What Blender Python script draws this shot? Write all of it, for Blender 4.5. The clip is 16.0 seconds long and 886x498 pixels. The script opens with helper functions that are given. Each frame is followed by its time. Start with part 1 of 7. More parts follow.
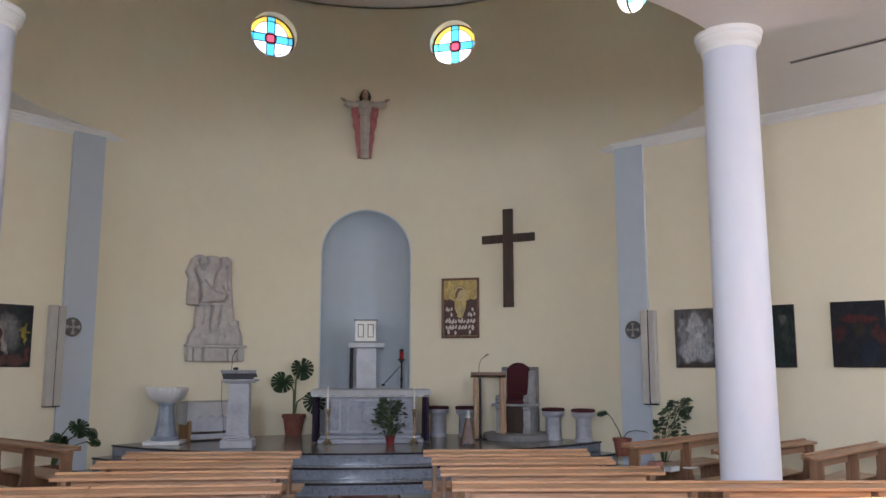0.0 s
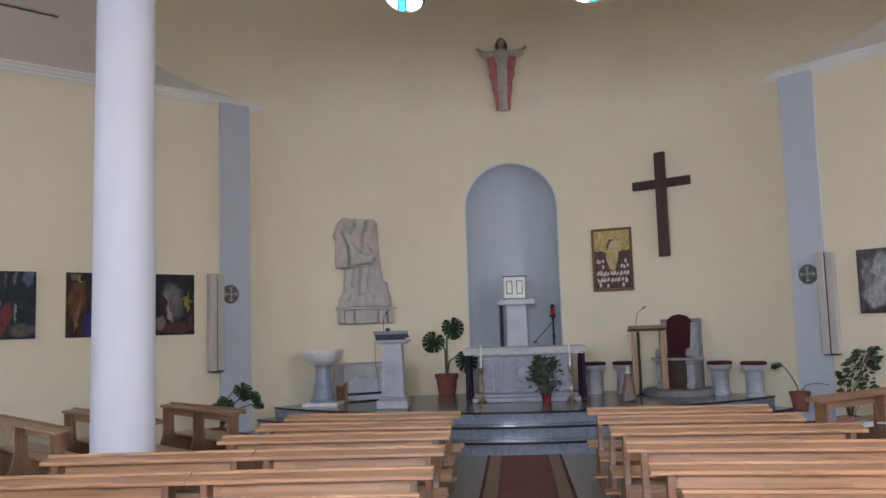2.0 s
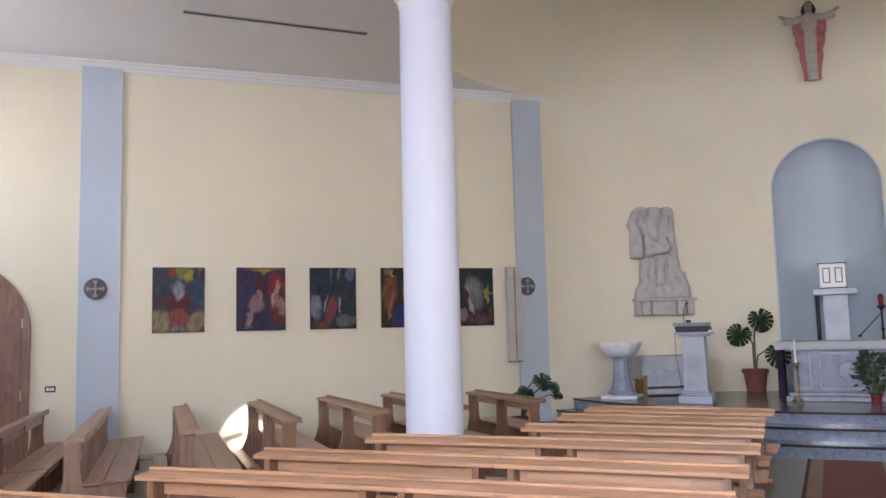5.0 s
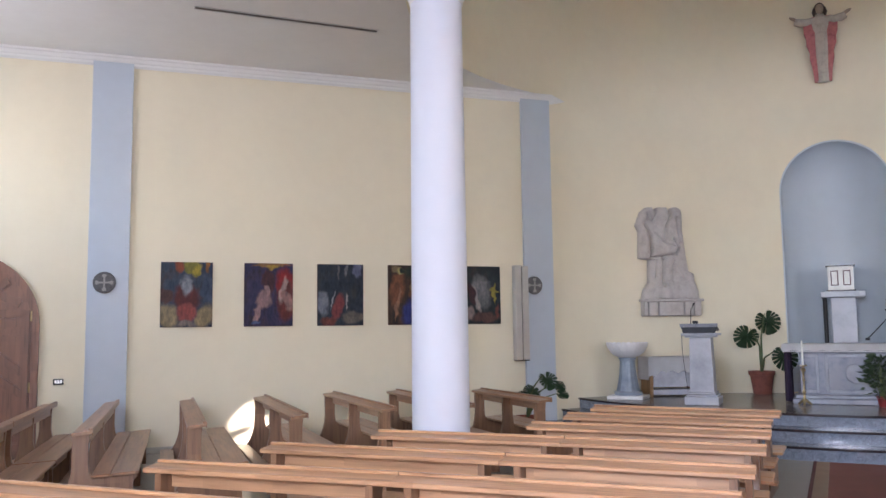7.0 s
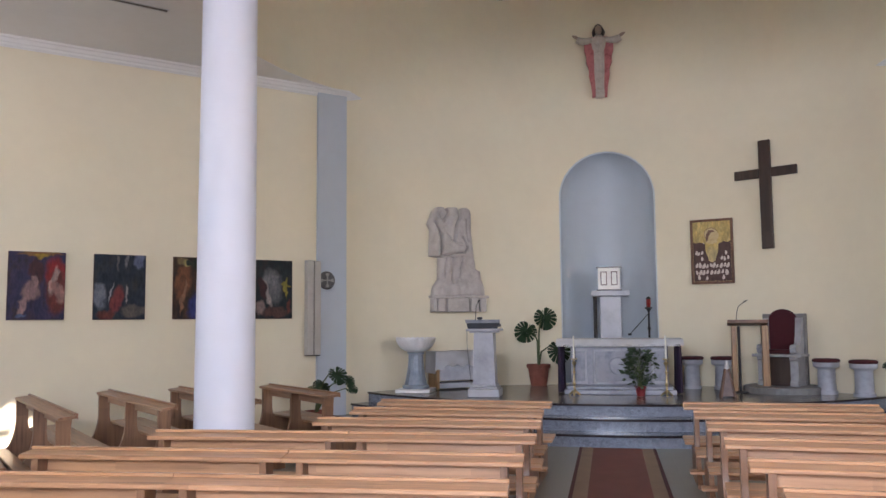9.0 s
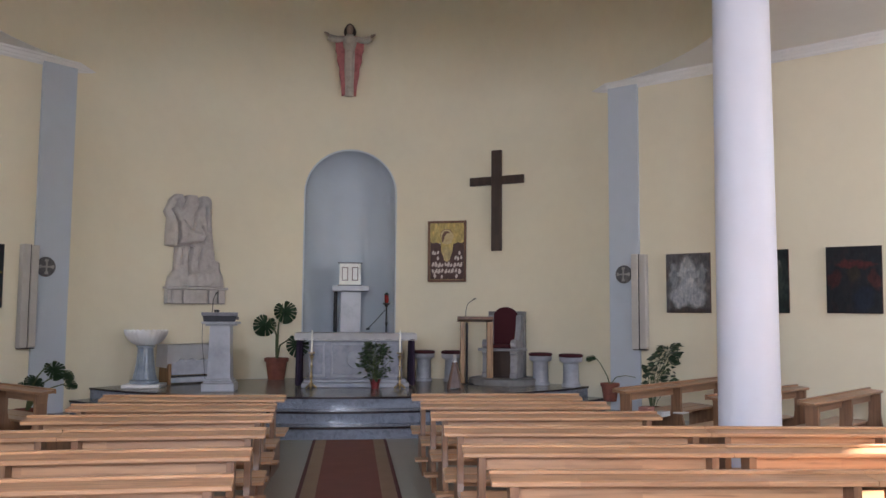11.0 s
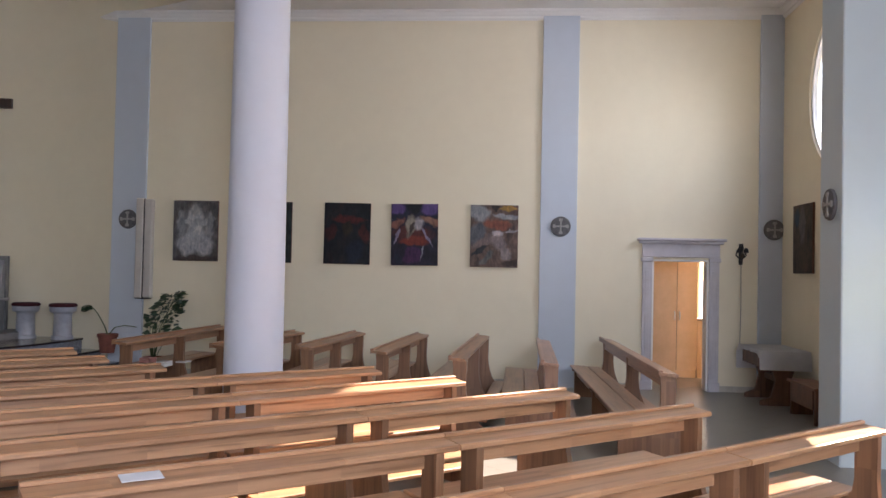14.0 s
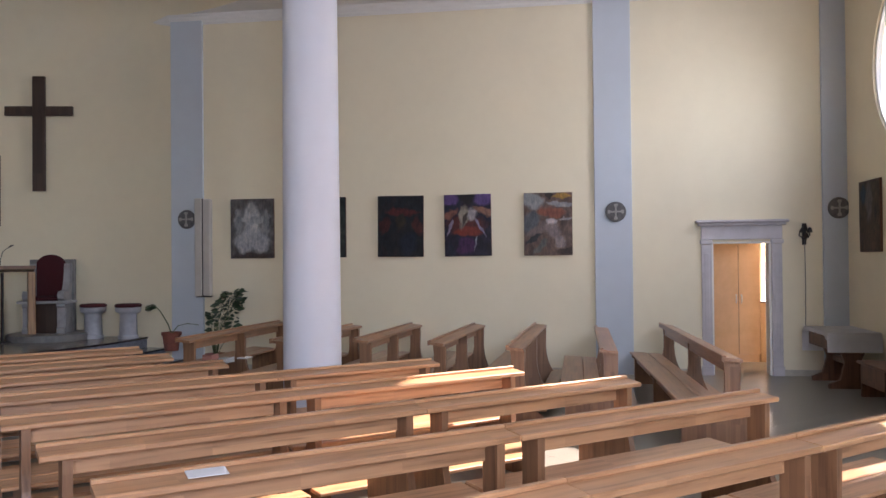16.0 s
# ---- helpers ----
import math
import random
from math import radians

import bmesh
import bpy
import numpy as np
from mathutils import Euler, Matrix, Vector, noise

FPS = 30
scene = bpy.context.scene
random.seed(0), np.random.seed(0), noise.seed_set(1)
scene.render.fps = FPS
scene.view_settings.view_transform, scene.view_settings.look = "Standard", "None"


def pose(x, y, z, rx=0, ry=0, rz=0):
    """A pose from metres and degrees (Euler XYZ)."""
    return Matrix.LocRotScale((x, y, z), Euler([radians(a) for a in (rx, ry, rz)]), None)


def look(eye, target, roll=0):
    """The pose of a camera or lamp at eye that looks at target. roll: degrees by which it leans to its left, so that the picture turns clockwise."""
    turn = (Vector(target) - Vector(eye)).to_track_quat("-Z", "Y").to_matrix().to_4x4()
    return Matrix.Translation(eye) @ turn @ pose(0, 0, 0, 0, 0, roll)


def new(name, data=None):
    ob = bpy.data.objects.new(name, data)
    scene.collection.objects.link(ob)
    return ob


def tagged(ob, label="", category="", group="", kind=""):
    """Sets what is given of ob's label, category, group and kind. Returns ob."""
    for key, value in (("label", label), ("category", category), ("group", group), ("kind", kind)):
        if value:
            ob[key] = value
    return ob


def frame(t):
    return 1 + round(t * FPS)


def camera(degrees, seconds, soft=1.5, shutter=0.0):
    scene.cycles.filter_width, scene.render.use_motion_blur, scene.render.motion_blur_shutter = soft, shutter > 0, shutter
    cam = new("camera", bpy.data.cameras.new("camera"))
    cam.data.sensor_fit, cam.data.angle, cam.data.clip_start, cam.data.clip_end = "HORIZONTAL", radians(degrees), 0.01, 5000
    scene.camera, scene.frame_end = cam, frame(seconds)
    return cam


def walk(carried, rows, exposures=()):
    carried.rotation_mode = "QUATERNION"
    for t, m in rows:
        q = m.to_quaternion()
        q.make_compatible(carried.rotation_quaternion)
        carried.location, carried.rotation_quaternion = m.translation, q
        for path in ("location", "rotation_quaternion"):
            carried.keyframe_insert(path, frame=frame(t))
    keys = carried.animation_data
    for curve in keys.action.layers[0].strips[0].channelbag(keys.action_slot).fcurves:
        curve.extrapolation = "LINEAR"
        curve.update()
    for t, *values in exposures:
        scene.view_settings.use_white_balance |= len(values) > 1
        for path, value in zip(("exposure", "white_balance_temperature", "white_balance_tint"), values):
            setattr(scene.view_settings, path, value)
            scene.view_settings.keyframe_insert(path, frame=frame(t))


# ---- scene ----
cam = camera(56.96, 16.0)
PATH = [
    (0.0, look((0.134, 2.247, 1.822), (0.989, 12.105, 3.271), 0.03)),
    (0.5, look((0.051, 2.512, 1.796), (0.552, 12.414, 3.103), -0.77)),
    (1.0, look((-0.002, 2.663, 1.797), (0.133, 12.586, 3.027), -1.86)),
    (1.5, look((-0.006, 2.702, 1.792), (-0.279, 12.641, 2.864), -1.67)),
    (2.0, look((-0.003, 2.755, 1.790), (-0.847, 12.671, 2.773), -1.76)),
    (2.5, look((-0.022, 2.789, 1.785), (-1.619, 12.613, 2.754), -2.10)),
    (3.0, look((-0.037, 2.784, 1.788), (-2.390, 12.455, 2.757), -2.52)),
    (3.5, look((-0.056, 2.797, 1.773), (-3.060, 12.288, 2.723), -3.04)),
    (4.0, look((-0.057, 2.811, 1.764), (-3.527, 12.144, 2.685), -2.98)),
    (4.5, look((-0.068, 2.816, 1.756), (-3.919, 11.995, 2.711), -2.17)),
    (4.7, look((-0.068, 2.816, 1.756), (-4.066, 11.929, 2.739), -1.83)),
    (5.75, look((-0.074, 2.806, 1.748), (-4.660, 11.625, 2.745), -1.20)),
    (6.8, look((-0.076, 2.795, 1.744), (-4.505, 11.706, 2.728), -0.82)),
    (7.0, look((-0.076, 2.795, 1.744), (-4.384, 11.765, 2.734), -0.75)),
    (7.5, look((-0.063, 2.789, 1.746), (-3.925, 11.962, 2.721), -0.69)),
    (8.0, look((-0.039, 2.793, 1.753), (-3.317, 12.195, 2.686), -0.57)),
    (8.5, look((-0.019, 2.785, 1.761), (-2.573, 12.410, 2.679), -0.51)),
    (8.7, look((-0.014, 2.781, 1.762), (-2.310, 12.471, 2.672), -0.52)),
    (10.8, look((0.067, 2.657, 1.772), (0.609, 12.609, 2.588), 0.33)),
    (11.0, look((0.069, 2.659, 1.772), (1.159, 12.567, 2.582), 0.40)),
    (11.5, look((0.070, 2.675, 1.768), (2.193, 12.419, 2.517), 0.94)),
    (12.0, look((0.085, 2.760, 1.773), (2.920, 12.327, 2.437), 1.83)),
    (12.5, look((0.133, 2.856, 1.787), (3.667, 12.191, 2.386), 1.78)),
    (13.0, look((0.115, 2.889, 1.785), (4.784, 11.720, 2.256), 1.39)),
    (13.5, look((0.075, 2.864, 1.786), (5.786, 11.066, 2.133), 1.18)),
    (14.0, look((0.059, 2.845, 1.791), (6.514, 10.479, 2.039), 1.24)),
    (14.5, look((0.065, 2.839, 1.791), (6.897, 10.139, 1.969), 0.82)),
    (15.0, look((0.065, 2.836, 1.795), (6.963, 10.076, 1.916), 0.38)),
    (15.5, look((0.066, 2.843, 1.788), (6.606, 10.406, 1.907), -0.18)),
    (16.0, look((0.078, 2.869, 1.794), (6.017, 10.913, 1.920), -0.55)),
]
walk(cam, PATH, [(0.0, 2.84, 7000, 22), (1.2, 2.88, 7000, 22), (2.0, 2.96, 6900, 23), (3.0, 3.34, 6800, 26), (4.5, 3.34, 6750, 26), (7.0, 3.4, 6750, 25), (8.5, 3.3, 6950, 26), (11.0, 2.84, 7150, 24), (12.7, 2.8, 7150, 25), (13.5, 2.52, 7100, 24), (15.0, 2.34, 7000, 25), (16.0, 2.44, 7050, 25)])

# ---------------------------------------------------------------- light
SUN_TRAVEL = Vector((-0.842, 0.082, -0.536)).normalized()
world = bpy.data.worlds.new("world")
scene.world = world
world.use_nodes = True
wn, wl = world.node_tree.nodes, world.node_tree.links
sky = wn.new("ShaderNodeTexSky")
sky.sky_type = "NISHITA"
sky.sun_disc = False
sky.sun_elevation = radians(32.4)
sky.sun_rotation = radians(90)
wl.new(sky.outputs[0], wn["Background"].inputs[0])
wn["Background"].inputs[1].default_value = 0.15
scene.view_settings.exposure = 0.0

sun_data = bpy.data.lights.new("sun", "SUN")
sun_data.energy = 5.0
sun_data.angle = radians(0.53)
sun_data.color = (1.0, 0.93, 0.82)
sun = new("sun", sun_data)
sun.matrix_world = Matrix.Translation((30, 8, 25)) @ SUN_TRAVEL.to_track_quat("-Z", "Y").to_matrix().to_4x4()


def window_light(x, y, z, facing, width, height, watts, colour=(0.74, 0.87, 1.0), spread=180):
    """The sky's light, in a window's opening; a deep reveal narrows its spread."""
    d = bpy.data.lights.new("window_light", "AREA")
    d.shape, d.size, d.size_y, d.energy, d.color = "RECTANGLE", width, height, watts, colour
    d.spread = radians(spread)
    ob = new("window_light", d)
    ob.matrix_world = Matrix.Translation((x, y, z)) @ Vector(facing).normalized().to_track_quat("-Z", "Y").to_matrix().to_4x4()
    return ob


# ---------------------------------------------------------------- materials
def material(name, colour, rough=0.6, metal=0.0):
    m = bpy.data.materials.new(name)
    m.use_nodes = True
    b = m.node_tree.nodes["Principled BSDF"]
    b.inputs["Base Color"].default_value = (*colour, 1)
    b.inputs["Roughness"].default_value = rough
    b.inputs["Metallic"].default_value = metal
    return m


def nodes_of(m):
    return m.node_tree.nodes, m.node_tree.links, m.node_tree.nodes["Principled BSDF"]


def noise_node(n, l, scale, detail=4, stretch=(1, 1, 1), rough=0.55, space="Object"):
    tc = n.new("ShaderNodeTexCoord")
    mp = n.new("ShaderNodeMapping")
    mp.inputs["Scale"].default_value = stretch
    if space == "World":
        tc = n.new("ShaderNodeNewGeometry")
        space = "Position"
    l.new(tc.outputs[space], mp.inputs["Vector"])
    t = n.new("ShaderNodeTexNoise")
    t.inputs["Scale"].default_value = scale
    t.inputs["Detail"].default_value = detail
    t.inputs["Roughness"].default_value = rough
    l.new(mp.outputs[0], t.inputs["Vector"])
    return t


def ramp(n, l, source, stops):
    r = n.new("ShaderNodeValToRGB")
    e = r.color_ramp.elements
    while len(e) < len(stops):
        e.new(0.5)
    for k, (p, c) in zip(e, stops):
        k.position, k.color = p, (*c, 1)
    l.new(source, r.inputs["Fac"])
    return r


def mix(n, l, kind, fac, a, b):
    m = n.new("ShaderNodeMix")
    m.data_type, m.blend_type = "RGBA", kind
    for socket, v in ((m.inputs[0], fac), (m.inputs[6], a), (m.inputs[7], b)):
        if isinstance(v, (int, float)):
            socket.default_value = v
        elif isinstance(v, tuple):
            socket.default_value = (*v, 1)
        else:
            l.new(v, socket)
    return m.outputs[2]


def bump(n, l, b, source, strength, distance):
    k = n.new("ShaderNodeBump")
    k.inputs["Strength"].default_value = strength
    k.inputs["Distance"].default_value = distance
    l.new(source, k.inputs["Height"])
    l.new(k.outputs[0], b.inputs["Normal"])


def plaster(name, colour, dirt=0.10, rough=0.85):
    """Painted plaster: faint clouds of wear and a fine roller grain."""
    m = material(name, colour, rough)
    n, l, b = nodes_of(m)
    big = noise_node(n, l, 0.6, 5)
    dark = tuple(c * (1 - dirt) for c in colour)
    light = tuple(min(1, c * (1 + dirt * 0.2)) for c in colour)
    base = ramp(n, l, big.outputs[0], [(0.3, dark), (0.7, light)])
    mid = noise_node(n, l, 5.0, 4)
    spot = ramp(n, l, mid.outputs[0], [(0.35, (0.94, 0.93, 0.92)), (0.62, (1, 1, 1))])
    l.new(mix(n, l, "MULTIPLY", 0.28, base.outputs[0], spot.outputs[0]), b.inputs["Base Color"])
    fine = noise_node(n, l, 160, 3)
    bump(n, l, b, fine.outputs[0], 0.15, 0.002)
    return m


def stone(name, a, c, rough=0.4, scale=3.0, speck=0.0):
    """Veined or speckled stone."""
    m = material(name, a, rough)
    n, l, b = nodes_of(m)
    w = noise_node(n, l, scale, 8, rough=0.65)
    col = ramp(n, l, w.outputs[0], [(0.32, c), (0.52, a), (0.75, tuple(min(1, k * 1.12) for k in a))]).outputs[0]
    if speck:
        s = noise_node(n, l, 140, 2)
        sp = ramp(n, l, s.outputs[0], [(0.42, (1 - speck,) * 3), (0.58, (1, 1, 1))])
        col = mix(n, l, "MULTIPLY", 1.0, col, sp.outputs[0])
    l.new(col, b.inputs["Base Color"])
    fine = noise_node(n, l, 60, 4)
    bump(n, l, b, fine.outputs[0], 0.1, 0.002)
    return m


def wood(name, light, dark, rough=0.38, lamella=0.045, axis=0, coat=0.0):
    """Laminated boards: finger-jointed strips along one axis, with grain."""
    m = material(name, light, rough)
    n, l, b = nodes_of(m)
    tc = n.new("ShaderNodeTexCoord")
    info = n.new("ShaderNodeObjectInfo")
    shift = n.new("ShaderNodeVectorMath")
    shift.operation = "ADD"
    mul = n.new("ShaderNodeVectorMath")
    mul.operation = "SCALE"
    comb = n.new("ShaderNodeCombineXYZ")
    for k in range(3):
        l.new(info.outputs["Random"], comb.inputs[k])
    l.new(comb.outputs[0], mul.inputs[0])
    mul.inputs["Scale"].default_value = 37.0
    l.new(tc.outputs["Object"], shift.inputs[0])
    l.new(mul.outputs[0], shift.inputs[1])
    cell_map = n.new("ShaderNodeMapping")
    sizes = [1 / lamella] * 3
    sizes[axis] = 1 / 0.55
    cell_map.inputs["Scale"].default_value = sizes
    l.new(shift.outputs[0], cell_map.inputs["Vector"])
    cells = n.new("ShaderNodeTexWhiteNoise")
    cells.noise_dimensions = "3D"
    snap = n.new("ShaderNodeVectorMath")
    snap.operation = "FLOOR"
    l.new(cell_map.outputs[0], snap.inputs[0])
    l.new(snap.outputs[0], cells.inputs["Vector"])
    grain_map = n.new("ShaderNodeMapping")
    stretch = [34.0] * 3
    stretch[axis] = 2.2
    grain_map.inputs["Scale"].default_value = stretch
    l.new(shift.outputs[0], grain_map.inputs["Vector"])
    grain = n.new("ShaderNodeTexNoise")
    grain.inputs["Scale"].default_value = 1.0
    grain.inputs["Detail"].default_value = 5
    l.new(grain_map.outputs[0], grain.inputs["Vector"])
    tone = ramp(n, l, cells.outputs["Value"], [(0.0, dark), (0.45, tuple((p + q) / 2 for p, q in zip(light, dark))), (1.0, light)])
    lines = ramp(n, l, grain.outputs[0], [(0.28, (0.48, 0.40, 0.34)), (0.42, (0.90, 0.87, 0.85)), (0.55, (1.0, 1.0, 1.0)), (0.74, (1.14, 1.13, 1.12))])
    l.new(mix(n, l, "MULTIPLY", 0.8, tone.outputs[0], lines.outputs[0]), b.inputs["Base Color"])
    bump(n, l, b, grain.outputs[0], 0.08, 0.001)
    b.inputs["Coat Weight"].default_value = coat
    b.inputs["Coat Roughness"].default_value = 0.42
    b.inputs["Coat IOR"].default_value = 1.55
    return m


CREAM = plaster("cream_paint", (0.80, 0.72, 0.555), 0.06)
OCHRE = plaster("ochre_paint", (0.80, 0.65, 0.47))
BLUE = plaster("blue_grey_paint", (0.52, 0.575, 0.65), 0.06)
PIER = plaster("pale_blue_pier_paint", (0.57, 0.66, 0.71), 0.06)
NICHE = plaster("niche_blue_paint", (0.55, 0.61, 0.675), 0.06)
WHITE = plaster("white_paint", (0.80, 0.79, 0.78), 0.04)
COLUMN = plaster("column_white_paint", (0.64, 0.665, 0.76), 0.03, 0.6)
WOOD = wood("oiled_ash_wood", (0.575, 0.311, 0.165), (0.44, 0.229, 0.119), 0.42, coat=0.75)
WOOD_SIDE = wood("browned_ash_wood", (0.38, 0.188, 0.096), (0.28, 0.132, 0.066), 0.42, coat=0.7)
# same ash at half tone: shade on the upright ends put into the colour
WOOD_Z_SHADED = wood("oiled_ash_upright_shaded", (0.29, 0.145, 0.076), (0.205, 0.10, 0.053), 0.42, axis=2, coat=0.4)
GRANITE = stone("grey_granite", (0.27, 0.30, 0.37), (0.17, 0.20, 0.255), 0.14, 14, 0.45)
NOSING = stone("brown_granite", (0.035, 0.024, 0.027), (0.018, 0.012, 0.014), 0.25, 9, 0.3)
MARBLE = stone("grey_white_marble", (0.41, 0.42, 0.47), (0.29, 0.30, 0.35), 0.35, 2.2)
MARBLE_WHITE = stone("white_marble", (0.78, 0.76, 0.77), (0.66, 0.64, 0.66), 0.4, 3)
MARBLE_BLUE = stone("blue_grey_marble", (0.25, 0.295, 0.36), (0.17, 0.205, 0.26), 0.35, 4)
SKIRT = stone("skirting_stone", (0.52, 0.48, 0.42), (0.42, 0.38, 0.33), 0.4, 5)


# ---------------------------------------------------------------- mesh helpers
def part(name, bm, mat, parent=None, label="", m=None):
    """One mesh object out of a bmesh, under a thing or a part."""
    me = bpy.data.meshes.new(name)
    bmesh.ops.recalc_face_normals(bm, faces=bm.faces)
    bm.to_mesh(me)
    bm.free()
    for k in (mat if isinstance(mat, (list, tuple)) else [mat]):
        me.materials.append(k)
    ob = new(name, me)
    if parent is not None:
        ob.parent = parent
    if m is not None:
        ob.matrix_local = m
    if label:
        ob["label"] = label
    return ob


def thing(name, m, label, category, group=""):
    ob = new(name)
    ob.empty_display_size = 0.1
    ob.matrix_world = m
    return tagged(ob, label, category, group)


def smooth(ob, angle=40):
    me = ob.data
    for p in me.polygons:
        p.use_smooth = True
    bm = bmesh.new()
    bm.from_mesh(me)
    lim = radians(angle)
    for e in bm.edges:
        if len(e.link_faces) == 2 and e.calc_face_angle(0) > lim:
            e.smooth = False
    bm.to_mesh(me)
    bm.free()
    return ob


def box(bm, x0, x1, y0, y1, z0, z1, b=0.004, m=None, index=0):
    """A block with chamfered edges."""
    b = min(b, (x1 - x0) * 0.45, (y1 - y0) * 0.45, (z1 - z0) * 0.45)
    vs = []
    for x, sx in ((x0, 1), (x1, -1)):
        for y, sy in ((y0, 1), (y1, -1)):
            for z, sz in ((z0, 1), (z1, -1)):
                for dx, dy, dz in ((0, b, b), (b, 0, b), (b, b, 0)):
                    v = Vector((x + sx * dx, y + sy * dy, z + sz * dz))
                    vs.append(bm.verts.new(m @ v if m else v))
    r = bmesh.ops.convex_hull(bm, input=vs)
    if index:
        for g in r["geom"]:
            if isinstance(g, bmesh.types.BMFace):
                g.material_index = index
    return bm


def prism(bm, outline, d0, d1, m=None, b=0.0):
    """An outline of (a, c) drawn in x and z, pushed from y = d0 to y = d1."""
    def ring(d):
        return [bm.verts.new((m @ Vector((a, d, c))) if m else Vector((a, d, c))) for a, c in outline]
    p, q = ring(d0), ring(d1)
    faces = [bm.faces.new(p), bm.faces.new(list(reversed(q)))]
    n = len(p)
    for i in range(n):
        bm.faces.new((p[i], q[i], q[(i + 1) % n], p[(i + 1) % n]))
    for f in faces:
        f.normal_update()
    bmesh.ops.triangulate(bm, faces=faces, ngon_method="EAR_CLIP")
    return bm


def lathe(bm, profile, seg=24, m=None, a0=0.0, a1=2 * math.pi):
    """Turns (radius, height) pairs round z."""
    full = abs(a1 - a0 - 2 * math.pi) < 1e-6
    k = seg if full else seg + 1
    rings = []
    for r, z in profile:
        ring = []
        for i in range(k):
            a = a0 + (a1 - a0) * i / seg
            v = Vector((r * math.cos(a), r * math.sin(a), z))
            ring.append(bm.verts.new(m @ v if m else v))
        rings.append(ring)
    for p, q in zip(rings, rings[1:]):
        for i in range(seg):
            j = (i + 1) % k
            bm.faces.new((p[i], p[j], q[j], q[i]))
    if full and profile[0] != profile[-1]:
        for ring, r in ((rings[0], profile[0][0]), (rings[-1], profile[-1][0])):
            if r > 1e-4:
                bm.faces.new(ring)
    bmesh.ops.remove_doubles(bm, verts=bm.verts, dist=1e-5)
    return bm


def tube(bm, points, radius, seg=8, m=None):
    """A round bar along points; radius is one number or one for each point."""
    pts = [Vector(p) for p in points]
    rad = radius if isinstance(radius, (list, tuple)) else [radius] * len(pts)
    rings = []
    for i, p in enumerate(pts):
        d = (pts[min(i + 1, len(pts) - 1)] - pts[max(i - 1, 0)]).normalized()
        u = d.orthogonal().normalized() if i == 0 else (u - d * u.dot(d)).normalized()
        w = d.cross(u)
        ring = []
        for k in range(seg):
            a = 2 * math.pi * k / seg
            v = p + (u * math.cos(a) + w * math.sin(a)) * rad[i]
            ring.append(bm.verts.new(m @ v if m else v))
        rings.append(ring)
    for p, q in zip(rings, rings[1:]):
        for k in range(seg):
            bm.faces.new((p[k], p[(k + 1) % seg], q[(k + 1) % seg], q[k]))
    bm.faces.new(rings[0])
    bm.faces.new(rings[-1])
    return bm


def circle(cx, cz, r, n=48):
    return [(cx + r * math.cos(2 * math.pi * i / n), cz + r * math.sin(2 * math.pi * i / n)) for i in range(n)]


def arch(x0, x1, z0, spring, rise=None, n=24):
    """A round-headed opening."""
    c, r = (x0 + x1) / 2, (x1 - x0) / 2
    rise = r if rise is None else rise
    return [(x0, z0)] + [(c - r * math.cos(math.pi * i / n), spring + rise * math.sin(math.pi * i / n)) for i in range(n + 1)] + [(x1, z0)]


def panel(outline, holes, thick, cuts=(), bend=None):
    """A wall drawn in (u, v) with holes through it, u and v in x and z, thick towards +y; cuts: u at which it is divided; bend maps each vertex."""
    bm = bmesh.new()
    edges = []
    loops = [outline] + list(holes)
    front = []
    for loop in loops:
        vs = [bm.verts.new((u, 0, v)) for u, v in loop]
        front.append(vs)
        edges += [bm.edges.new((vs[i], vs[(i + 1) % len(vs)])) for i in range(len(vs))]
    bmesh.ops.triangle_fill(bm, use_beauty=True, use_dissolve=False, edges=edges)
    faces = list(bm.faces)
    back = {}
    for vs in front:
        for v in vs:
            back[v] = bm.verts.new((v.co.x, thick, v.co.z))
    for f in faces:
        bm.faces.new([back[v] for v in reversed(f.verts)])
    for vs in front:
        for i in range(len(vs)):
            a, b = vs[i], vs[(i + 1) % len(vs)]
            bm.faces.new((a, b, back[b], back[a]))
    for u in cuts:
        bmesh.ops.bisect_plane(bm, geom=bm.verts[:] + bm.edges[:] + bm.faces[:], plane_co=(u, 0, 0), plane_no=(1, 0, 0))
    if bend:
        for v in bm.verts:
            v.co = bend(v.co)
    return bm


# ---------------------------------------------------------------- the plan
S = math.sqrt(0.5)
WALL = 14.964          # distance of the side walls from the origin
ROUND_Y, ROUND_R = 13.9, 5.3   # the drum
FLOOR_STEP = 0.175
DAIS = 3 * FLOOR_STEP
HIGH, LOW = 5.92, 5.25    # ceilings over the side bays and over the entrance
RING = 9.6


def side_frame(side):
    """Local axes of a side wall: x along it away from the altar, y outwards, z up."""
    ax = Vector((side * S, -S, 0))
    out = Vector((side * S, S, 0))
    m = Matrix(((ax.x, out.x, 0, out.x * WALL), (ax.y, out.y, 0, out.y * WALL), (0, 0, 1, 0), (0, 0, 0, 1)))
    return m


def along(side, x, y):
    return side * S * x - S * y


def bend_round(r):
    def f(co):
        a = co.x / r
        rr = r + co.y
        return Vector((rr * math.sin(a), ROUND_Y + rr * math.cos(a), co.z))
    return f


def structure(name, bm, mat, label, m=None, category="wall"):
    ob = part(name, bm, mat, None, "", m)
    return tagged(ob, label, category, "", "structure")


U_START = along(1, 4.57, 16.59)     # pilaster by the altar
U_CORNER = along(1, 12.11, 9.05)    # outer corner of the bay
U_DOOR = (along(1, 10.73, 10.43), along(1, 11.34, 9.82))
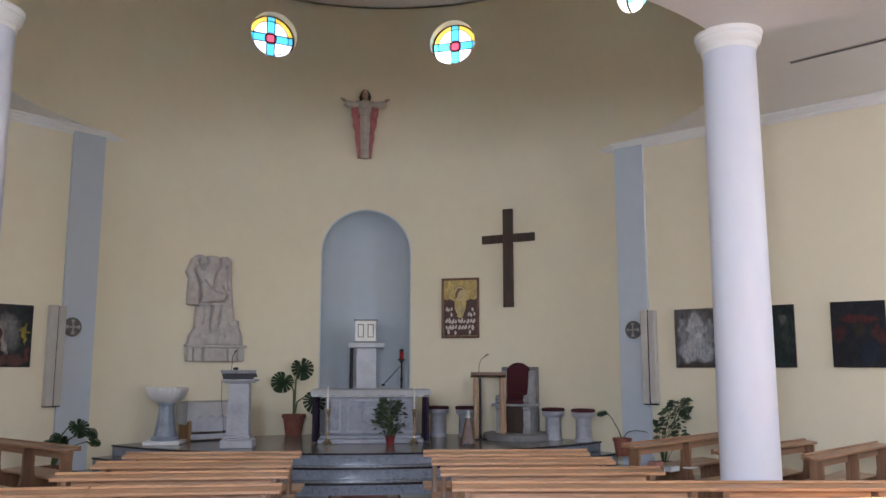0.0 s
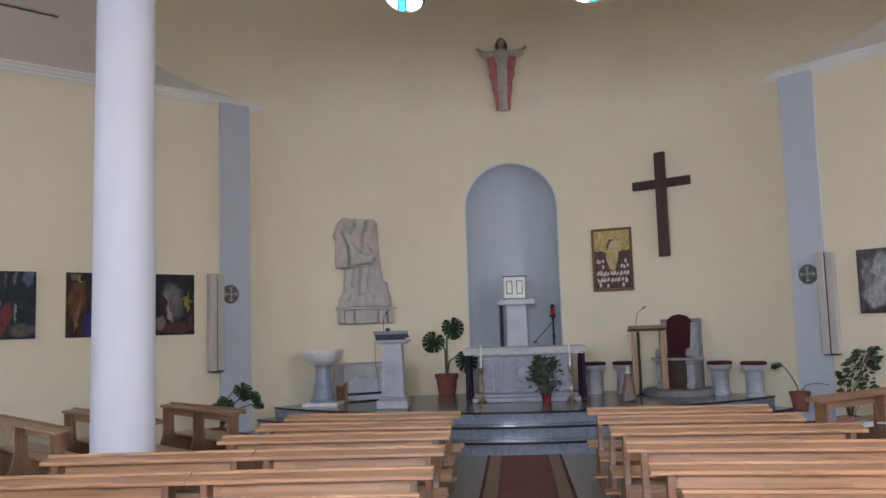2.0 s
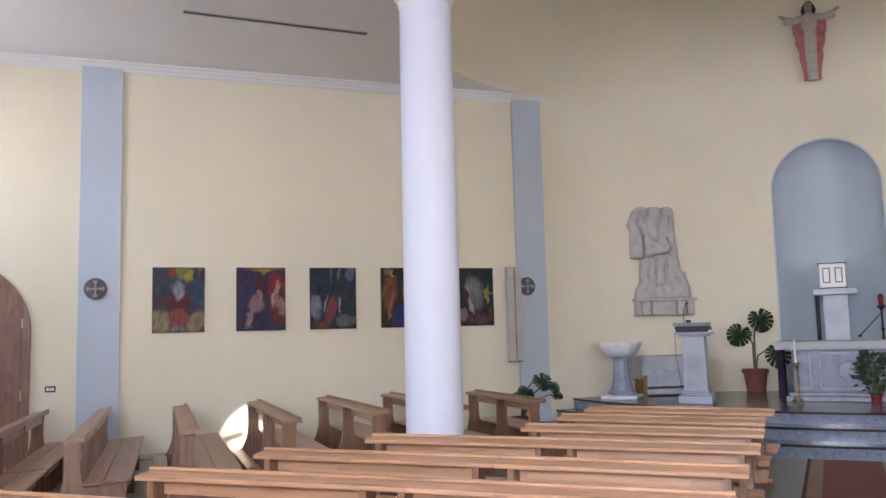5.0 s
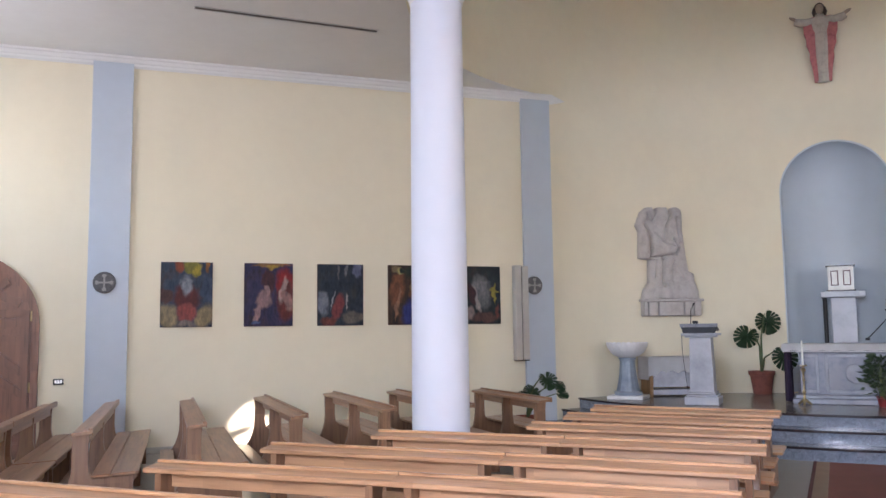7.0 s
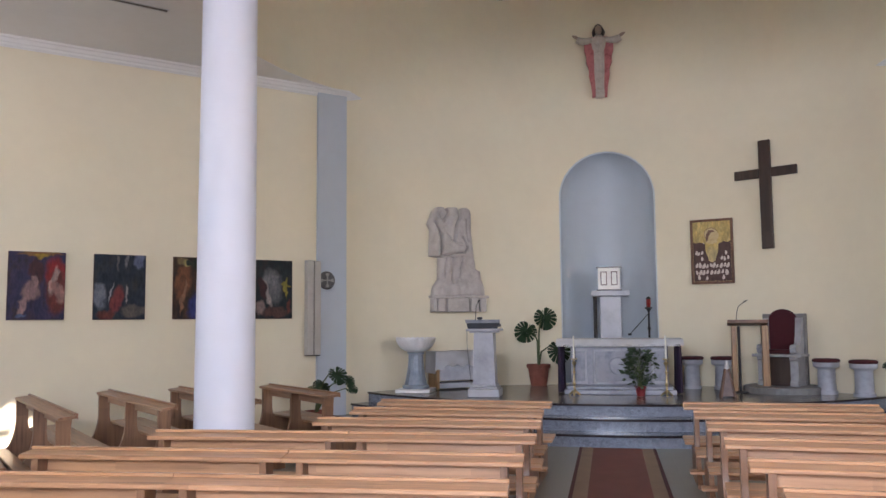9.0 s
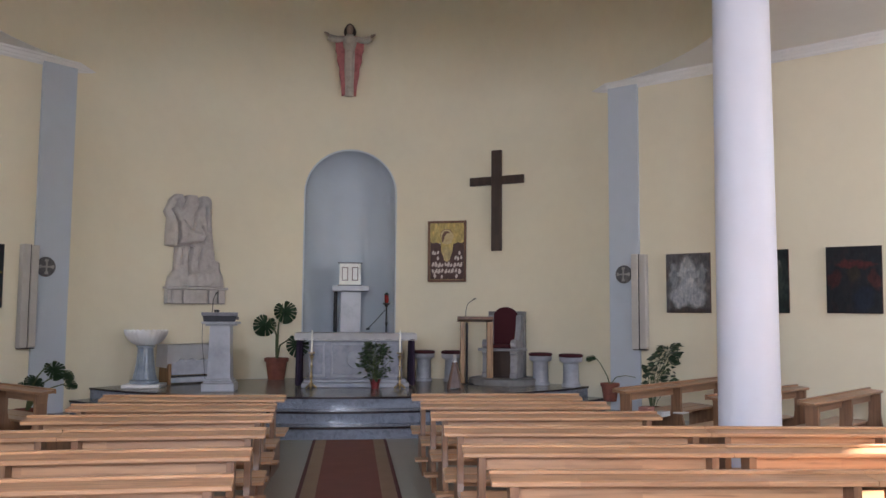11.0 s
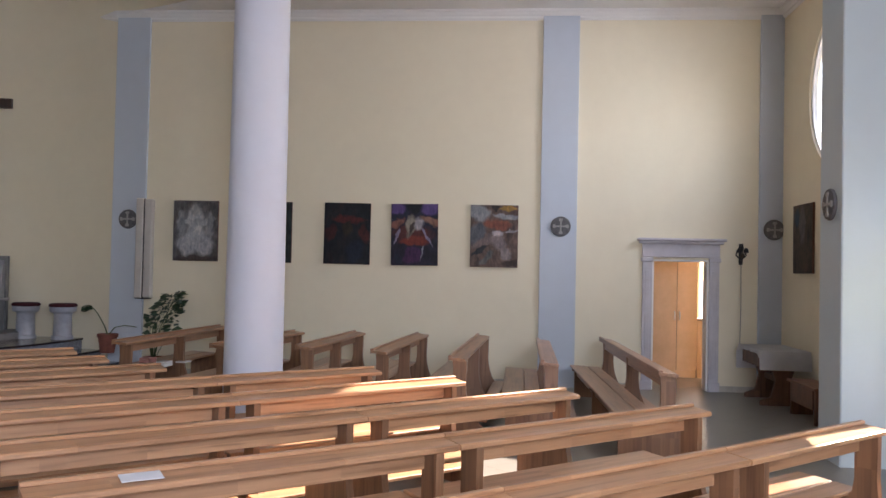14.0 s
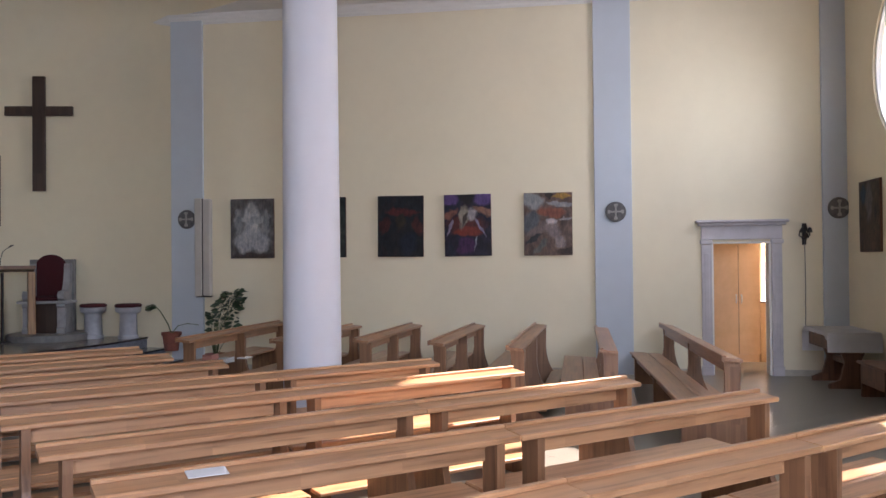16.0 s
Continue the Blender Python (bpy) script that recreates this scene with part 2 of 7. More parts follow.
# ground outside and floor
bm = bmesh.new()
box(bm, -300, 300, -300, 300, -0.6, -0.45)
structure("ground", bm, stone("gravel_ground", (0.30, 0.28, 0.25), (0.2, 0.19, 0.17), 0.9, 0.5), "pale gravel ground round the church", category="ground")


def floor_material():
    m = material("terrazzo_tile", (0.42, 0.42, 0.38), 0.28)
    n, l, b = nodes_of(m)
    a = noise_node(n, l, 1.2, 5, space="World")
    c = ramp(n, l, a.outputs[0], [(0.2, (0.222, 0.215, 0.195)), (0.8, (0.262, 0.254, 0.232))])
    s = noise_node(n, l, 110, 3, space="World")
    k = ramp(n, l, s.outputs[0], [(0.38, (0.78, 0.77, 0.76)), (0.6, (1.05, 1.05, 1.03))])
    l.new(mix(n, l, "MULTIPLY", 0.8, c.outputs[0], k.outputs[0]), b.inputs["Base Color"])
    r = ramp(n, l, a.outputs[0], [(0.2, (0.27,) * 3), (0.8, (0.34,) * 3)])
    l.new(r.outputs[0], b.inputs["Roughness"])
    return m


FLOOR = floor_material()
bm = bmesh.new()
box(bm, -14, 14, -4, 22, -0.4, -0.003)
structure("floor", bm, stone("floor_screed", (0.20, 0.195, 0.18), (0.17, 0.165, 0.15), 0.5, 4), "grey screed under the floor slabs", category="floor")

# side walls
for side, nm in ((1, "wall_east"), (-1, "wall_west")):
    m = side_frame(side)
    holes = []
    out = [(U_START, -0.02), (U_CORNER + 0.3, -0.02), (U_CORNER + 0.3, HIGH + 0.3), (U_START, HIGH + 0.3)]
    if side > 0:
        a, b = U_DOOR
        out = [(U_START, -0.02), (a, -0.02), (a, 2.02), (b, 2.02), (b, -0.02), (U_CORNER + 0.3, -0.02), (U_CORNER + 0.3, HIGH + 0.3), (U_START, HIGH + 0.3)]
    structure(nm, panel(out, holes, 0.35 if side < 0 else 0.22), CREAM, "cream painted plaster side wall", m)

# altar wall and drum
OCULI = [radians(d) for d in (19.6, -22.1, 66.5, -66.5, 112.9, -111.5, 156.5, -156.5)]
OCULUS_R, OCULUS_Z = 0.49, 8.77
T_WALL = radians(59.4)
T_BEAM = radians(133.6)


def arc_cuts(a0, a1):
    n = int((a1 - a0) / radians(3))
    return [ROUND_R * (a0 + (a1 - a0) * i / n) for i in range(1, n)]


NICHE_R = 0.935
u0, u1 = -T_WALL * ROUND_R, T_WALL * ROUND_R
niche_hole = arch(-NICHE_R, NICHE_R, DAIS, 4.2)
holes = [circle(a * ROUND_R, OCULUS_Z, OCULUS_R) for a in OCULI[:2]] + [niche_hole]
bm = panel([(u0, 0), (u1, 0), (u1, RING + 0.5), (u0, RING + 0.5)], holes, 0.4, arc_cuts(-T_WALL, T_WALL), bend_round(ROUND_R))
smooth(structure("wall_north", bm, CREAM, "tall curved cream plaster wall behind the altar"), 25)
for nm, sd in (("drum_wall_east", 1), ("drum_wall_west", -1)):
    a, b = T_WALL * ROUND_R, T_BEAM * ROUND_R
    hs = [circle(sd * q * ROUND_R, OCULUS_Z, OCULUS_R) for q in (radians(66.5), radians(112.9 if sd > 0 else 111.5))]
    out = [(sd * a, HIGH + 0.008), (sd * b, HIGH + 0.008), (sd * b, RING + 0.5), (sd * a, RING + 0.5)]
    cuts = arc_cuts(T_WALL, T_BEAM)
    smooth(structure(nm, panel(out, hs, 0.4, [sd * c for c in cuts], bend_round(ROUND_R)), CREAM, "curved upper wall of the drum with a round window"), 25)
a, b = T_BEAM * ROUND_R, (2 * math.pi - T_BEAM) * ROUND_R
hs = [circle(q * ROUND_R, OCULUS_Z, OCULUS_R) for q in (radians(156.5), radians(203.5))]
bm = panel([(a, LOW + 0.008), (b, LOW + 0.008), (b, RING + 0.5), (a, RING + 0.5)], hs, 0.4, arc_cuts(T_BEAM, 2 * math.pi - T_BEAM), bend_round(ROUND_R))
smooth(structure("drum_wall_south", bm, CREAM, "curved upper wall of the drum over the entrance"), 25)

# the niche's own shell, half round with a quarter sphere on top
bm = bmesh.new()
rows = []
for j in range(13):
    rows.append((NICHE_R, DAIS + (4.2 - DAIS) * j / 12, 0.0))
for j in range(1, 10):
    t = math.pi / 2 * j / 9
    rows.append((NICHE_R * math.cos(t), 4.2 + NICHE_R * math.sin(t), 0.0))
rings = []
for r, z, _ in rows:
    rings.append([bm.verts.new((-r * math.cos(math.pi * i / 24), ROUND_Y + math.sqrt(ROUND_R ** 2 - (r * math.cos(math.pi * i / 24)) ** 2) + 0.012 + 0.85 * r * math.sin(math.pi * i / 24), z)) for i in range(25)])
for p, q in zip(rings, rings[1:]):
    for i in range(24):
        bm.faces.new((p[i], p[i + 1], q[i + 1], q[i]))
bmesh.ops.remove_doubles(bm, verts=bm.verts, dist=1e-4)
bmesh.ops.solidify(bm, geom=bm.faces[:], thickness=-0.03)
smooth(structure("wall_niche", bm, NICHE, "blue-grey round-headed altar niche in the curved wall"), 50)

# ring and dome over the drum
bm = bmesh.new()
lathe(bm, [(ROUND_R + 0.3, RING), (ROUND_R - 0.07, RING), (ROUND_R - 0.08, RING + 0.09), (ROUND_R - 0.13, RING + 0.11), (ROUND_R - 0.14, RING + 0.24),
           (ROUND_R * 0.93, RING + 0.6), (ROUND_R * 0.7, RING + 1.4), (ROUND_R * 0.4, RING + 1.85), (0.0, RING + 2.0)], 96, Matrix.Translation((0, ROUND_Y, 0)))
smooth(structure("ceiling_dome", bm, WHITE, "white plaster ring and shallow dome", category="ceiling"), 20)


def slab(outline, z, thick):
    bm = panel(outline, [], thick)
    for v in bm.verts:
        v.co = Vector((v.co.x, v.co.z, z + v.co.y))
    return bm


def arc(a0, a1, n, r=ROUND_R + 0.006):
    return [(r * math.sin(a0 + (a1 - a0) * i / n), ROUND_Y + r * math.cos(a0 + (a1 - a0) * i / n)) for i in range(n + 1)]


EDGE = 14.03   # x + y of the step in the ceiling
SLIT = 2.42    # x - y of the entrance walls
BAY = 3.05     # x - y of the outer bay walls
low = arc(T_BEAM, 2 * math.pi - T_BEAM, 32) + [(-(EDGE + SLIT) / 2, (EDGE - SLIT) / 2), (0, -SLIT), ((EDGE + SLIT) / 2, (EDGE - SLIT) / 2)]
structure("ceiling_low", slab(low, LOW, HIGH - LOW + 0.25), WHITE, "white plaster ceiling over the entrance", category="ceiling")
for sd, nm in ((1, "ceiling_east"), (-1, "ceiling_west")):
    high = arc(T_BEAM, T_WALL, 30) + [(12.11, 9.05), ((EDGE + BAY) / 2, (EDGE - BAY) / 2)]
    structure(nm, slab([(sd * x, y) for x, y in high], HIGH, 0.25), WHITE, "white plaster ceiling of the side bay", category="ceiling")


# walls of the entrance and of the outer bays
def back_frame(side, k):
    """Local x runs from the altar side towards the entrance along x - y = const, y outwards; x is minus the distance along."""
    ax = Vector((-side * S, -S, 0))
    out = Vector((side * S, -S, 0))
    return Matrix(((ax.x, out.x, 0, out.x * k), (ax.y, out.y, 0, out.y * k), (0, 0, 1, 0), (0, 0, 0, 1)))


SLITS = [(9.857 - 0.51 * i, 9.527 - 0.51 * i) for i in range(4)]
SLIT_Z = (0.59, 2.61)
DOORWAY, DOORWAY_H = (-1.2, 1.2), 4.7
for sd, nm in ((1, "south_east"), (-1, "south_west")):
    hs = []
    for a, b in SLITS:
        hs.append([(-a, SLIT_Z[0]), (-b, SLIT_Z[0]), (-b, SLIT_Z[1] - 0.03), (-(a + b) / 2, SLIT_Z[1]), (-a, SLIT_Z[1] - 0.03)])
    a, b = DOORWAY
    bm = panel([(-10.12, -0.02), (-b, -0.02), (-b, DOORWAY_H), (-a, DOORWAY_H), (-a, -0.02), (1.73, -0.02), (1.73, LOW + 0.2), (-10.12, LOW + 0.2)], hs, 0.2)
    structure("wall_" + nm, bm, OCHRE, "pale ochre plaster wall with narrow windows", back_frame(sd, SLIT * S))
    bm = panel([(-15.3, -0.02), (-10.3, -0.02), (-10.3, HIGH + 0.2), (-15.3, HIGH + 0.2)], [circle(-12.75, 4.29, 1.1)], 0.12)
    structure("wall_bay_" + nm, bm, CREAM, "cream plaster wall with a large round window", back_frame(sd, BAY * S))
    bm = bmesh.new()
    box(bm, -10.66, -10.1, 1.16 - BAY * S, 0.1, -0.01, HIGH + 0.1, 0.012)
    structure("pier_" + nm, bm, PIER, "pale blue-grey painted corner pier", back_frame(sd, BAY * S), "pier")

# pilasters, cornices and skirting of the side walls
PILASTERS = [(U_START, along(1, 4.97, 16.2)), (along(1, 9.5, 11.66), along(1, 9.9, 11.26)), (along(1, 11.86, 9.3), U_CORNER)]
for sd, nm in ((1, "east"), (-1, "west")):
    m = side_frame(sd)
    for i, (a, b) in enumerate(PILASTERS):
        bm = bmesh.new()
        box(bm, a, b, -0.05, 0.01, -0.01, HIGH - 0.1, 0.004)
        structure("pilaster_%s_%d" % (nm, i + 1), bm, BLUE, "blue-grey painted flat pilaster", m, "pilaster")
    profile = [(0.02, -0.16), (0.0, -0.16), (-0.03, -0.13), (-0.035, -0.10), (-0.055, -0.085), (-0.075, -0.04), (-0.10, -0.03), (-0.105, 0.0), (0.02, 0.0)]
    bm = bmesh.new()
    prism(bm, profile, U_START - 0.02, U_CORNER, Matrix(((0, 1, 0, 0), (1, 0, 0, 0), (0, 0, 1, HIGH), (0, 0, 0, 1))))
    ring = [bm.verts.new((U_START - 0.02, y, HIGH + z)) for y, z in profile]
    tip = bm.verts.new((U_START - 0.45, 0.11, HIGH - 0.06))
    for i in range(len(ring)):
        bm.faces.new((ring[i], ring[(i + 1) % len(ring)], tip))
    bm.faces.new(ring)
    structure("cornice_" + nm, bm, WHITE, "white moulded cornice under the ceiling", m, "cornice")
    bm = bmesh.new()
    spans = [(PILASTERS[0][1], PILASTERS[1][0]), (PILASTERS[1][1], U_DOOR[0] - 0.16), (U_DOOR[1] + 0.16, PILASTERS[2][0])]
    for a, b in spans:
        box(bm, a, b, -0.015, 0.0, 0, 0.09, 0.003)
    structure("baseboard_" + nm, bm, SKIRT, "thin stone skirting", m, "skirting")
    bm = bmesh.new()
    prism(bm, profile, -14.96, -10.66, Matrix(((0, 1, 0, 0), (1, 0, 0, 0), (0, 0, 1, HIGH), (0, 0, 0, 1))))
    structure("cornice_bay_" + nm, bm, WHITE, "white moulded cornice under the ceiling", back_frame(sd, BAY * S), "cornice")
    bm = bmesh.new()
    box(bm, -10.1, -1.2, -0.015, 0.0, 0, 0.09, 0.003)
    structure("baseboard_entrance_" + nm, bm, SKIRT, "thin stone skirting", back_frame(sd, SLIT * S), "skirting")


# columns
def column(x, y):
    t = thing("column", Matrix.Translation((x, y, 0)), "round white painted column carrying the drum", "column", "columns")
    bm = bmesh.new()
    lathe(bm, [(0.283, 0.02), (0.281, 1.0), (0.272, 3.0), (0.262, 5.06)], 64)
    smooth(part("shaft", bm, COLUMN, t))
    bm = bmesh.new()
    lathe(bm, [(0.262, 5.05), (0.275, 5.065), (0.28, 5.09), (0.272, 5.105), (0.29, 5.125), (0.318, 5.15), (0.325, 5.18), (0.318, 5.2), (0.335, 5.22), (0.34, LOW)], 64)
    smooth(part("capital", bm, WHITE, t))
    bm = bmesh.new()
    lathe(bm, [(0.33, 0), (0.33, 0.05), (0.30, 0.08), (0.285, 0.1)], 64)
    smooth(part("base", bm, COLUMN, t))
    return t


COL = (3.79, 10.06)
column(*COL)
column(-3.61, COL[1])

# dais and steps: concentric arcs, each with a dark nosing
DAIS_C, DAIS_R = (0.0, 21.34), 6.09


def step_outline(grow):
    cy, r = DAIS_C[1], DAIS_R + grow
    half = radians(52) - 0.055 * grow
    pts = [(r * math.sin(-half + 2 * half * i / 48), cy - r * math.cos(-half + 2 * half * i / 48)) for i in range(49)]
    return pts + [(5.0, 17.9), (3.4, 18.9), (2.0, 20.4), (-2.0, 20.4), (-3.4, 18.9), (-5.0, 17.9)]


DAIS_TOP = stone("dais_tile", (0.22, 0.20, 0.18), (0.15, 0.135, 0.12), 0.2, 2.5, 0.25)
for k in range(3):
    grow = 0.375 * (2 - k)
    z0, z1 = k * FLOOR_STEP, (k + 1) * FLOOR_STEP
    st = structure("step_%d" % (k + 1), slab(step_outline(grow - 0.025), z0, z1 - z0 - 0.03), GRANITE, "curved grey granite step with a dark nosing", category="step")
    part("tread", slab(step_outline(grow - 0.04), z1 - 0.03, 0.028), GRANITE if k < 2 else DAIS_TOP, st)
    bm = bmesh.new()
    o, i2 = step_outline(grow)[:49], step_outline(grow - 0.045)[:49]
    for (xa, ya), (xb, yb), (xc, yc), (xd, yd) in zip(o, o[1:], i2[1:], i2):
        vs = [bm.verts.new((x, y, z)) for z in (z1 - 0.028, z1 + 0.002) for x, y in ((xa, ya), (xb, yb), (xc, yc), (xd, yd))]
        for f in ((0, 1, 2, 3), (4, 5, 6, 7), (0, 1, 5, 4), (2, 3, 7, 6)):
            bm.faces.new([vs[q] for q in f])
    bmesh.ops.remove_doubles(bm, verts=bm.verts, dist=1e-5)
    part("nosing", bm, NOSING, st)


# ---------------------------------------------------------------- pews
def pew_mesh_set(length, timber):
    """Meshes of a pew of this length: x along it, y the way the sitter faces, z up; the origin on the floor under the rail."""
    h = length / 2
    out = []
    bm = bmesh.new()
    prism(bm, [(-0.098, 0.800), (-0.092, 0.793), (0.085, 0.812), (0.085, 0.842), (-0.09, 0.826), (-0.098, 0.819)], -h, h, Matrix(((0, 1, 0, 0), (1, 0, 0, 0), (0, 0, 1, 0), (0, 0, 0, 1))))
    out.append(("rail", bm, timber, 0))
    bm = bmesh.new()
    prism(bm, [(0.053, 0.842), (0.052, 0.856), (0.057, 0.862), (0.085, 0.862), (0.092, 0.856), (0.092, 0.80), (0.0855, 0.80), (0.0855, 0.842)], -h, h, Matrix(((0, 1, 0, 0), (1, 0, 0, 0), (0, 0, 1, 0), (0, 0, 0, 1))))
    out.append(("rail_lip", bm, timber, 0))
    bm = bmesh.new()
    box(bm, -h + 0.157, h - 0.157, 0.012, 0.036, 0.69, 0.798, 0.004)
    out.append(("back_board", bm, timber, 0))
    bm = bmesh.new()
    box(bm, -h + 0.01, h - 0.01, 0.10, 0.272, 0.388, 0.416, 0.007, Matrix.Rotation(radians(3), 4, "X"))
    out.append(("seat_plank", bm, timber, 0))
    bm = bmesh.new()
    box(bm, -h + 0.01, h - 0.01, 0.279, 0.53, 0.388, 0.416, 0.009, Matrix.Rotation(radians(3), 4, "X"))
    out.append(("seat_plank", bm, timber, 0))
    bm = bmesh.new()
    box(bm, -h + 0.16, h - 0.16, 0.40, 0.425, 0.30, 0.395, 0.004)
    out.append(("seat_beam", bm, timber, 0))
    bm = bmesh.new()
    box(bm, -h + 0.03, h - 0.03, -0.34, -0.17, 0.150, 0.178, 0.006)
    out.append(("kneeler", bm, timber, 0))
    return out


def end_panel_mesh():
    # a slim post whose back sweeps out in a hollow curve to the foot
    pts = [(-0.34, 0.0), (-0.345, 0.045), (-0.30, 0.075), (-0.245, 0.125), (-0.195, 0.185), (-0.155, 0.255), (-0.125, 0.335), (-0.105, 0.42), (-0.096, 0.52), (-0.098, 0.62), (-0.10, 0.72), (-0.10, 0.795),
           (0.055, 0.805), (0.045, 0.70), (0.045, 0.52), (0.06, 0.425), (0.09, 0.394), (0.49, 0.412), (0.49, 0.375), (0.455, 0.355), (0.455, 0.0)]
    bm = bmesh.new()
    m = Matrix(((0, 1, 0, 0), (1, 0, 0, 0), (0, 0, 1, 0), (0, 0, 0, 1)))
    prism(bm, pts, -0.025, 0.025, m)
    return bm


PEW_CACHE = {}
END_MESH = None


def pew(x0, y0, x1, y1, face_left, label, group, posts=2, timber=WOOD):
    """A pew with its rail from one end to the other."""
    a, b = Vector((x0, y0, 0)), Vector((x1, y1, 0))
    length = round((b - a).length, 2)
    ax = (b - a).normalized()
    if not face_left:
        ax = -ax
    fwd = Vector((-ax.y, ax.x, 0))
    c = (a + b) / 2
    m = Matrix(((ax.x, fwd.x, 0, c.x), (ax.y, fwd.y, 0, c.y), (0, 0, 1, 0), (0, 0, 0, 1)))
    t = thing("pew", m, label, "pew", group)
    global END_MESH
    key = (length, timber.name)
    if key not in PEW_CACHE:
        PEW_CACHE[key] = []
        for name, bm, mat, _ in pew_mesh_set(length, timber):
            ob = part(name, bm, mat, t)
            PEW_CACHE[key].append((name, ob.data))
    else:
        for name, data in PEW_CACHE[key]:
            new(name, data).parent = t
    spots = [-length / 2 + 0.13, length / 2 - 0.13] if posts == 2 else [-length / 2 + 0.13, 0.0, length / 2 - 0.13]
    for s in spots:
        if END_MESH is None:
            ob = part("end_panel", end_panel_mesh(), WOOD_Z_SHADED, t)
            END_MESH = ob.data
        else:
            ob = new("end_panel", END_MESH)
            ob.parent = t
        ob.location = (s, 0, 0)
    return t


# rails of the nave: (x, y) at the aisle, at the joints and at the outer end of each row
RIGHT = [[(0.76, 12.17), (2.75, 12.12)], [(0.79, 11.30), (2.79, 11.21)], [(0.81, 10.39), (3.01, 10.31)], [(0.83, 9.41), (3.01, 9.245), (4.58, 9.115)],
         [(0.85, 8.425), (2.74, 8.295), (4.79, 8.18)], [(0.88, 7.455), (3.14, 7.29), (5.08, 7.16)], [(0.93, 6.54), (3.08, 6.315), (5.28, 6.125)], [(1.0, 5.40), (2.55, 5.30), (4.10, 5.17), (5.65, 5.09)]]
LEFT = [[(-0.66, 12.09), (-2.69, 12.175)], [(-0.68, 11.195), (-2.73, 11.25)], [(-0.635, 10.34), (-2.79, 10.305)], [(-0.60, 9.40), (-2.16, 9.345), (-3.86, 9.23)],
        [(-0.59, 8.395), (-2.28, 8.325), (-4.27, 8.205)], [(-0.585, 7.465), (-2.615, 7.345), (-4.46, 7.17)], [(-0.60, 6.44), (-3.07, 6.29), (-5.15, 6.17)], [(-0.60, 5.34), (-3.09, 5.215), (-5.4, 5.10)]]
for rows in (RIGHT, LEFT):
    for ends in rows:
        for p, q in zip(ends, ends[1:]):
            p, q = sorted((p, q))
            gap = 0.004 / (q[0] - p[0])
            a, b = ((p[0] + (q[0] - p[0]) * k, p[1] + (q[1] - p[1]) * k) for k in (gap, 1 - gap))
            pew(*a, *b, True, "light oiled ash pew with a sloping book rail and kneeler", "pews of the nave")
SIDE_R = [((3.45, 12.85), (5.7, 14.75)), ((4.27, 11.93), (6.22, 13.37)), ((5.08, 11.33), (6.97, 12.90)), ((5.58, 10.49), (7.63, 12.23)), ((5.91, 9.50), (8.30, 11.64)), ((6.47, 8.66), (8.55, 10.68)), ((6.83, 7.45), (9.58, 10.40))]
for (xa, ya), (xb, yb) in SIDE_R:
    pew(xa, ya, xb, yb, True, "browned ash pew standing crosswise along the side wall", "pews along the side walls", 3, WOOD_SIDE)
SIDE_L = [((-3.52, 12.97), (-5.12, 14.45)), ((-4.16, 11.95), (-6.29, 13.88)), ((-4.87, 11.28), (-7.0, 13.21)), ((-5.43, 10.28), (-7.62, 12.37)), ((-5.91, 9.21), (-8.26, 11.58)), ((-6.55, 8.37), (-9.05, 11.0)), ((-7.9, 8.55), (-9.65, 10.5)), ((-6.3, 6.8), (-7.88, 8.53))]
for (xa, ya), (xb, yb) in SIDE_L:
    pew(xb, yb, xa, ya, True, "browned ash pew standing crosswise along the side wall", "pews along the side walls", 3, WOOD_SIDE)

# ---------------------------------------------------------------- more materials
BRASS = material("brass", (0.58, 0.45, 0.26), 0.28, 1.0)
IRON = material("black_iron", (0.03, 0.028, 0.03), 0.5, 0.6)
STEEL = material("brushed_steel", (0.6, 0.6, 0.62), 0.35, 1.0)
PLASTIC = material("black_plastic", (0.02, 0.02, 0.022), 0.45)
WAX = material("candle_wax", (0.85, 0.83, 0.76), 0.5)
RED_GLASS = material("red_glass", (0.26, 0.014, 0.014), 0.15)
LEAF_DARK = stone("monstera_leaf", (0.04, 0.085, 0.04), (0.02, 0.045, 0.022), 0.35, 9)
LEAF = stone("shrub_leaf", (0.035, 0.062, 0.03), (0.018, 0.034, 0.018), 0.4, 12)
STEM = material("green_stem", (0.09, 0.12, 0.05), 0.6)
TERRACOTTA = stone("terracotta", (0.24, 0.075, 0.052), (0.17, 0.05, 0.036), 0.8, 8)
RED_POT = stone("red_pot_glaze", (0.20, 0.02, 0.025), (0.14, 0.014, 0.018), 0.3, 6)
SOIL = stone("soil", (0.06, 0.045, 0.035), (0.03, 0.02, 0.018), 0.95, 30)
DARK_WOOD = wood("dark_stained_wood", (0.055, 0.028, 0.02), (0.035, 0.018, 0.013), 0.45, 0.09, 2)
DOOR_WOOD = wood("varnished_door_wood", (0.23, 0.095, 0.052), (0.17, 0.066, 0.036), 0.4, 0.09, 2)
PINE = wood("yellow_pine", (0.34, 0.19, 0.085), (0.26, 0.13, 0.055), 0.4, 0.07, 2)
BROWN_WOOD = wood("brown_wood", (0.20, 0.095, 0.055), (0.13, 0.06, 0.035), 0.45, 0.08, 2)
LAMINATE = stone("peach_laminate", (0.72, 0.44, 0.25), (0.66, 0.39, 0.21), 0.4, 3)
GREY_DISC = stone("dark_grey_plaque", (0.115, 0.11, 0.115), (0.08, 0.075, 0.08), 0.7, 20)
PLAQUE_CROSS = stone("grey_plaque_cross", (0.33, 0.315, 0.30), (0.25, 0.24, 0.23), 0.7, 20)
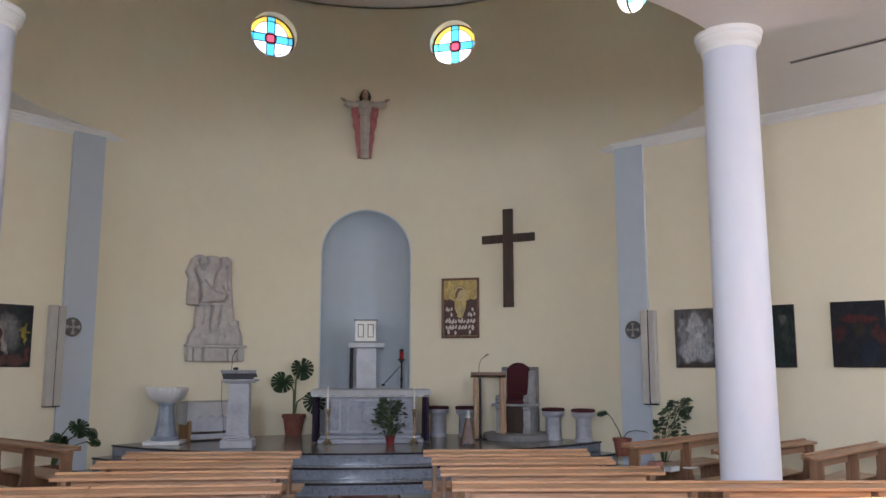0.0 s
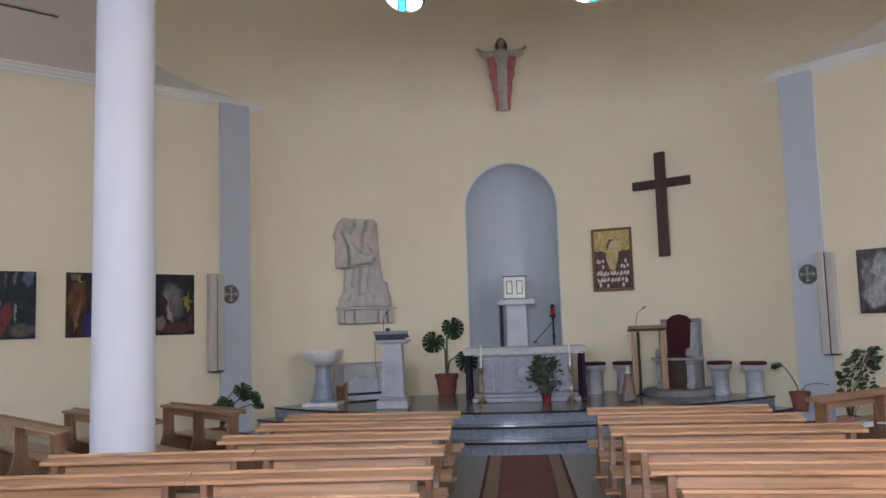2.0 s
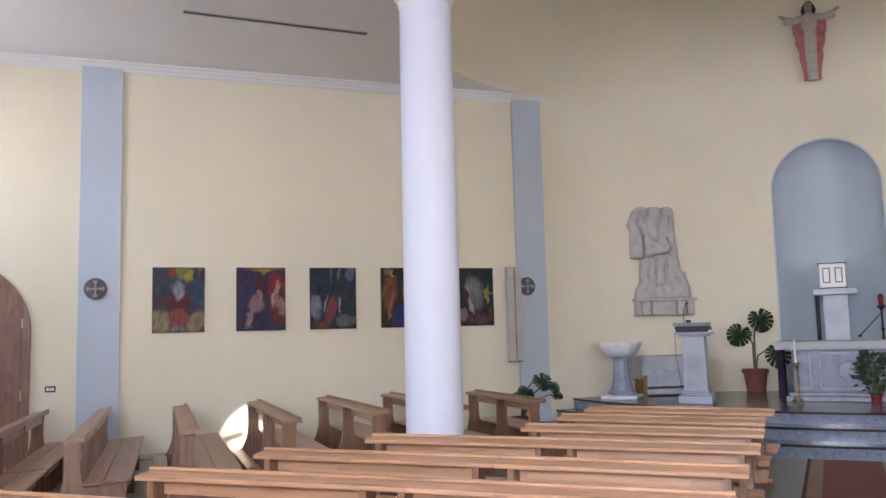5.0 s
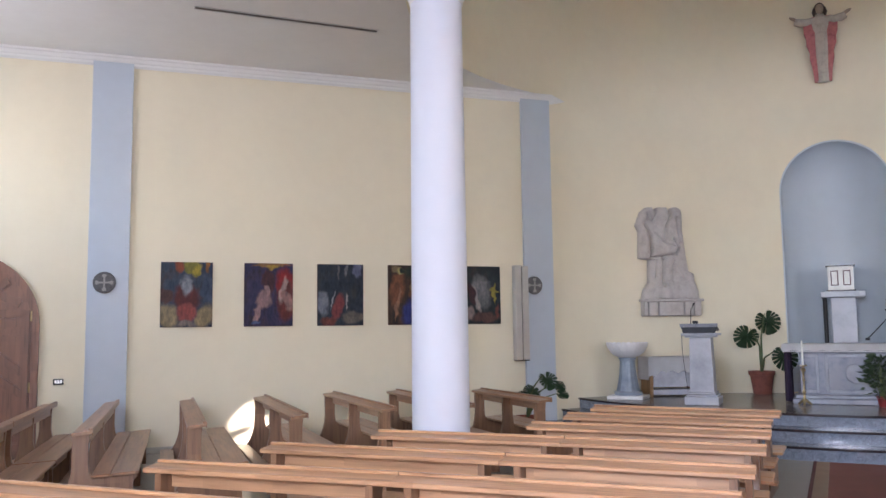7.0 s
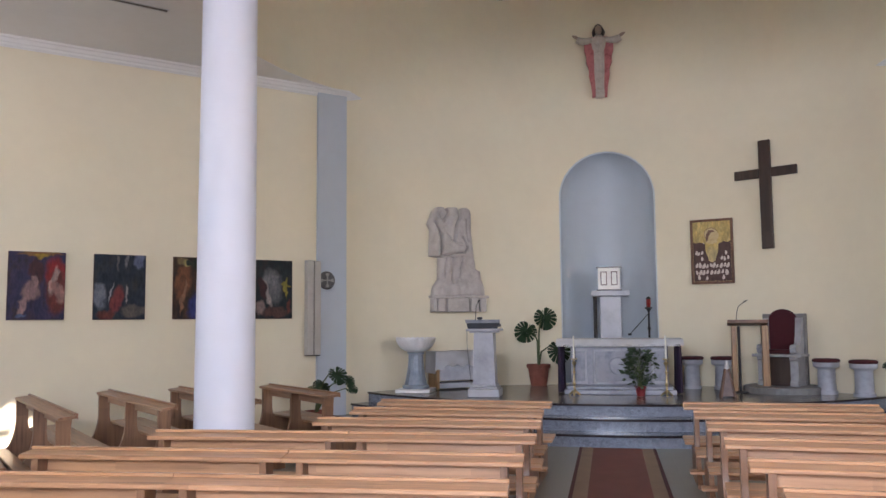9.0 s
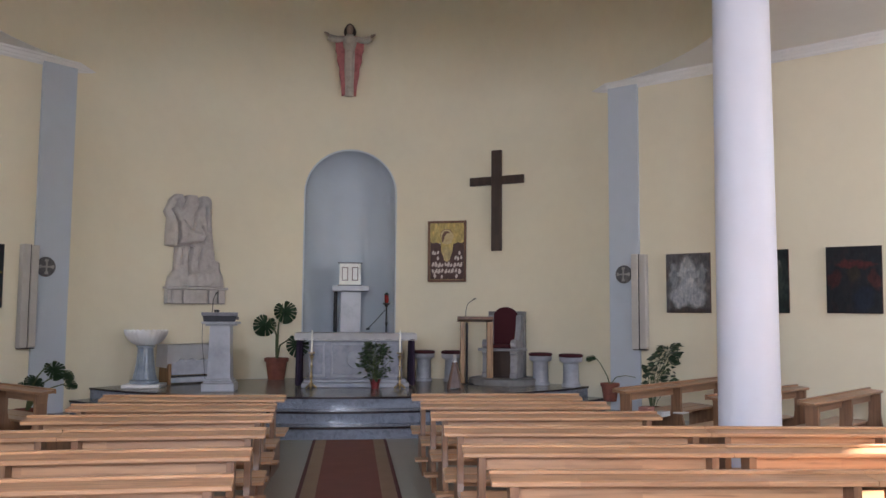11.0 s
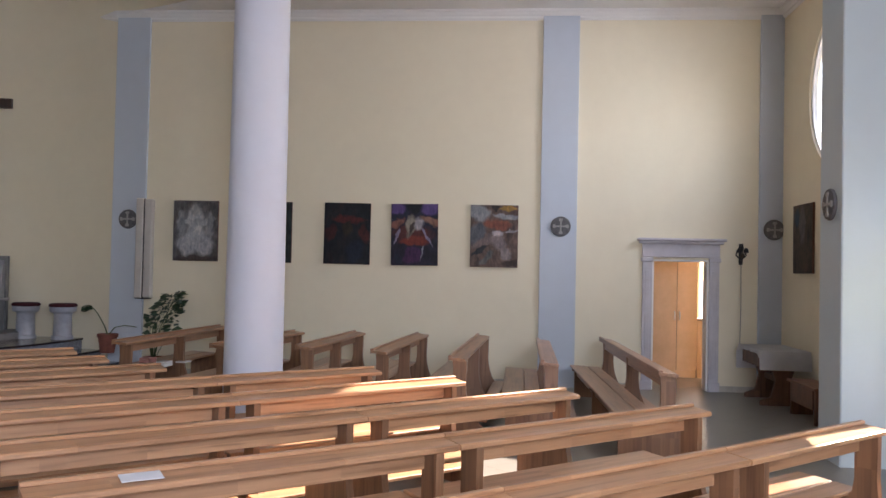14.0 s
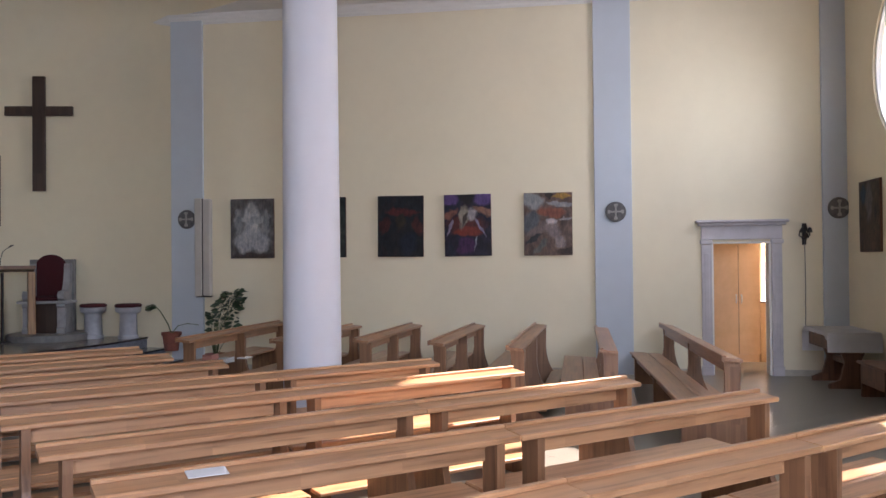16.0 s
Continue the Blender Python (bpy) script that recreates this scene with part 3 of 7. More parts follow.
PALE_STONE = stone("pale_cast_stone", (0.50, 0.46, 0.44), (0.40, 0.36, 0.34), 0.85, 5)
FRAME_STONE = stone("grey_door_surround", (0.50, 0.47, 0.50), (0.43, 0.40, 0.43), 0.6, 3)
BEIGE = stone("beige_speaker_paint", (0.48, 0.45, 0.42), (0.44, 0.41, 0.38), 0.5, 3)
FRAME_WHITE = material("white_frame_paint", (0.78, 0.77, 0.74), 0.4)
TAB_WHITE = stone("ivory_enamel", (0.80, 0.77, 0.72), (0.72, 0.69, 0.64), 0.35, 4)


def cloth(name, colour, rough=0.9, weave=500, relief=0.3):
    m = material(name, colour, rough)
    n, l, b = nodes_of(m)
    w = noise_node(n, l, 3.0, 4)
    c = ramp(n, l, w.outputs[0], [(0.3, tuple(k * 0.86 for k in colour)), (0.7, colour)])
    l.new(c.outputs[0], b.inputs["Base Color"])
    f = noise_node(n, l, weave, 2)
    bump(n, l, b, f.outputs[0], relief, 0.001)
    return m


LINEN = cloth("white_linen", (0.85, 0.84, 0.86), relief=0.05)
PURPLE = cloth("dark_purple_cloth", (0.035, 0.018, 0.05))
VELVET = cloth("dark_red_velvet", (0.06, 0.006, 0.011))
PAPER = cloth("paper", (0.78, 0.79, 0.84), 0.7, relief=0.05)
CARPET_RED = cloth("red_carpet_pile", (0.175, 0.058, 0.046), 0.95, 300)
CARPET_TAN = cloth("tan_carpet_pile", (0.26, 0.175, 0.12), 0.95, 300)
CARPET_DARK = cloth("maroon_carpet_edge", (0.10, 0.03, 0.03), 0.95, 300)


def tinted_glass(name, colour, clear=0.85, frost=0.0):
    """Thin glass that lets tinted light through, part of it scattered."""
    m = bpy.data.materials.new(name)
    m.use_nodes = True
    n, l = m.node_tree.nodes, m.node_tree.links
    n.remove(n["Principled BSDF"])
    tr = n.new("ShaderNodeBsdfTransparent")
    tr.inputs[0].default_value = (*[c * clear for c in colour], 1)
    sc = n.new("ShaderNodeBsdfTranslucent")
    sc.inputs[0].default_value = (*[c * clear for c in colour], 1)
    a = n.new("ShaderNodeMixShader")
    a.inputs[0].default_value = frost
    l.new(tr.outputs[0], a.inputs[1])
    l.new(sc.outputs[0], a.inputs[2])
    gl = n.new("ShaderNodeBsdfGlossy")
    gl.inputs["Roughness"].default_value = 0.05
    b = n.new("ShaderNodeMixShader")
    b.inputs[0].default_value = 0.04
    l.new(a.outputs[0], b.inputs[1])
    l.new(gl.outputs[0], b.inputs[2])
    l.new(b.outputs[0], n["Material Output"].inputs[0])
    return m


G_WHITE = tinted_glass("milk_glass", (0.96, 0.97, 1.0), 0.9, 0.985)
G_BLUE = tinted_glass("turquoise_glass", (0.20, 0.66, 0.80), 0.9, 0.985)
G_RED = tinted_glass("red_stained_glass", (0.90, 0.30, 0.38), 0.8, 0.985)
G_YELLOW = tinted_glass("amber_glass", (1.0, 0.76, 0.30), 0.8, 0.985)
G_CLEAR = tinted_glass("clear_glass", (0.97, 0.98, 0.97), 0.95)
G_SUNNY = tinted_glass("pale_amber_glass", (1.0, 0.86, 0.45), 0.95)
LEAD = material("window_lead", (0.05, 0.05, 0.055), 0.6, 0.5)


def facing(x, y, z, ox, oy):
    """Axes for what hangs on a wall: x to the right of one who looks at it, y into the wall, z up."""
    d = Vector((ox, oy, 0)).normalized()
    return Matrix(((d.y, d.x, 0, x), (-d.x, d.y, 0, y), (0, 0, 1, z), (0, 0, 0, 1)))


def on_side(side, u, z, off=0.0):
    """A place on a side wall, u metres along it."""
    ax, out = Vector((side * S, -S, 0)), Vector((side * S, S, 0))
    p = out * (WALL - off) + ax * u
    return facing(p.x, p.y, z, out.x, out.y)


def on_round(deg, z, off=0.0):
    a = radians(deg)
    r = ROUND_R - off
    return facing(r * math.sin(a), ROUND_Y + r * math.cos(a), z, math.sin(a), math.cos(a))


def at(x, y, z, turn=0):
    return pose(x, y, z, 0, 0, turn)


# ---------------------------------------------------------------- windows
def stained_oculus(deg, sunny=False):
    t = thing("round_window", on_round(deg, OCULUS_Z, -0.26), "round stained glass window with a turquoise cross and red centre", "window", "round windows of the drum")
    R = OCULUS_R + 0.02
    bm = bmesh.new()
    lathe(bm, [(R - 0.035, -0.02), (R, -0.02), (R, 0.02), (R - 0.035, 0.02), (R - 0.035, -0.02)], 48, Matrix.Rotation(radians(90), 4, "X"))
    part("frame", bm, LEAD, t)
    w, c = 0.085, 0.12
    def disc(a0, a1, r0, r1, n=10):
        return [(r1 * math.cos(a0 + (a1 - a0) * i / n), r1 * math.sin(a0 + (a1 - a0) * i / n)) for i in range(n + 1)] + [(r0 * math.cos(a1 + (a0 - a1) * i / n), r0 * math.sin(a1 + (a0 - a1) * i / n)) for i in range(n + 1)]
    for k in range(4):
        mid = math.pi / 2 * k
        d = math.asin(w / (R - 0.03))
        bm = bmesh.new()
        dirx, dirz = math.cos(mid), math.sin(mid)
        px, pz = -dirz, dirx
        pts = [(dirx * c + px * w, dirz * c + pz * w), (dirx * (R - 0.03) + px * w, dirz * (R - 0.03) + pz * w), (dirx * (R - 0.03) - px * w, dirz * (R - 0.03) - pz * w), (dirx * c - px * w, dirz * c - pz * w)]
        prism(bm, pts, -0.003, 0.003)
        part("cross_pane", bm, G_BLUE, t)
        a0, a1 = mid + d + 0.02, mid + math.pi / 2 - d - 0.02
        bm = bmesh.new()
        q = [(math.cos(mid + math.pi / 4) * 0.127, math.sin(mid + math.pi / 4) * 0.127)]
        pts = disc(a0, a1, 0.0, R - (0.13 if k in (0, 1) else 0.03))[:11] + q
        prism(bm, pts, -0.003, 0.003)
        part("quarter_pane", bm, G_SUNNY if sunny and k in (0, 3) else G_WHITE, t)
        if k in (0, 1):
            bm = bmesh.new()
            prism(bm, disc(a0, a1, R - 0.125, R - 0.03), -0.003, 0.003)
            part("amber_pane", bm, G_YELLOW, t)
    bm = bmesh.new()
    lathe(bm, [(0.0, -0.004), (c, -0.004), (c, 0.004), (0.0, 0.004)], 24, Matrix.Rotation(radians(90), 4, "X"))
    part("centre_pane", bm, G_SUNNY if sunny else G_RED, t)
    bm = bmesh.new()
    for s in (-w, w):
        box(bm, s - 0.010, s + 0.010, -0.008, 0.008, -R + 0.04, R - 0.04, 0.002)
        box(bm, -R + 0.04, R - 0.04, -0.0075, 0.0075, s - 0.010, s + 0.010, 0.002)
    lathe(bm, [(c - 0.009, -0.009), (c + 0.012, -0.009), (c + 0.012, 0.009), (c - 0.009, 0.009), (c - 0.009, -0.009)], 24, Matrix.Rotation(radians(90), 4, "X"))
    lathe(bm, [(R - 0.134, -0.007), (R - 0.120, -0.007), (R - 0.120, 0.007), (R - 0.134, 0.007), (R - 0.134, -0.007)], 32, Matrix.Rotation(radians(90), 4, "X"))
    part("lead_bars", bm, LEAD, t)
    if sunny:
        for o in t.children:
            if o.data and o.data.materials and o.data.materials[0] is G_SUNNY:
                o.visible_shadow = False
    return t


for a in OCULI:
    stained_oculus(math.degrees(a), abs(a - radians(112.9)) < 0.01)


def back_face(side, k, s, z):
    out = Vector((side * S, -S, 0))
    p = out * k + Vector((side * S, S, 0)) * s
    return facing(p.x, p.y, z, out.x, out.y)


def rose_window(side):
    t = thing("large_round_window", back_face(side, BAY * S + 0.06, 12.75, 4.29), "large round window with a thin white frame", "window", "large round windows")
    bm = bmesh.new()
    lathe(bm, [(1.06, -0.03), (1.115, -0.03), (1.115, 0.03), (1.06, 0.03), (1.06, -0.03)], 64, Matrix.Rotation(radians(90), 4, "X"))
    part("frame", bm, FRAME_WHITE, t)
    bm = bmesh.new()
    box(bm, -0.02, 0.02, -0.02, 0.02, -1.06, 1.06, 0.003)
    part("mullion", bm, FRAME_WHITE, t)
    for s in (-1, 1):
        bm = bmesh.new()
        pts = [(s * 0.02, -1.06)] + [(s * max(0.02, 1.065 * math.cos(-math.pi / 2 + math.pi * i / 20)), 1.065 * math.sin(-math.pi / 2 + math.pi * i / 20)) for i in range(1, 20)] + [(s * 0.02, 1.06)]
        prism(bm, pts, -0.003, 0.003)
        part("pane", bm, G_CLEAR, t).visible_shadow = False


SLIT_TINTS = [tinted_glass("slit_rose_glass", (1.0, 0.88, 0.84), 0.95, 0.02), tinted_glass("slit_mint_glass", (0.92, 1.0, 0.94), 0.95, 0.02), tinted_glass("slit_yellow_glass", (1.0, 0.90, 0.38), 0.98, 0.02), tinted_glass("slit_blue_glass", (0.88, 0.94, 1.0), 0.95, 0.02)]


def slit_window(side, a, b, i):
    w = a - b
    t = thing("narrow_window", back_face(side, SLIT * S + 0.15, (a + b) / 2, SLIT_Z[0]), "narrow window with tinted panes in a deep plaster reveal", "window", "narrow windows of the entrance")
    h = SLIT_Z[1] - SLIT_Z[0]
    bm = bmesh.new()
    box(bm, -w / 2, -w / 2 + 0.035, -0.025, 0.025, 0, h, 0.003)
    box(bm, w / 2 - 0.035, w / 2, -0.025, 0.025, 0, h, 0.003)
    box(bm, -w / 2 + 0.035, w / 2 - 0.035, -0.025, 0.025, 0, 0.035, 0.003)
    box(bm, -w / 2 + 0.035, w / 2 - 0.035, -0.025, 0.025, h - 0.06, h, 0.003)
    part("frame", bm, IRON, t)
    z = 0.035
    for k in range(4):
        z2 = z + (h - 0.095) / 4
        bm = bmesh.new()
        box(bm, -w / 2 + 0.036, w / 2 - 0.036, -0.003, 0.003, z + 0.002, z2 - 0.002, 0.001)
        part("pane", bm, SLIT_TINTS[(k + i) % 4], t)
        z = z2
    for zz in (0.25, 1.0, 1.75):
        bm = bmesh.new()
        box(bm, -w / 2 + 0.004, -w / 2 + 0.03, -0.05, -0.026, zz, zz + 0.09, 0.004)
        part("hinge", bm, IRON, t)
    bm = bmesh.new()
    box(bm, -w / 2, w / 2, -0.16, -0.03, -0.002, 0.022, 0.004)
    part("sill", bm, FRAME_WHITE, t)
    for s in (-1, 1):
        bm = bmesh.new()
        box(bm, *sorted((s * (w / 2 - 0.006), s * (w / 2 + 0.002))), -0.145, -0.03, 0.024, h - 0.035, 0.001)
        part("reveal_lining", bm, BLUE, t)



def assumed_entrance_door(side):
    """Unseen double door in the entrance wall; its fanlight is added to admit light."""
    a, b = DOORWAY
    t = thing("assumed_entrance_door", back_face(side, SLIT * S + 0.1, (a + b) / 2, 0.0), "unseen wooden double entrance door, its tall glazed fanlight added to light the nave", "door", "entrance doors")
    w, h = (b - a) / 2, DOORWAY_H
    for x0, x1, z0, z1 in ((-w, -w + 0.06, 0, h), (w - 0.06, w, 0, h), (-0.05, 0.05, 0, h - 0.06), (-w + 0.06, w - 0.06, h - 0.06, h), (-w + 0.06, -0.05, 2.3, 2.36), (0.05, w - 0.06, 2.3, 2.36)):
        bm = bmesh.new()
        box(bm, x0, x1, -0.03, 0.03, z0, z1, 0.004)
        part("frame", bm, IRON, t)
    for x0, x1 in ((-w + 0.062, -0.052), (0.052, w - 0.062)):
        bm = bmesh.new()
        box(bm, x0, x1, -0.025, 0.025, 0.02, 2.298, 0.004)
        part("leaf", bm, DOOR_WOOD, t)
        bm = bmesh.new()
        box(bm, x0, x1, -0.003, 0.003, 2.362, h - 0.064, 0.001)
        part("pane", bm, G_CLEAR, t).visible_shadow = False


for sd in (1, -1):
    rose_window(sd)
    assumed_entrance_door(sd)
    for i, (a, b) in enumerate(SLITS):
        slit_window(sd, a, b, i)


# ---------------------------------------------------------------- wall pieces
def disc_cross(m):
    t = thing("consecration_cross", m, "round dark grey plaque with a pale flared cross", "wall plaque", "consecration crosses")
    rot = Matrix.Rotation(radians(90), 4, "X")
    bm = bmesh.new()
    lathe(bm, [(0.0, 0.0), (0.155, 0.0), (0.158, 0.012), (0.15, 0.03), (0.13, 0.034), (0.0, 0.034)], 40, rot)
    smooth(part("plate", bm, GREY_DISC, t))
    bm = bmesh.new()
    for k in range(4):
        q = Matrix.Rotation(math.pi / 2 * k, 4, "Y")
        prism(bm, [(-0.012, 0.012), (-0.013, 0.07), (-0.032, 0.10), (-0.022, 0.122), (0.022, 0.122), (0.032, 0.10), (0.013, 0.07), (0.012, 0.012)], -0.046, -0.030, q)
    prism(bm, circle(0, 0, 0.022, 12), -0.047, -0.030)
    part("cross", bm, PLAQUE_CROSS, t)


for sd, x, y in ((1, 4.79, 16.41), (1, 9.73, 11.44), (-1, 4.865, 16.335), (-1, 9.74, 11.43)):
    disc_cross(on_side(sd, along(1, x, y), 2.5, 0.052))
disc_cross(on_side(1, along(1, 12.01, 9.14), 2.5, 0.052))
disc_cross(back_face(1, 1.157, 10.36, 2.51))


def line_speaker(m):
    t = thing("column_loudspeaker", m, "tall narrow beige column loudspeaker on the wall", "loudspeaker", "column loudspeakers")
    bm = bmesh.new()
    box(bm, -0.13, -0.008, -0.14, 0, 0, 1.62, 0.012)
    part("body", bm, BEIGE, t)
    bm = bmesh.new()
    box(bm, 0.008, 0.13, -0.125, 0, 0.01, 1.61, 0.012)
    part("grille", bm, BEIGE, t)
    bm = bmesh.new()
    box(bm, -0.008, 0.008, -0.115, 0, 0.005, 1.615, 0.002)
    part("groove", bm, IRON, t)
    bm = bmesh.new()
    box(bm, -0.12, 0.12, -0.12, 0, -0.012, 0, 0.003)
    part("end_cap", bm, IRON, t)


line_speaker(on_side(1, along(1, 4.98, 16.18), 1.22, 0.0))
line_speaker(on_side(-1, along(1, 5.03, 16.13), 1.22, 0.0))


def painted(name, ground, strokes):
    """A painting: a clouded ground and soft-edged patches of colour, all pulled about by noise."""
    m = material(name, (0.1, 0.1, 0.1), 0.5)
    n, l, b = nodes_of(m)
    tc = n.new("ShaderNodeTexCoord")
    warp = n.new("ShaderNodeTexNoise")
    warp.inputs["Scale"].default_value = 7
    warp.inputs["Detail"].default_value = 5
    l.new(tc.outputs["Object"], warp.inputs["Vector"])
    add = n.new("ShaderNodeVectorMath")
    add.operation = "MULTIPLY_ADD"
    l.new(warp.outputs["Color"], add.inputs[0])
    add.inputs[1].default_value = (0.16, 0.0, 0.16)
    l.new(tc.outputs["Object"], add.inputs[2])
    cloud = noise_node(n, l, 5, 6, (1.4, 1, 0.7))
    col = ramp(n, l, cloud.outputs[0], [(0.3, ground[0]), (0.5, ground[1]), (0.7, ground[2])]).outputs[0]
    for x, z, rx, rz, turn, c in strokes:
        mp = n.new("ShaderNodeMapping")
        mp.vector_type = "TEXTURE"
        mp.inputs["Location"].default_value = (x + 0.08, 0, z + 0.08)
        mp.inputs["Rotation"].default_value = (0, radians(turn), 0)
        mp.inputs["Scale"].default_value = (rx, 10, rz)
        l.new(add.outputs[0], mp.inputs["Vector"])
        ln = n.new("ShaderNodeVectorMath")
        ln.operation = "LENGTH"
        l.new(mp.outputs[0], ln.inputs[0])
        r = n.new("ShaderNodeMapRange")
        r.interpolation_type = "SMOOTHSTEP"
        r.inputs[1].default_value, r.inputs[2].default_value = 1.22, 0.68
        l.new(ln.outputs["Value"], r.inputs[0])
        col = mix(n, l, "MIX", r.outputs[0], col, c)
    # broad brush strokes, some lighter and some darker than the patch they lie on
    brush = noise_node(n, l, 11, 5, (1.6, 1, 0.7), 0.7)
    k = ramp(n, l, brush.outputs[0], [(0.32, (0.45, 0.47, 0.55)), (0.5, (1.0, 1.0, 1.0)), (0.68, (1.75, 1.6, 1.5))])
    col = mix(n, l, "MULTIPLY", 0.7, col, k.outputs[0])
    fine = noise_node(n, l, 40, 3, (1, 1, 0.4))
    k = ramp(n, l, fine.outputs[0], [(0.3, (0.75, 0.75, 0.75)), (0.65, (1.25, 1.25, 1.25))])
    l.new(mix(n, l, "MULTIPLY", 0.3, col, k.outputs[0]), b.inputs["Base Color"])
    bump(n, l, b, fine.outputs[0], 0.3, 0.002)
    return m


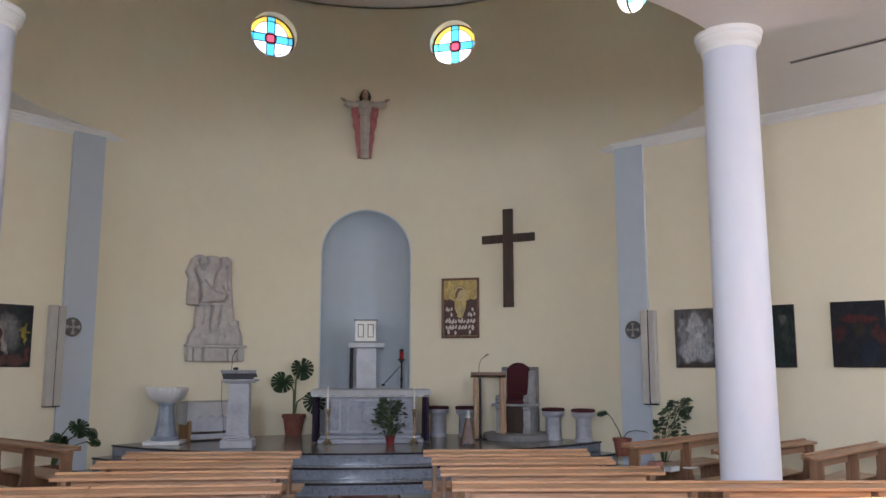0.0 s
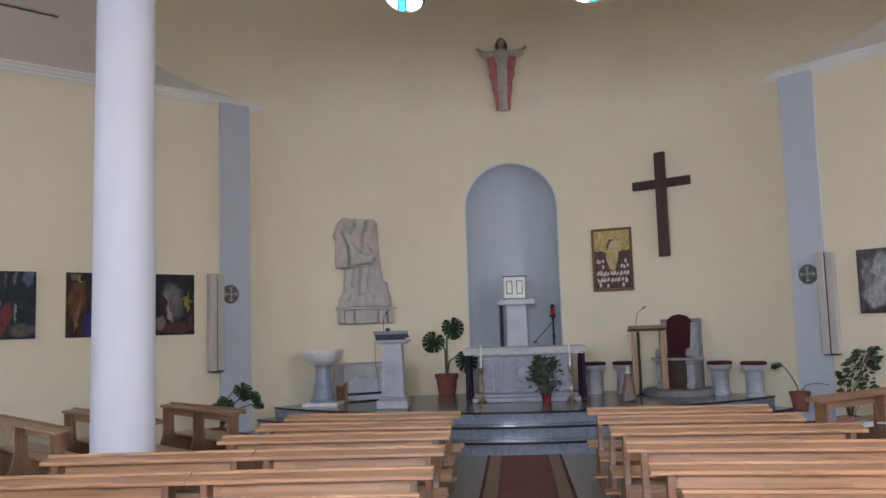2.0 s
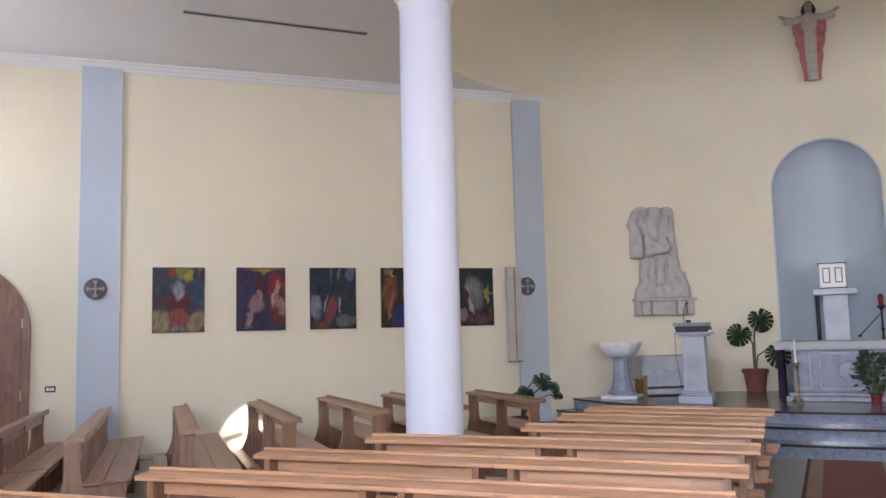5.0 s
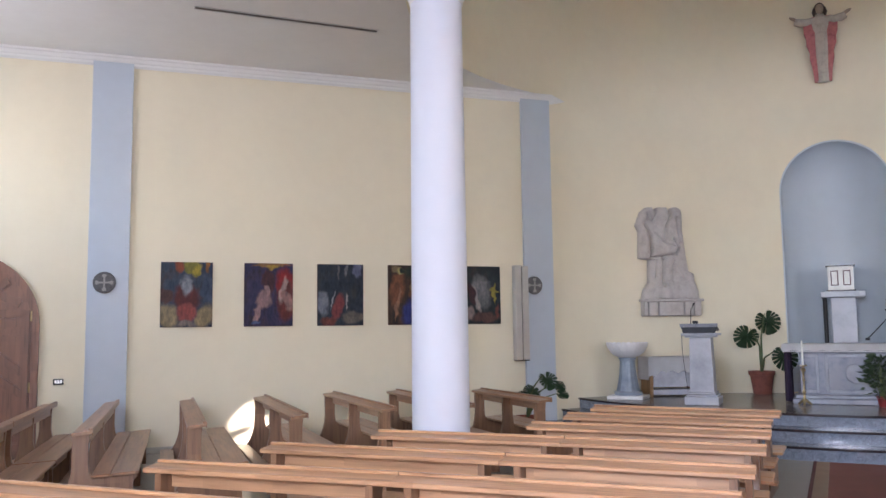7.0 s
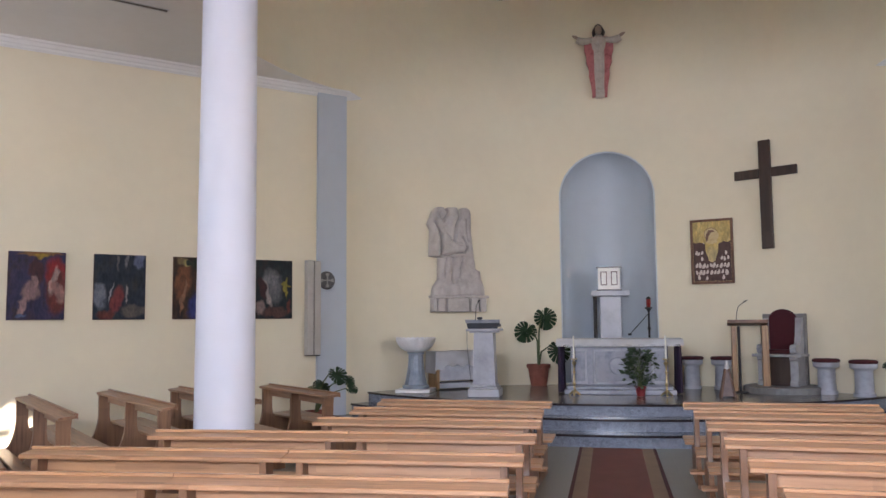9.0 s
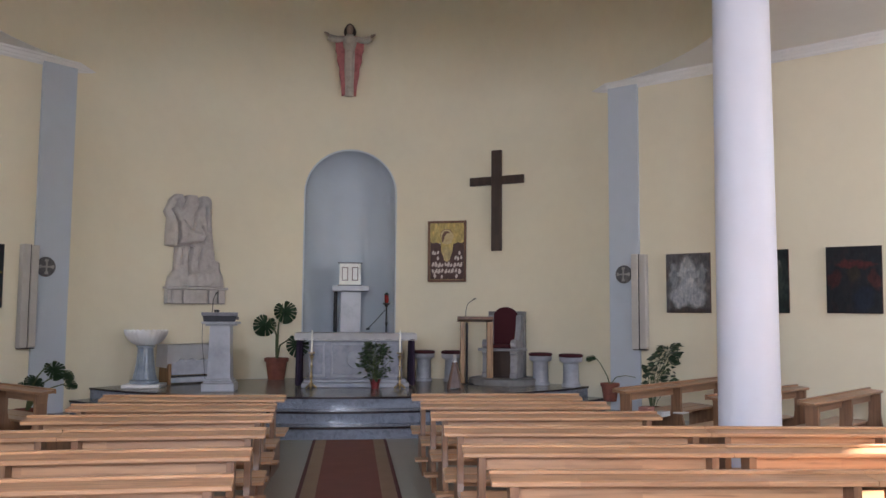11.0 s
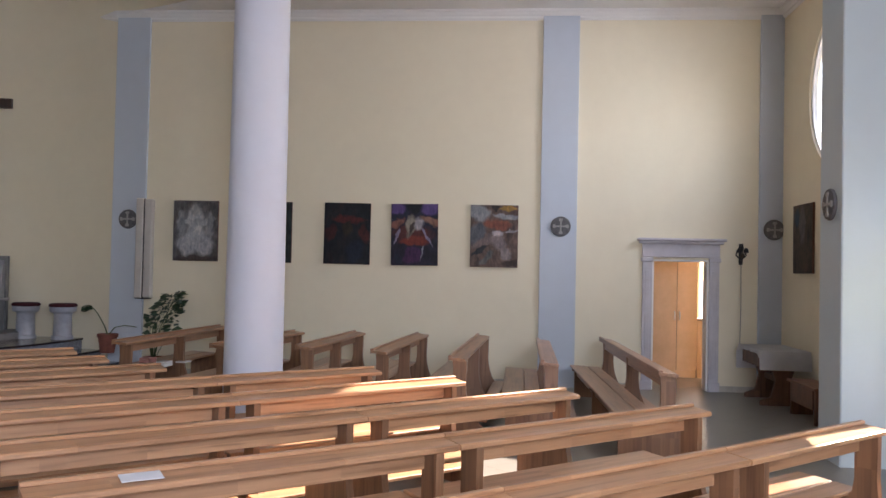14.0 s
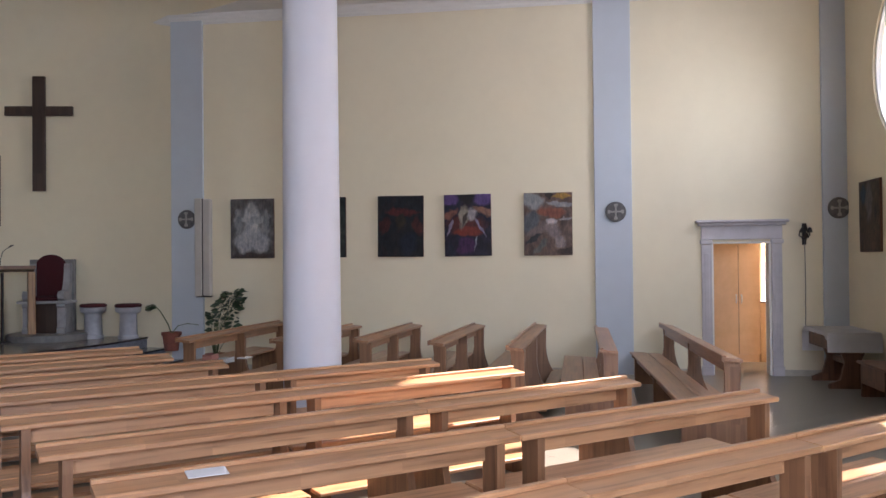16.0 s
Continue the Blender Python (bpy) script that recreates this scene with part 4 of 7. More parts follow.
K = (0.012, 0.012, 0.018)
ARTS = {
    "R1": (((0.12, 0.10, 0.10), (0.20, 0.19, 0.20), (0.10, 0.07, 0.065)), [(0, 0.0, 0.30, 0.40, 0, (0.27, 0.27, 0.29)), (0, 0.10, 0.13, 0.32, 0, (0.70, 0.71, 0.73)), (0, 0.14, 0.27, 0.06, 0, (0.60, 0.61, 0.63)), (0, -0.15, 0.22, 0.2, 0, (0.66, 0.67, 0.70)), (-0.24, 0.1, 0.06, 0.22, 0, (0.40, 0.41, 0.44)), (0.24, 0.1, 0.06, 0.22, 0, (0.40, 0.41, 0.44)), (-0.14, -0.24, 0.17, 0.15, 20, (0.62, 0.63, 0.66)), (0.14, -0.24, 0.16, 0.15, -25, (0.60, 0.61, 0.65)), (0, 0.33, 0.09, 0.08, 0, (0.54, 0.54, 0.55)), (0, -0.46, 0.4, 0.06, 0, (0.10, 0.075, 0.07))]),
    "R2": ((K, (0.03, 0.05, 0.045), (0.02, 0.02, 0.03)), [(0.2, 0.25, 0.07, 0.1, 0, (0.14, 0.15, 0.15)), (0.24, 0.0, 0.05, 0.25, 0, (0.05, 0.07, 0.06))]),
    "R3": ((K, (0.016, 0.02, 0.028), (0.03, 0.018, 0.022)), [(0.03, 0.22, 0.26, 0.06, 3, (0.11, 0.02, 0.022)), (-0.26, 0.02, 0.08, 0.14, 20, (0.07, 0.018, 0.02)), (0.12, -0.28, 0.14, 0.2, 20, (0.014, 0.022, 0.045)), (0.0, 0.08, 0.1, 0.12, 0, (0.04, 0.028, 0.02)), (0.28, 0.0, 0.07, 0.15, -10, (0.08, 0.02, 0.02))]),
    "R4": ((K, (0.03, 0.022, 0.05), (0.018, 0.03, 0.055)), [(-0.26, 0.42, 0.13, 0.11, 0, (0.16, 0.09, 0.30)), (0.26, 0.42, 0.15, 0.11, 0, (0.15, 0.09, 0.30)), (0, 0.44, 0.115, 0.13, 0, K), (-0.02, 0.02, 0.32, 0.14, 0, (0.13, 0.03, 0.03)), (0.0, -0.1, 0.24, 0.08, 0, (0.33, 0.055, 0.035)), (-0.27, 0.18, 0.14, 0.06, -25, (0.30, 0.12, 0.09)), (0.27, 0.21, 0.18, 0.065, 20, (0.42, 0.21, 0.15)), (-0.06, 0.13, 0.075, 0.17, 10, (0.42, 0.37, 0.30)), (-0.055, 0.1, 0.035, 0.12, 10, (0.10, 0.07, 0.06)), (0.06, 0.17, 0.085, 0.10, 0, (0.55, 0.50, 0.53)), (-0.28, -0.02, 0.02, 0.14, 20, (0.36, 0.30, 0.44)), (0.2, -0.02, 0.022, 0.17, -25, (0.33, 0.28, 0.42)), (0.12, -0.28, 0.018, 0.12, 10, (0.36, 0.38, 0.46)), (-0.03, -0.33, 0.15, 0.14, 0, (0.09, 0.03, 0.11))]),
    "R5": (((0.15, 0.09, 0.075), (0.22, 0.14, 0.115), (0.09, 0.06, 0.05)), [(-0.24, 0.37, 0.19, 0.13, 20, (0.40, 0.41, 0.43)), (0.22, 0.43, 0.16, 0.035, 0, (0.52, 0.29, 0.07)), (0.20, 0.31, 0.21, 0.05, 4, (0.42, 0.42, 0.44)), (0.02, 0.45, 0.07, 0.05, 0, (0.05, 0.035, 0.03)), (-0.27, 0.04, 0.12, 0.2, 25, (0.16, 0.165, 0.19)), (0.05, 0.18, 0.21, 0.085, 8, (0.38, 0.12, 0.075)), (-0.16, -0.08, 0.20, 0.07, -30, (0.27, 0.20, 0.19)), (0.07, -0.09, 0.11, 0.15, -15, (0.37, 0.28, 0.27)), (0.06, 0.04, 0.10, 0.05, 0, (0.64, 0.58, 0.60)), (0.28, 0.08, 0.1, 0.025, -10, (0.48, 0.42, 0.42)), (0.18, -0.27, 0.10, 0.09, -40, (0.42, 0.33, 0.32)), (-0.24, -0.24, 0.16, 0.035, -35, (0.05, 0.05, 0.055)), (-0.12, -0.35, 0.14, 0.05, -45, (0.17, 0.165, 0.16)), (0.27, -0.43, 0.16, 0.06, 0, (0.08, 0.05, 0.04))]),
    "L5": (((0.03, 0.045, 0.10), (0.06, 0.085, 0.13), (0.07, 0.04, 0.035)), [(-0.3, -0.02, 0.1, 0.11, 0, (0.12, 0.05, 0.045)), (0.3, 0.1, 0.1, 0.2, 0, (0.06, 0.09, 0.16)), (0.06, 0.42, 0.12, 0.12, 0, (0.33, 0.30, 0.06)), (0.15, 0.36, 0.06, 0.10, 25, (0.52, 0.42, 0.06)), (0.3, 0.44, 0.04, 0.10, -5, (0.30, 0.12, 0.03)), (-0.1, 0.42, 0.06, 0.12, 0, (0.30, 0.07, 0.03)), (0, -0.05, 0.2, 0.22, 0, (0.16, 0.03, 0.03)), (-0.27, -0.33, 0.15, 0.2, -20, (0.40, 0.30, 0.17)), (0.26, -0.34, 0.13, 0.2, 20, (0.38, 0.29, 0.16)), (0, -0.27, 0.15, 0.15, 0, (0.42, 0.09, 0.075)), (0.0, -0.44, 0.12, 0.05, 0, (0.28, 0.22, 0.2)), (0.0, 0.13, 0.09, 0.15, 0, (0.40, 0.41, 0.46))]),
    "L4": (((0.03, 0.035, 0.10), (0.06, 0.045, 0.12), (0.05, 0.03, 0.035)), [(0.05, 0.46, 0.28, 0.03, 0, (0.33, 0.16, 0.06)), (0.05, 0.43, 0.1, 0.035, 0, (0.55, 0.34, 0.06)), (0.0, 0.2, 0.1, 0.22, 0, (0.09, 0.03, 0.04)), (0.25, 0.2, 0.14, 0.22, 0, (0.42, 0.03, 0.035)), (0.27, -0.1, 0.15, 0.32, 0, (0.22, 0.045, 0.04)), (0.22, 0.08, 0.045, 0.22, 12, (0.60, 0.40, 0.36)), (0.28, -0.08, 0.07, 0.16, -20, (0.42, 0.22, 0.20)), (-0.08, -0.08, 0.12, 0.15, 15, (0.42, 0.25, 0.25)), (-0.18, -0.3, 0.05, 0.15, 15, (0.46, 0.28, 0.28)), (-0.02, 0.06, 0.10, 0.04, 60, (0.46, 0.28, 0.27)), (-0.2, -0.42, 0.08, 0.03, -10, (0.10, 0.14, 0.3))]),
    "L3": (((0.02, 0.028, 0.05), (0.035, 0.05, 0.075), (0.05, 0.055, 0.06)), [(0.28, 0.40, 0.08, 0.12, 0, (0.16, 0.20, 0.34)), (0.1, 0.40, 0.025, 0.12, 5, (0.22, 0.23, 0.26)), (-0.03, 0.38, 0.02, 0.12, 0, (0.16, 0.16, 0.18)), (-0.29, -0.15, 0.09, 0.2, 0, (0.26, 0.29, 0.36)), (-0.05, -0.2, 0.09, 0.22, 18, (0.32, 0.07, 0.07)), (-0.20, -0.42, 0.14, 0.07, 0, (0.22, 0.06, 0.05)), (0.2, -0.36, 0.2, 0.1, 0, (0.17, 0.15, 0.14)), (0.10, -0.12, 0.015, 0.14, 5, (0.5, 0.45, 0.46)), (-0.14, -0.1, 0.012, 0.15, 15, (0.42, 0.44, 0.5))]),
    "L2": (((0.10, 0.05, 0.03), (0.07, 0.04, 0.028), K), [(-0.22, 0.1, 0.12, 0.28, 10, (0.26, 0.10, 0.05)), (-0.2, 0.42, 0.12, 0.06, 20, (0.30, 0.22, 0.12)), (0.12, 0.38, 0.24, 0.12, 0, (0.02, 0.035, 0.025)), (-0.16, 0.38, 0.055, 0.065, 0, (0.55, 0.48, 0.20)), (-0.13, 0.39, 0.045, 0.055, 0, (0.02, 0.035, 0.025)), (0.08, 0.12, 0.10, 0.13, 0, (0.42, 0.30, 0.14)), (0.05, 0.02, 0.08, 0.07, 0, (0.18, 0.08, 0.04)), (0.08, -0.3, 0.22, 0.26, 10, (0.04, 0.055, 0.28)), (-0.22, -0.15, 0.03, 0.26, 10, (0.42, 0.20, 0.12))]),
    "L1": ((K, (0.018, 0.03, 0.035), (0.05, 0.03, 0.03)), [(0.02, 0.05, 0.17, 0.30, -8, (0.20, 0.20, 0.21)), (0.0, 0.16, 0.12, 0.10, 0, (0.30, 0.29, 0.30)), (-0.07, -0.08, 0.04, 0.26, -14, (0.52, 0.44, 0.42)), (-0.16, 0.02, 0.07, 0.2, -10, (0.07, 0.025, 0.03)), (-0.2, -0.3, 0.1, 0.1, 20, (0.34, 0.24, 0.22)), (0.26, 0.02, 0.025, 0.16, 0, (0.42, 0.34, 0.06)), (0.26, 0.08, 0.1, 0.03, 20, (0.42, 0.34, 0.06)), (0.1, -0.38, 0.26, 0.09, 0, (0.13, 0.06, 0.05)), (0.3, -0.28, 0.03, 0.13, 0, (0.2, 0.05, 0.04))]),
    "B": (((0.07, 0.05, 0.045), (0.14, 0.10, 0.08), (0.05, 0.045, 0.05)), [(0, 0.2, 0.12, 0.28, 0, (0.20, 0.19, 0.18)), (0.1, -0.25, 0.2, 0.2, 0, (0.15, 0.11, 0.08)), (-0.2, 0.3, 0.1, 0.14, 0, (0.05, 0.08, 0.13))]),
}
WORDS = {"R1": "painting in pale greys of a white robe shape", "R2": "dark green and black abstract painting", "R3": "nearly black painting with dull red marks", "R4": "painting with violet, red and white swirls", "R5": "painting with grey, rust and white swirling folds",
         "L5": "painting with a pale oval, yellow and red on blue", "L4": "painting with pink and dark red shapes on blue", "L3": "dark blue painting with a red patch", "L2": "brown and blue painting with a small moon", "L1": "dark painting with a grey hooded shape and yellow mark", "B": "brown painting beside the corner pilaster"}


def canvas(key, m, w=0.75, h=0.98, tilt=0.0):
    t = thing("painting", m @ Matrix.Translation((0, -0.004, 0)) @ Matrix.Rotation(radians(tilt), 4, "Y"), "unframed " + WORDS[key], "painting", "paintings of the side walls")
    bm = bmesh.new()
    box(bm, -w / 2, w / 2, -0.028, 0.0, -h / 2, h / 2, 0.004)
    part("stretcher", bm, BROWN_WOOD, t)
    bm = bmesh.new()
    n = 10
    grid = [[bm.verts.new((-w / 2 + 0.004 + (w - 0.008) * i / n, -0.037 - 0.004 * math.sin(3 * i / n + 2 * j / n), -h / 2 + 0.004 + (h - 0.008) * j / n)) for i in range(n + 1)] for j in range(n + 1)]
    for j in range(n):
        for i in range(n):
            bm.faces.new((grid[j][i], grid[j][i + 1], grid[j + 1][i + 1], grid[j + 1][i]))
    bmesh.ops.solidify(bm, geom=bm.faces[:], thickness=0.002)
    part("canvas", bm, painted("painting_" + key, *ARTS[key]), t)


ART_U = [(5.32, 15.87, 5.85, 15.34), (6.17, 15.0, 6.7, 14.47), (7.08, 14.1, 7.61, 13.58), (7.84, 13.34, 8.38, 12.8), (8.73, 12.45, 9.27, 11.9)]
for i, (xa, ya, xb, yb) in enumerate(ART_U):
    u = (along(1, xa, ya) + along(1, xb, yb)) / 2
    canvas("R%d" % (i + 1), on_side(1, u, 2.33), tilt=(0, 0, 0.4, -0.6, 0)[i])
ART_UL = [(5.32, 15.87, 5.8, 15.36), (6.2, 15.0, 6.7, 14.49), (7.0, 14.18, 7.53, 13.65), (7.81, 13.37, 8.32, 12.85), (8.66, 12.51, 9.19, 11.98)]
for i, (xa, ya, xb, yb) in enumerate(ART_UL):
    u = (along(1, xa, ya) + along(1, xb, yb)) / 2
    canvas("L%d" % (i + 1), on_side(-1, u, 2.33))
canvas("B", back_face(1, BAY * S, 13.94, 2.33))

# ceiling slots over the side bays
for sd in (1, -1):
    a, b = Vector((sd * 7.3, 10.57, 0)), Vector((sd * 5.66, 12.38, 0))
    if sd > 0:
        a, b = Vector((7.45, 10.45, 0)), Vector((5.72, 12.36, 0))
    ax = (b - a).normalized()
    m = Matrix(((ax.x, -ax.y, 0, (a.x + b.x) / 2), (ax.y, ax.x, 0, (a.y + b.y) / 2), (0, 0, 1, HIGH), (0, 0, 0, 1)))
    t = thing("ceiling_slot", m, "long dark air slot with a thin frame in the ceiling", "ceiling vent", "ceiling slots")
    h = (b - a).length / 2
    bm = bmesh.new()
    box(bm, -h, h, -0.035, 0.035, -0.006, 0.0, 0.002)
    part("slot", bm, material("slot_shadow_grey", (0.11, 0.10, 0.10), 0.8), t)
    for y in (-0.042, 0.042):
        bm = bmesh.new()
        box(bm, -h - 0.01, h + 0.01, y - 0.006, y + 0.006, -0.012, 0.0, 0.002)
        part("edge_strip", bm, STEEL, t)


# wooden cross
t = thing("wooden_cross", on_round(32.9, 3.03, 0.05), "large plain dark wooden cross on the curved wall", "cross")
bm = bmesh.new()
box(bm, -0.105, 0.105, -0.06, 0.0, 0, 1.98, 0.006)
part("upright", bm, DARK_WOOD, t)
bm = bmesh.new()
box(bm, -0.57, -0.108, -0.058, -0.002, 1.30, 1.465, 0.006)
part("arm", bm, DARK_WOOD, t)
bm = bmesh.new()
box(bm, 0.108, 0.57, -0.058, -0.002, 1.30, 1.465, 0.006)
part("arm", bm, DARK_WOOD, t)

# framed icon: gold ground, a pale rounded shape and rows of small pale marks
t = thing("framed_icon", on_round(21.5, 2.435, 0.03), "gilt framed panel with rows of small pale shapes", "icon")
bm = bmesh.new()
W2, H2 = 0.395, 1.22
for x0, x1, z0, z1 in ((-W2, -W2 + 0.045, 0, H2), (W2 - 0.045, W2, 0, H2), (-W2 + 0.045, W2 - 0.045, 0, 0.045), (-W2 + 0.045, W2 - 0.045, H2 - 0.045, H2)):
    box(bm, x0, x1, -0.05, 0.0, z0, z1, 0.008)
part("frame", bm, BROWN_WOOD, t)
bm = bmesh.new()
box(bm, -W2 + 0.045, W2 - 0.045, -0.025, -0.002, 0.045, H2 - 0.045, 0.002)
part("panel", bm, painted("icon_ground", ((0.50, 0.37, 0.13), (0.44, 0.32, 0.11), (0.53, 0.42, 0.17)), [(0.0, 0.5, 0.1, 0.2, 0, (0.46, 0.36, 0.17))]), t)
# two dark flanks that meet below a gold middle
for s in (-1, 1):
    bm = bmesh.new()
    prism(bm, [(0.0, 0.05), (s * 0.345, 0.05), (s * 0.345, 0.80), (s * 0.29, 0.77), (s * 0.22, 0.79), (s * 0.125, 0.75), (s * 0.115, 0.60), (s * 0.075, 0.50), (s * 0.06, 0.43), (0.0, 0.40)], -0.0275, -0.024)
    part("dark_flank", bm, stone("icon_umber", (0.085, 0.04, 0.035), (0.045, 0.02, 0.02), 0.6, 14), t)
bm = bmesh.new()
prism(bm, [(0.13 * math.cos(a) - 0.01, 0.93 + 0.13 * math.sin(a)) for a in [2 * math.pi * i / 24 for i in range(24)]], -0.028, -0.024)
part("rounded_shape", bm, stone("icon_shape_brown", (0.24, 0.14, 0.08), (0.14, 0.08, 0.05), 0.6, 12), t)
for cx, cz, rx, rz in ((-0.012, 0.932, 0.116, 0.116), (0.075, 0.905, 0.062, 0.085), (0.0, 0.80, 0.11, 0.05)):
    bm = bmesh.new()
    prism(bm, [(cx + rx * math.cos(a), cz + rz * math.sin(a)) for a in [2 * math.pi * i / 20 for i in range(20)]], -0.031 - 0.001 * (cx > 0.01), -0.0279)
    part("pale_shape", bm, stone("icon_pale_cream", (0.56, 0.44, 0.24), (0.46, 0.32, 0.15), 0.6, 16), t)
bm = bmesh.new()
prism(bm, [(-0.105, 0.80), (-0.10, 0.93), (-0.05, 1.01), (0.03, 1.01), (0.07, 0.97), (0.0, 0.97), (-0.05, 0.90), (-0.075, 0.80)], -0.0335, -0.0305)
part("brown_stroke", bm, stone("icon_shape_brown_dark", (0.17, 0.09, 0.06), (0.11, 0.06, 0.04), 0.6, 12), t)
random.seed(4)
MARK = None
# packed rows of pale strokes: four short rows on each flank, two full rows and a sparse one below
for z0, step, gap, size in ((0.755, 0.052, 0.13, 0.8), (0.665, 0.052, 0.12, 0.85), (0.575, 0.056, 0.10, 0.9), (0.475, 0.058, 0.07, 0.95), (0.345, 0.064, 0.0, 1.2), (0.215, 0.068, 0.0, 1.3), (0.115, 0.15, 0.0, 1.1)):
    for c in range(int(0.66 / step)):
        x = -0.32 + step * (c + 0.5) + random.uniform(-0.009, 0.009)
        z = z0 + random.uniform(-0.014, 0.014)
        if abs(x) < gap or abs(x) > 0.325:
            continue
        if MARK is None:
            bm = bmesh.new()
            prism(bm, [(0.0, 0.042), (-0.012, 0.036), (-0.014, 0.020), (-0.021, 0.008), (-0.023, -0.03), (-0.006, -0.040), (0.016, -0.026), (0.024, 0.0), (0.013, 0.018), (0.012, 0.034)], -0.0305, -0.0272)
            ob = part("pale_mark", bm, stone("icon_marks", (0.66, 0.58, 0.52), (0.42, 0.32, 0.28), 0.7, 30), t)
            MARK = ob.data
        else:
            ob = new("pale_mark", MARK)
            ob.parent = t
        ob.matrix_local = pose(x, 0, z, 0, random.uniform(-22, 22), 0) @ Matrix.Scale(size * random.uniform(0.8, 1.15), 4)


# carved relief on the curved wall, one plain stone piece
def relief():
    bm = bmesh.new()
    left = [(-0.56, 0.0), (-0.53, 0.16), (-0.43, 0.30), (-0.415, 0.72), (-0.60, 0.74), (-0.60, 0.95), (-0.58, 1.24), (-0.645, 1.36), (-0.54, 1.60), (-0.44, 1.68)]
    right = [(0.53, 0.0), (0.51, 0.18), (0.45, 0.32), (0.435, 0.46), (0.34, 0.50), (0.28, 0.95), (0.25, 1.25), (0.25, 1.57), (0.23, 1.64), (0.16, 1.68)]

    def side(pts, z):
        for (xa, za), (xb, zb) in zip(pts, pts[1:]):
            if za <= z <= zb:
                return xa + (xb - xa) * (z - za) / max(1e-6, zb - za)
        return pts[-1][0]
    # chiselled lines between the masses: points (x, z), then width and depth
    lines = [([(-0.51, 1.39), (-0.38, 1.17), (-0.385, 0.92), (-0.415, 0.72)], 0.022, 0.10), ([(-0.30, 1.70), (-0.25, 1.60), (-0.33, 1.42)], 0.02, 0.09), ([(-0.40, 1.56), (-0.36, 1.46)], 0.04, 0.11),
             ([(-0.01, 1.70), (0.0, 1.52), (-0.07, 1.38), (-0.13, 1.06)], 0.026, 0.08), ([(-0.38, 0.76), (-0.14, 0.79), (0.09, 0.82), (0.14, 0.94), (0.05, 1.10)], 0.02, 0.09),
             ([(-0.145, 0.77), (-0.17, 0.50), (-0.165, 0.26)], 0.028, 0.09), ([(0.12, 1.48), (0.16, 1.05)], 0.022, 0.06), ([(-0.30, 0.70), (-0.31, 0.40)], 0.02, 0.05), ([(0.04, 0.72), (0.02, 0.35)], 0.022, 0.05), ([(-0.30, 1.20), (-0.10, 1.00), (0.05, 0.96)], 0.018, 0.05)]

    def away(x, z, pts):
        best = 9.0
        for (xa, za), (xb, zb) in zip(pts, pts[1:]):
            q = max(0.0, min(1.0, ((x - xa) * (xb - xa) + (z - za) * (zb - za)) / ((xb - xa) ** 2 + (zb - za) ** 2)))
            best = min(best, math.hypot(x - xa - q * (xb - xa), z - za - q * (zb - za)))
        return best
    nu, nv = 72, 110
    rows = []
    for j in range(nv + 1):
        z = 1.68 * j / nv
        a, b = side(left, z), side(right, z)
        row = []
        for i in range(nu + 1):
            q = i / nu
            x = a + (b - a) * q
            e = min(1.0, min(q, 1 - q) * 9, (1 - j / nv) * 9 + 0.15)
            d = 0.05 + 0.07 * math.sqrt(e) + 0.05 * noise.noise((x * 3.2, z * 2.3, 1.7)) * e + 0.035 * noise.noise((x * 8, z * 5, 4.0)) * e + 0.012 * noise.noise((x * 19, z * 12, 7.0)) * e
            # rounded masses above, an upright wing beside them, a bowed middle and a spreading foot
            for cx, cz, rx, rz, h in ((-0.14, 1.53, 0.12, 0.14, 0.06), (0.13, 1.50, 0.12, 0.17, 0.05), (-0.47, 1.50, 0.10, 0.13, 0.04), (-0.12, 1.0, 0.24, 0.22, 0.06), (-0.50, 1.05, 0.09, 0.34, 0.05), (0.0, 0.14, 0.5, 0.16, 0.06)):
                d += h * math.exp(-((x - cx) / rx) ** 4 - ((z - cz) / rz) ** 4) * e
            for pts, wide, deep in lines:
                d -= deep * math.exp(-(away(x, z, pts) / wide) ** 2)
            d += 0.008 * math.sin(34 * x + 6 * z) * e * math.exp(-((z - 0.5) / 0.25) ** 2)
            zz = z + max(0.0, z - 1.5) / 0.18 * (0.015 - 0.05 * math.exp(-((x + 0.28) / 0.03) ** 2) - 0.06 * math.exp(-(x / 0.03) ** 2))
            row.append(bm.verts.new((x, -max(0.02, d), zz)))
        rows.append(row)
    for p, q in zip(rows, rows[1:]):
        for i in range(nu):
            bm.faces.new((p[i], p[i + 1], q[i + 1], q[i]))
    r = bmesh.ops.extrude_face_region(bm, geom=bm.faces[:])
    for v in [g for g in r["geom"] if isinstance(g, bmesh.types.BMVert)]:
        v.co.y = 0.06
    t = thing("carved_relief", on_round(-33.0, 2.27, 0.09), "pale grey carved stone relief on a bracketed shelf", "relief")
    smooth(part("relief", bm, PALE_STONE, t), 60)
    bm = bmesh.new()
    box(bm, -0.60, 0.58, -0.15, 0.06, -0.055, -0.004, 0.012)
    part("shelf", bm, PALE_STONE, t)
    bm = bmesh.new()
    box(bm, -0.57, 0.55, -0.05, 0.06, -0.32, -0.057, 0.01)
    part("back_panel", bm, PALE_STONE, t)
    for x0, x1 in ((-0.57, -0.49), (-0.47, -0.31), (-0.27, 0.18), (0.22, 0.38), (0.41, 0.54)):
        bm = bmesh.new()
        box(bm, x0, x1, -0.115, -0.048, -0.315, -0.057, 0.012)
        part("bracket", bm, PALE_STONE, t)


relief()


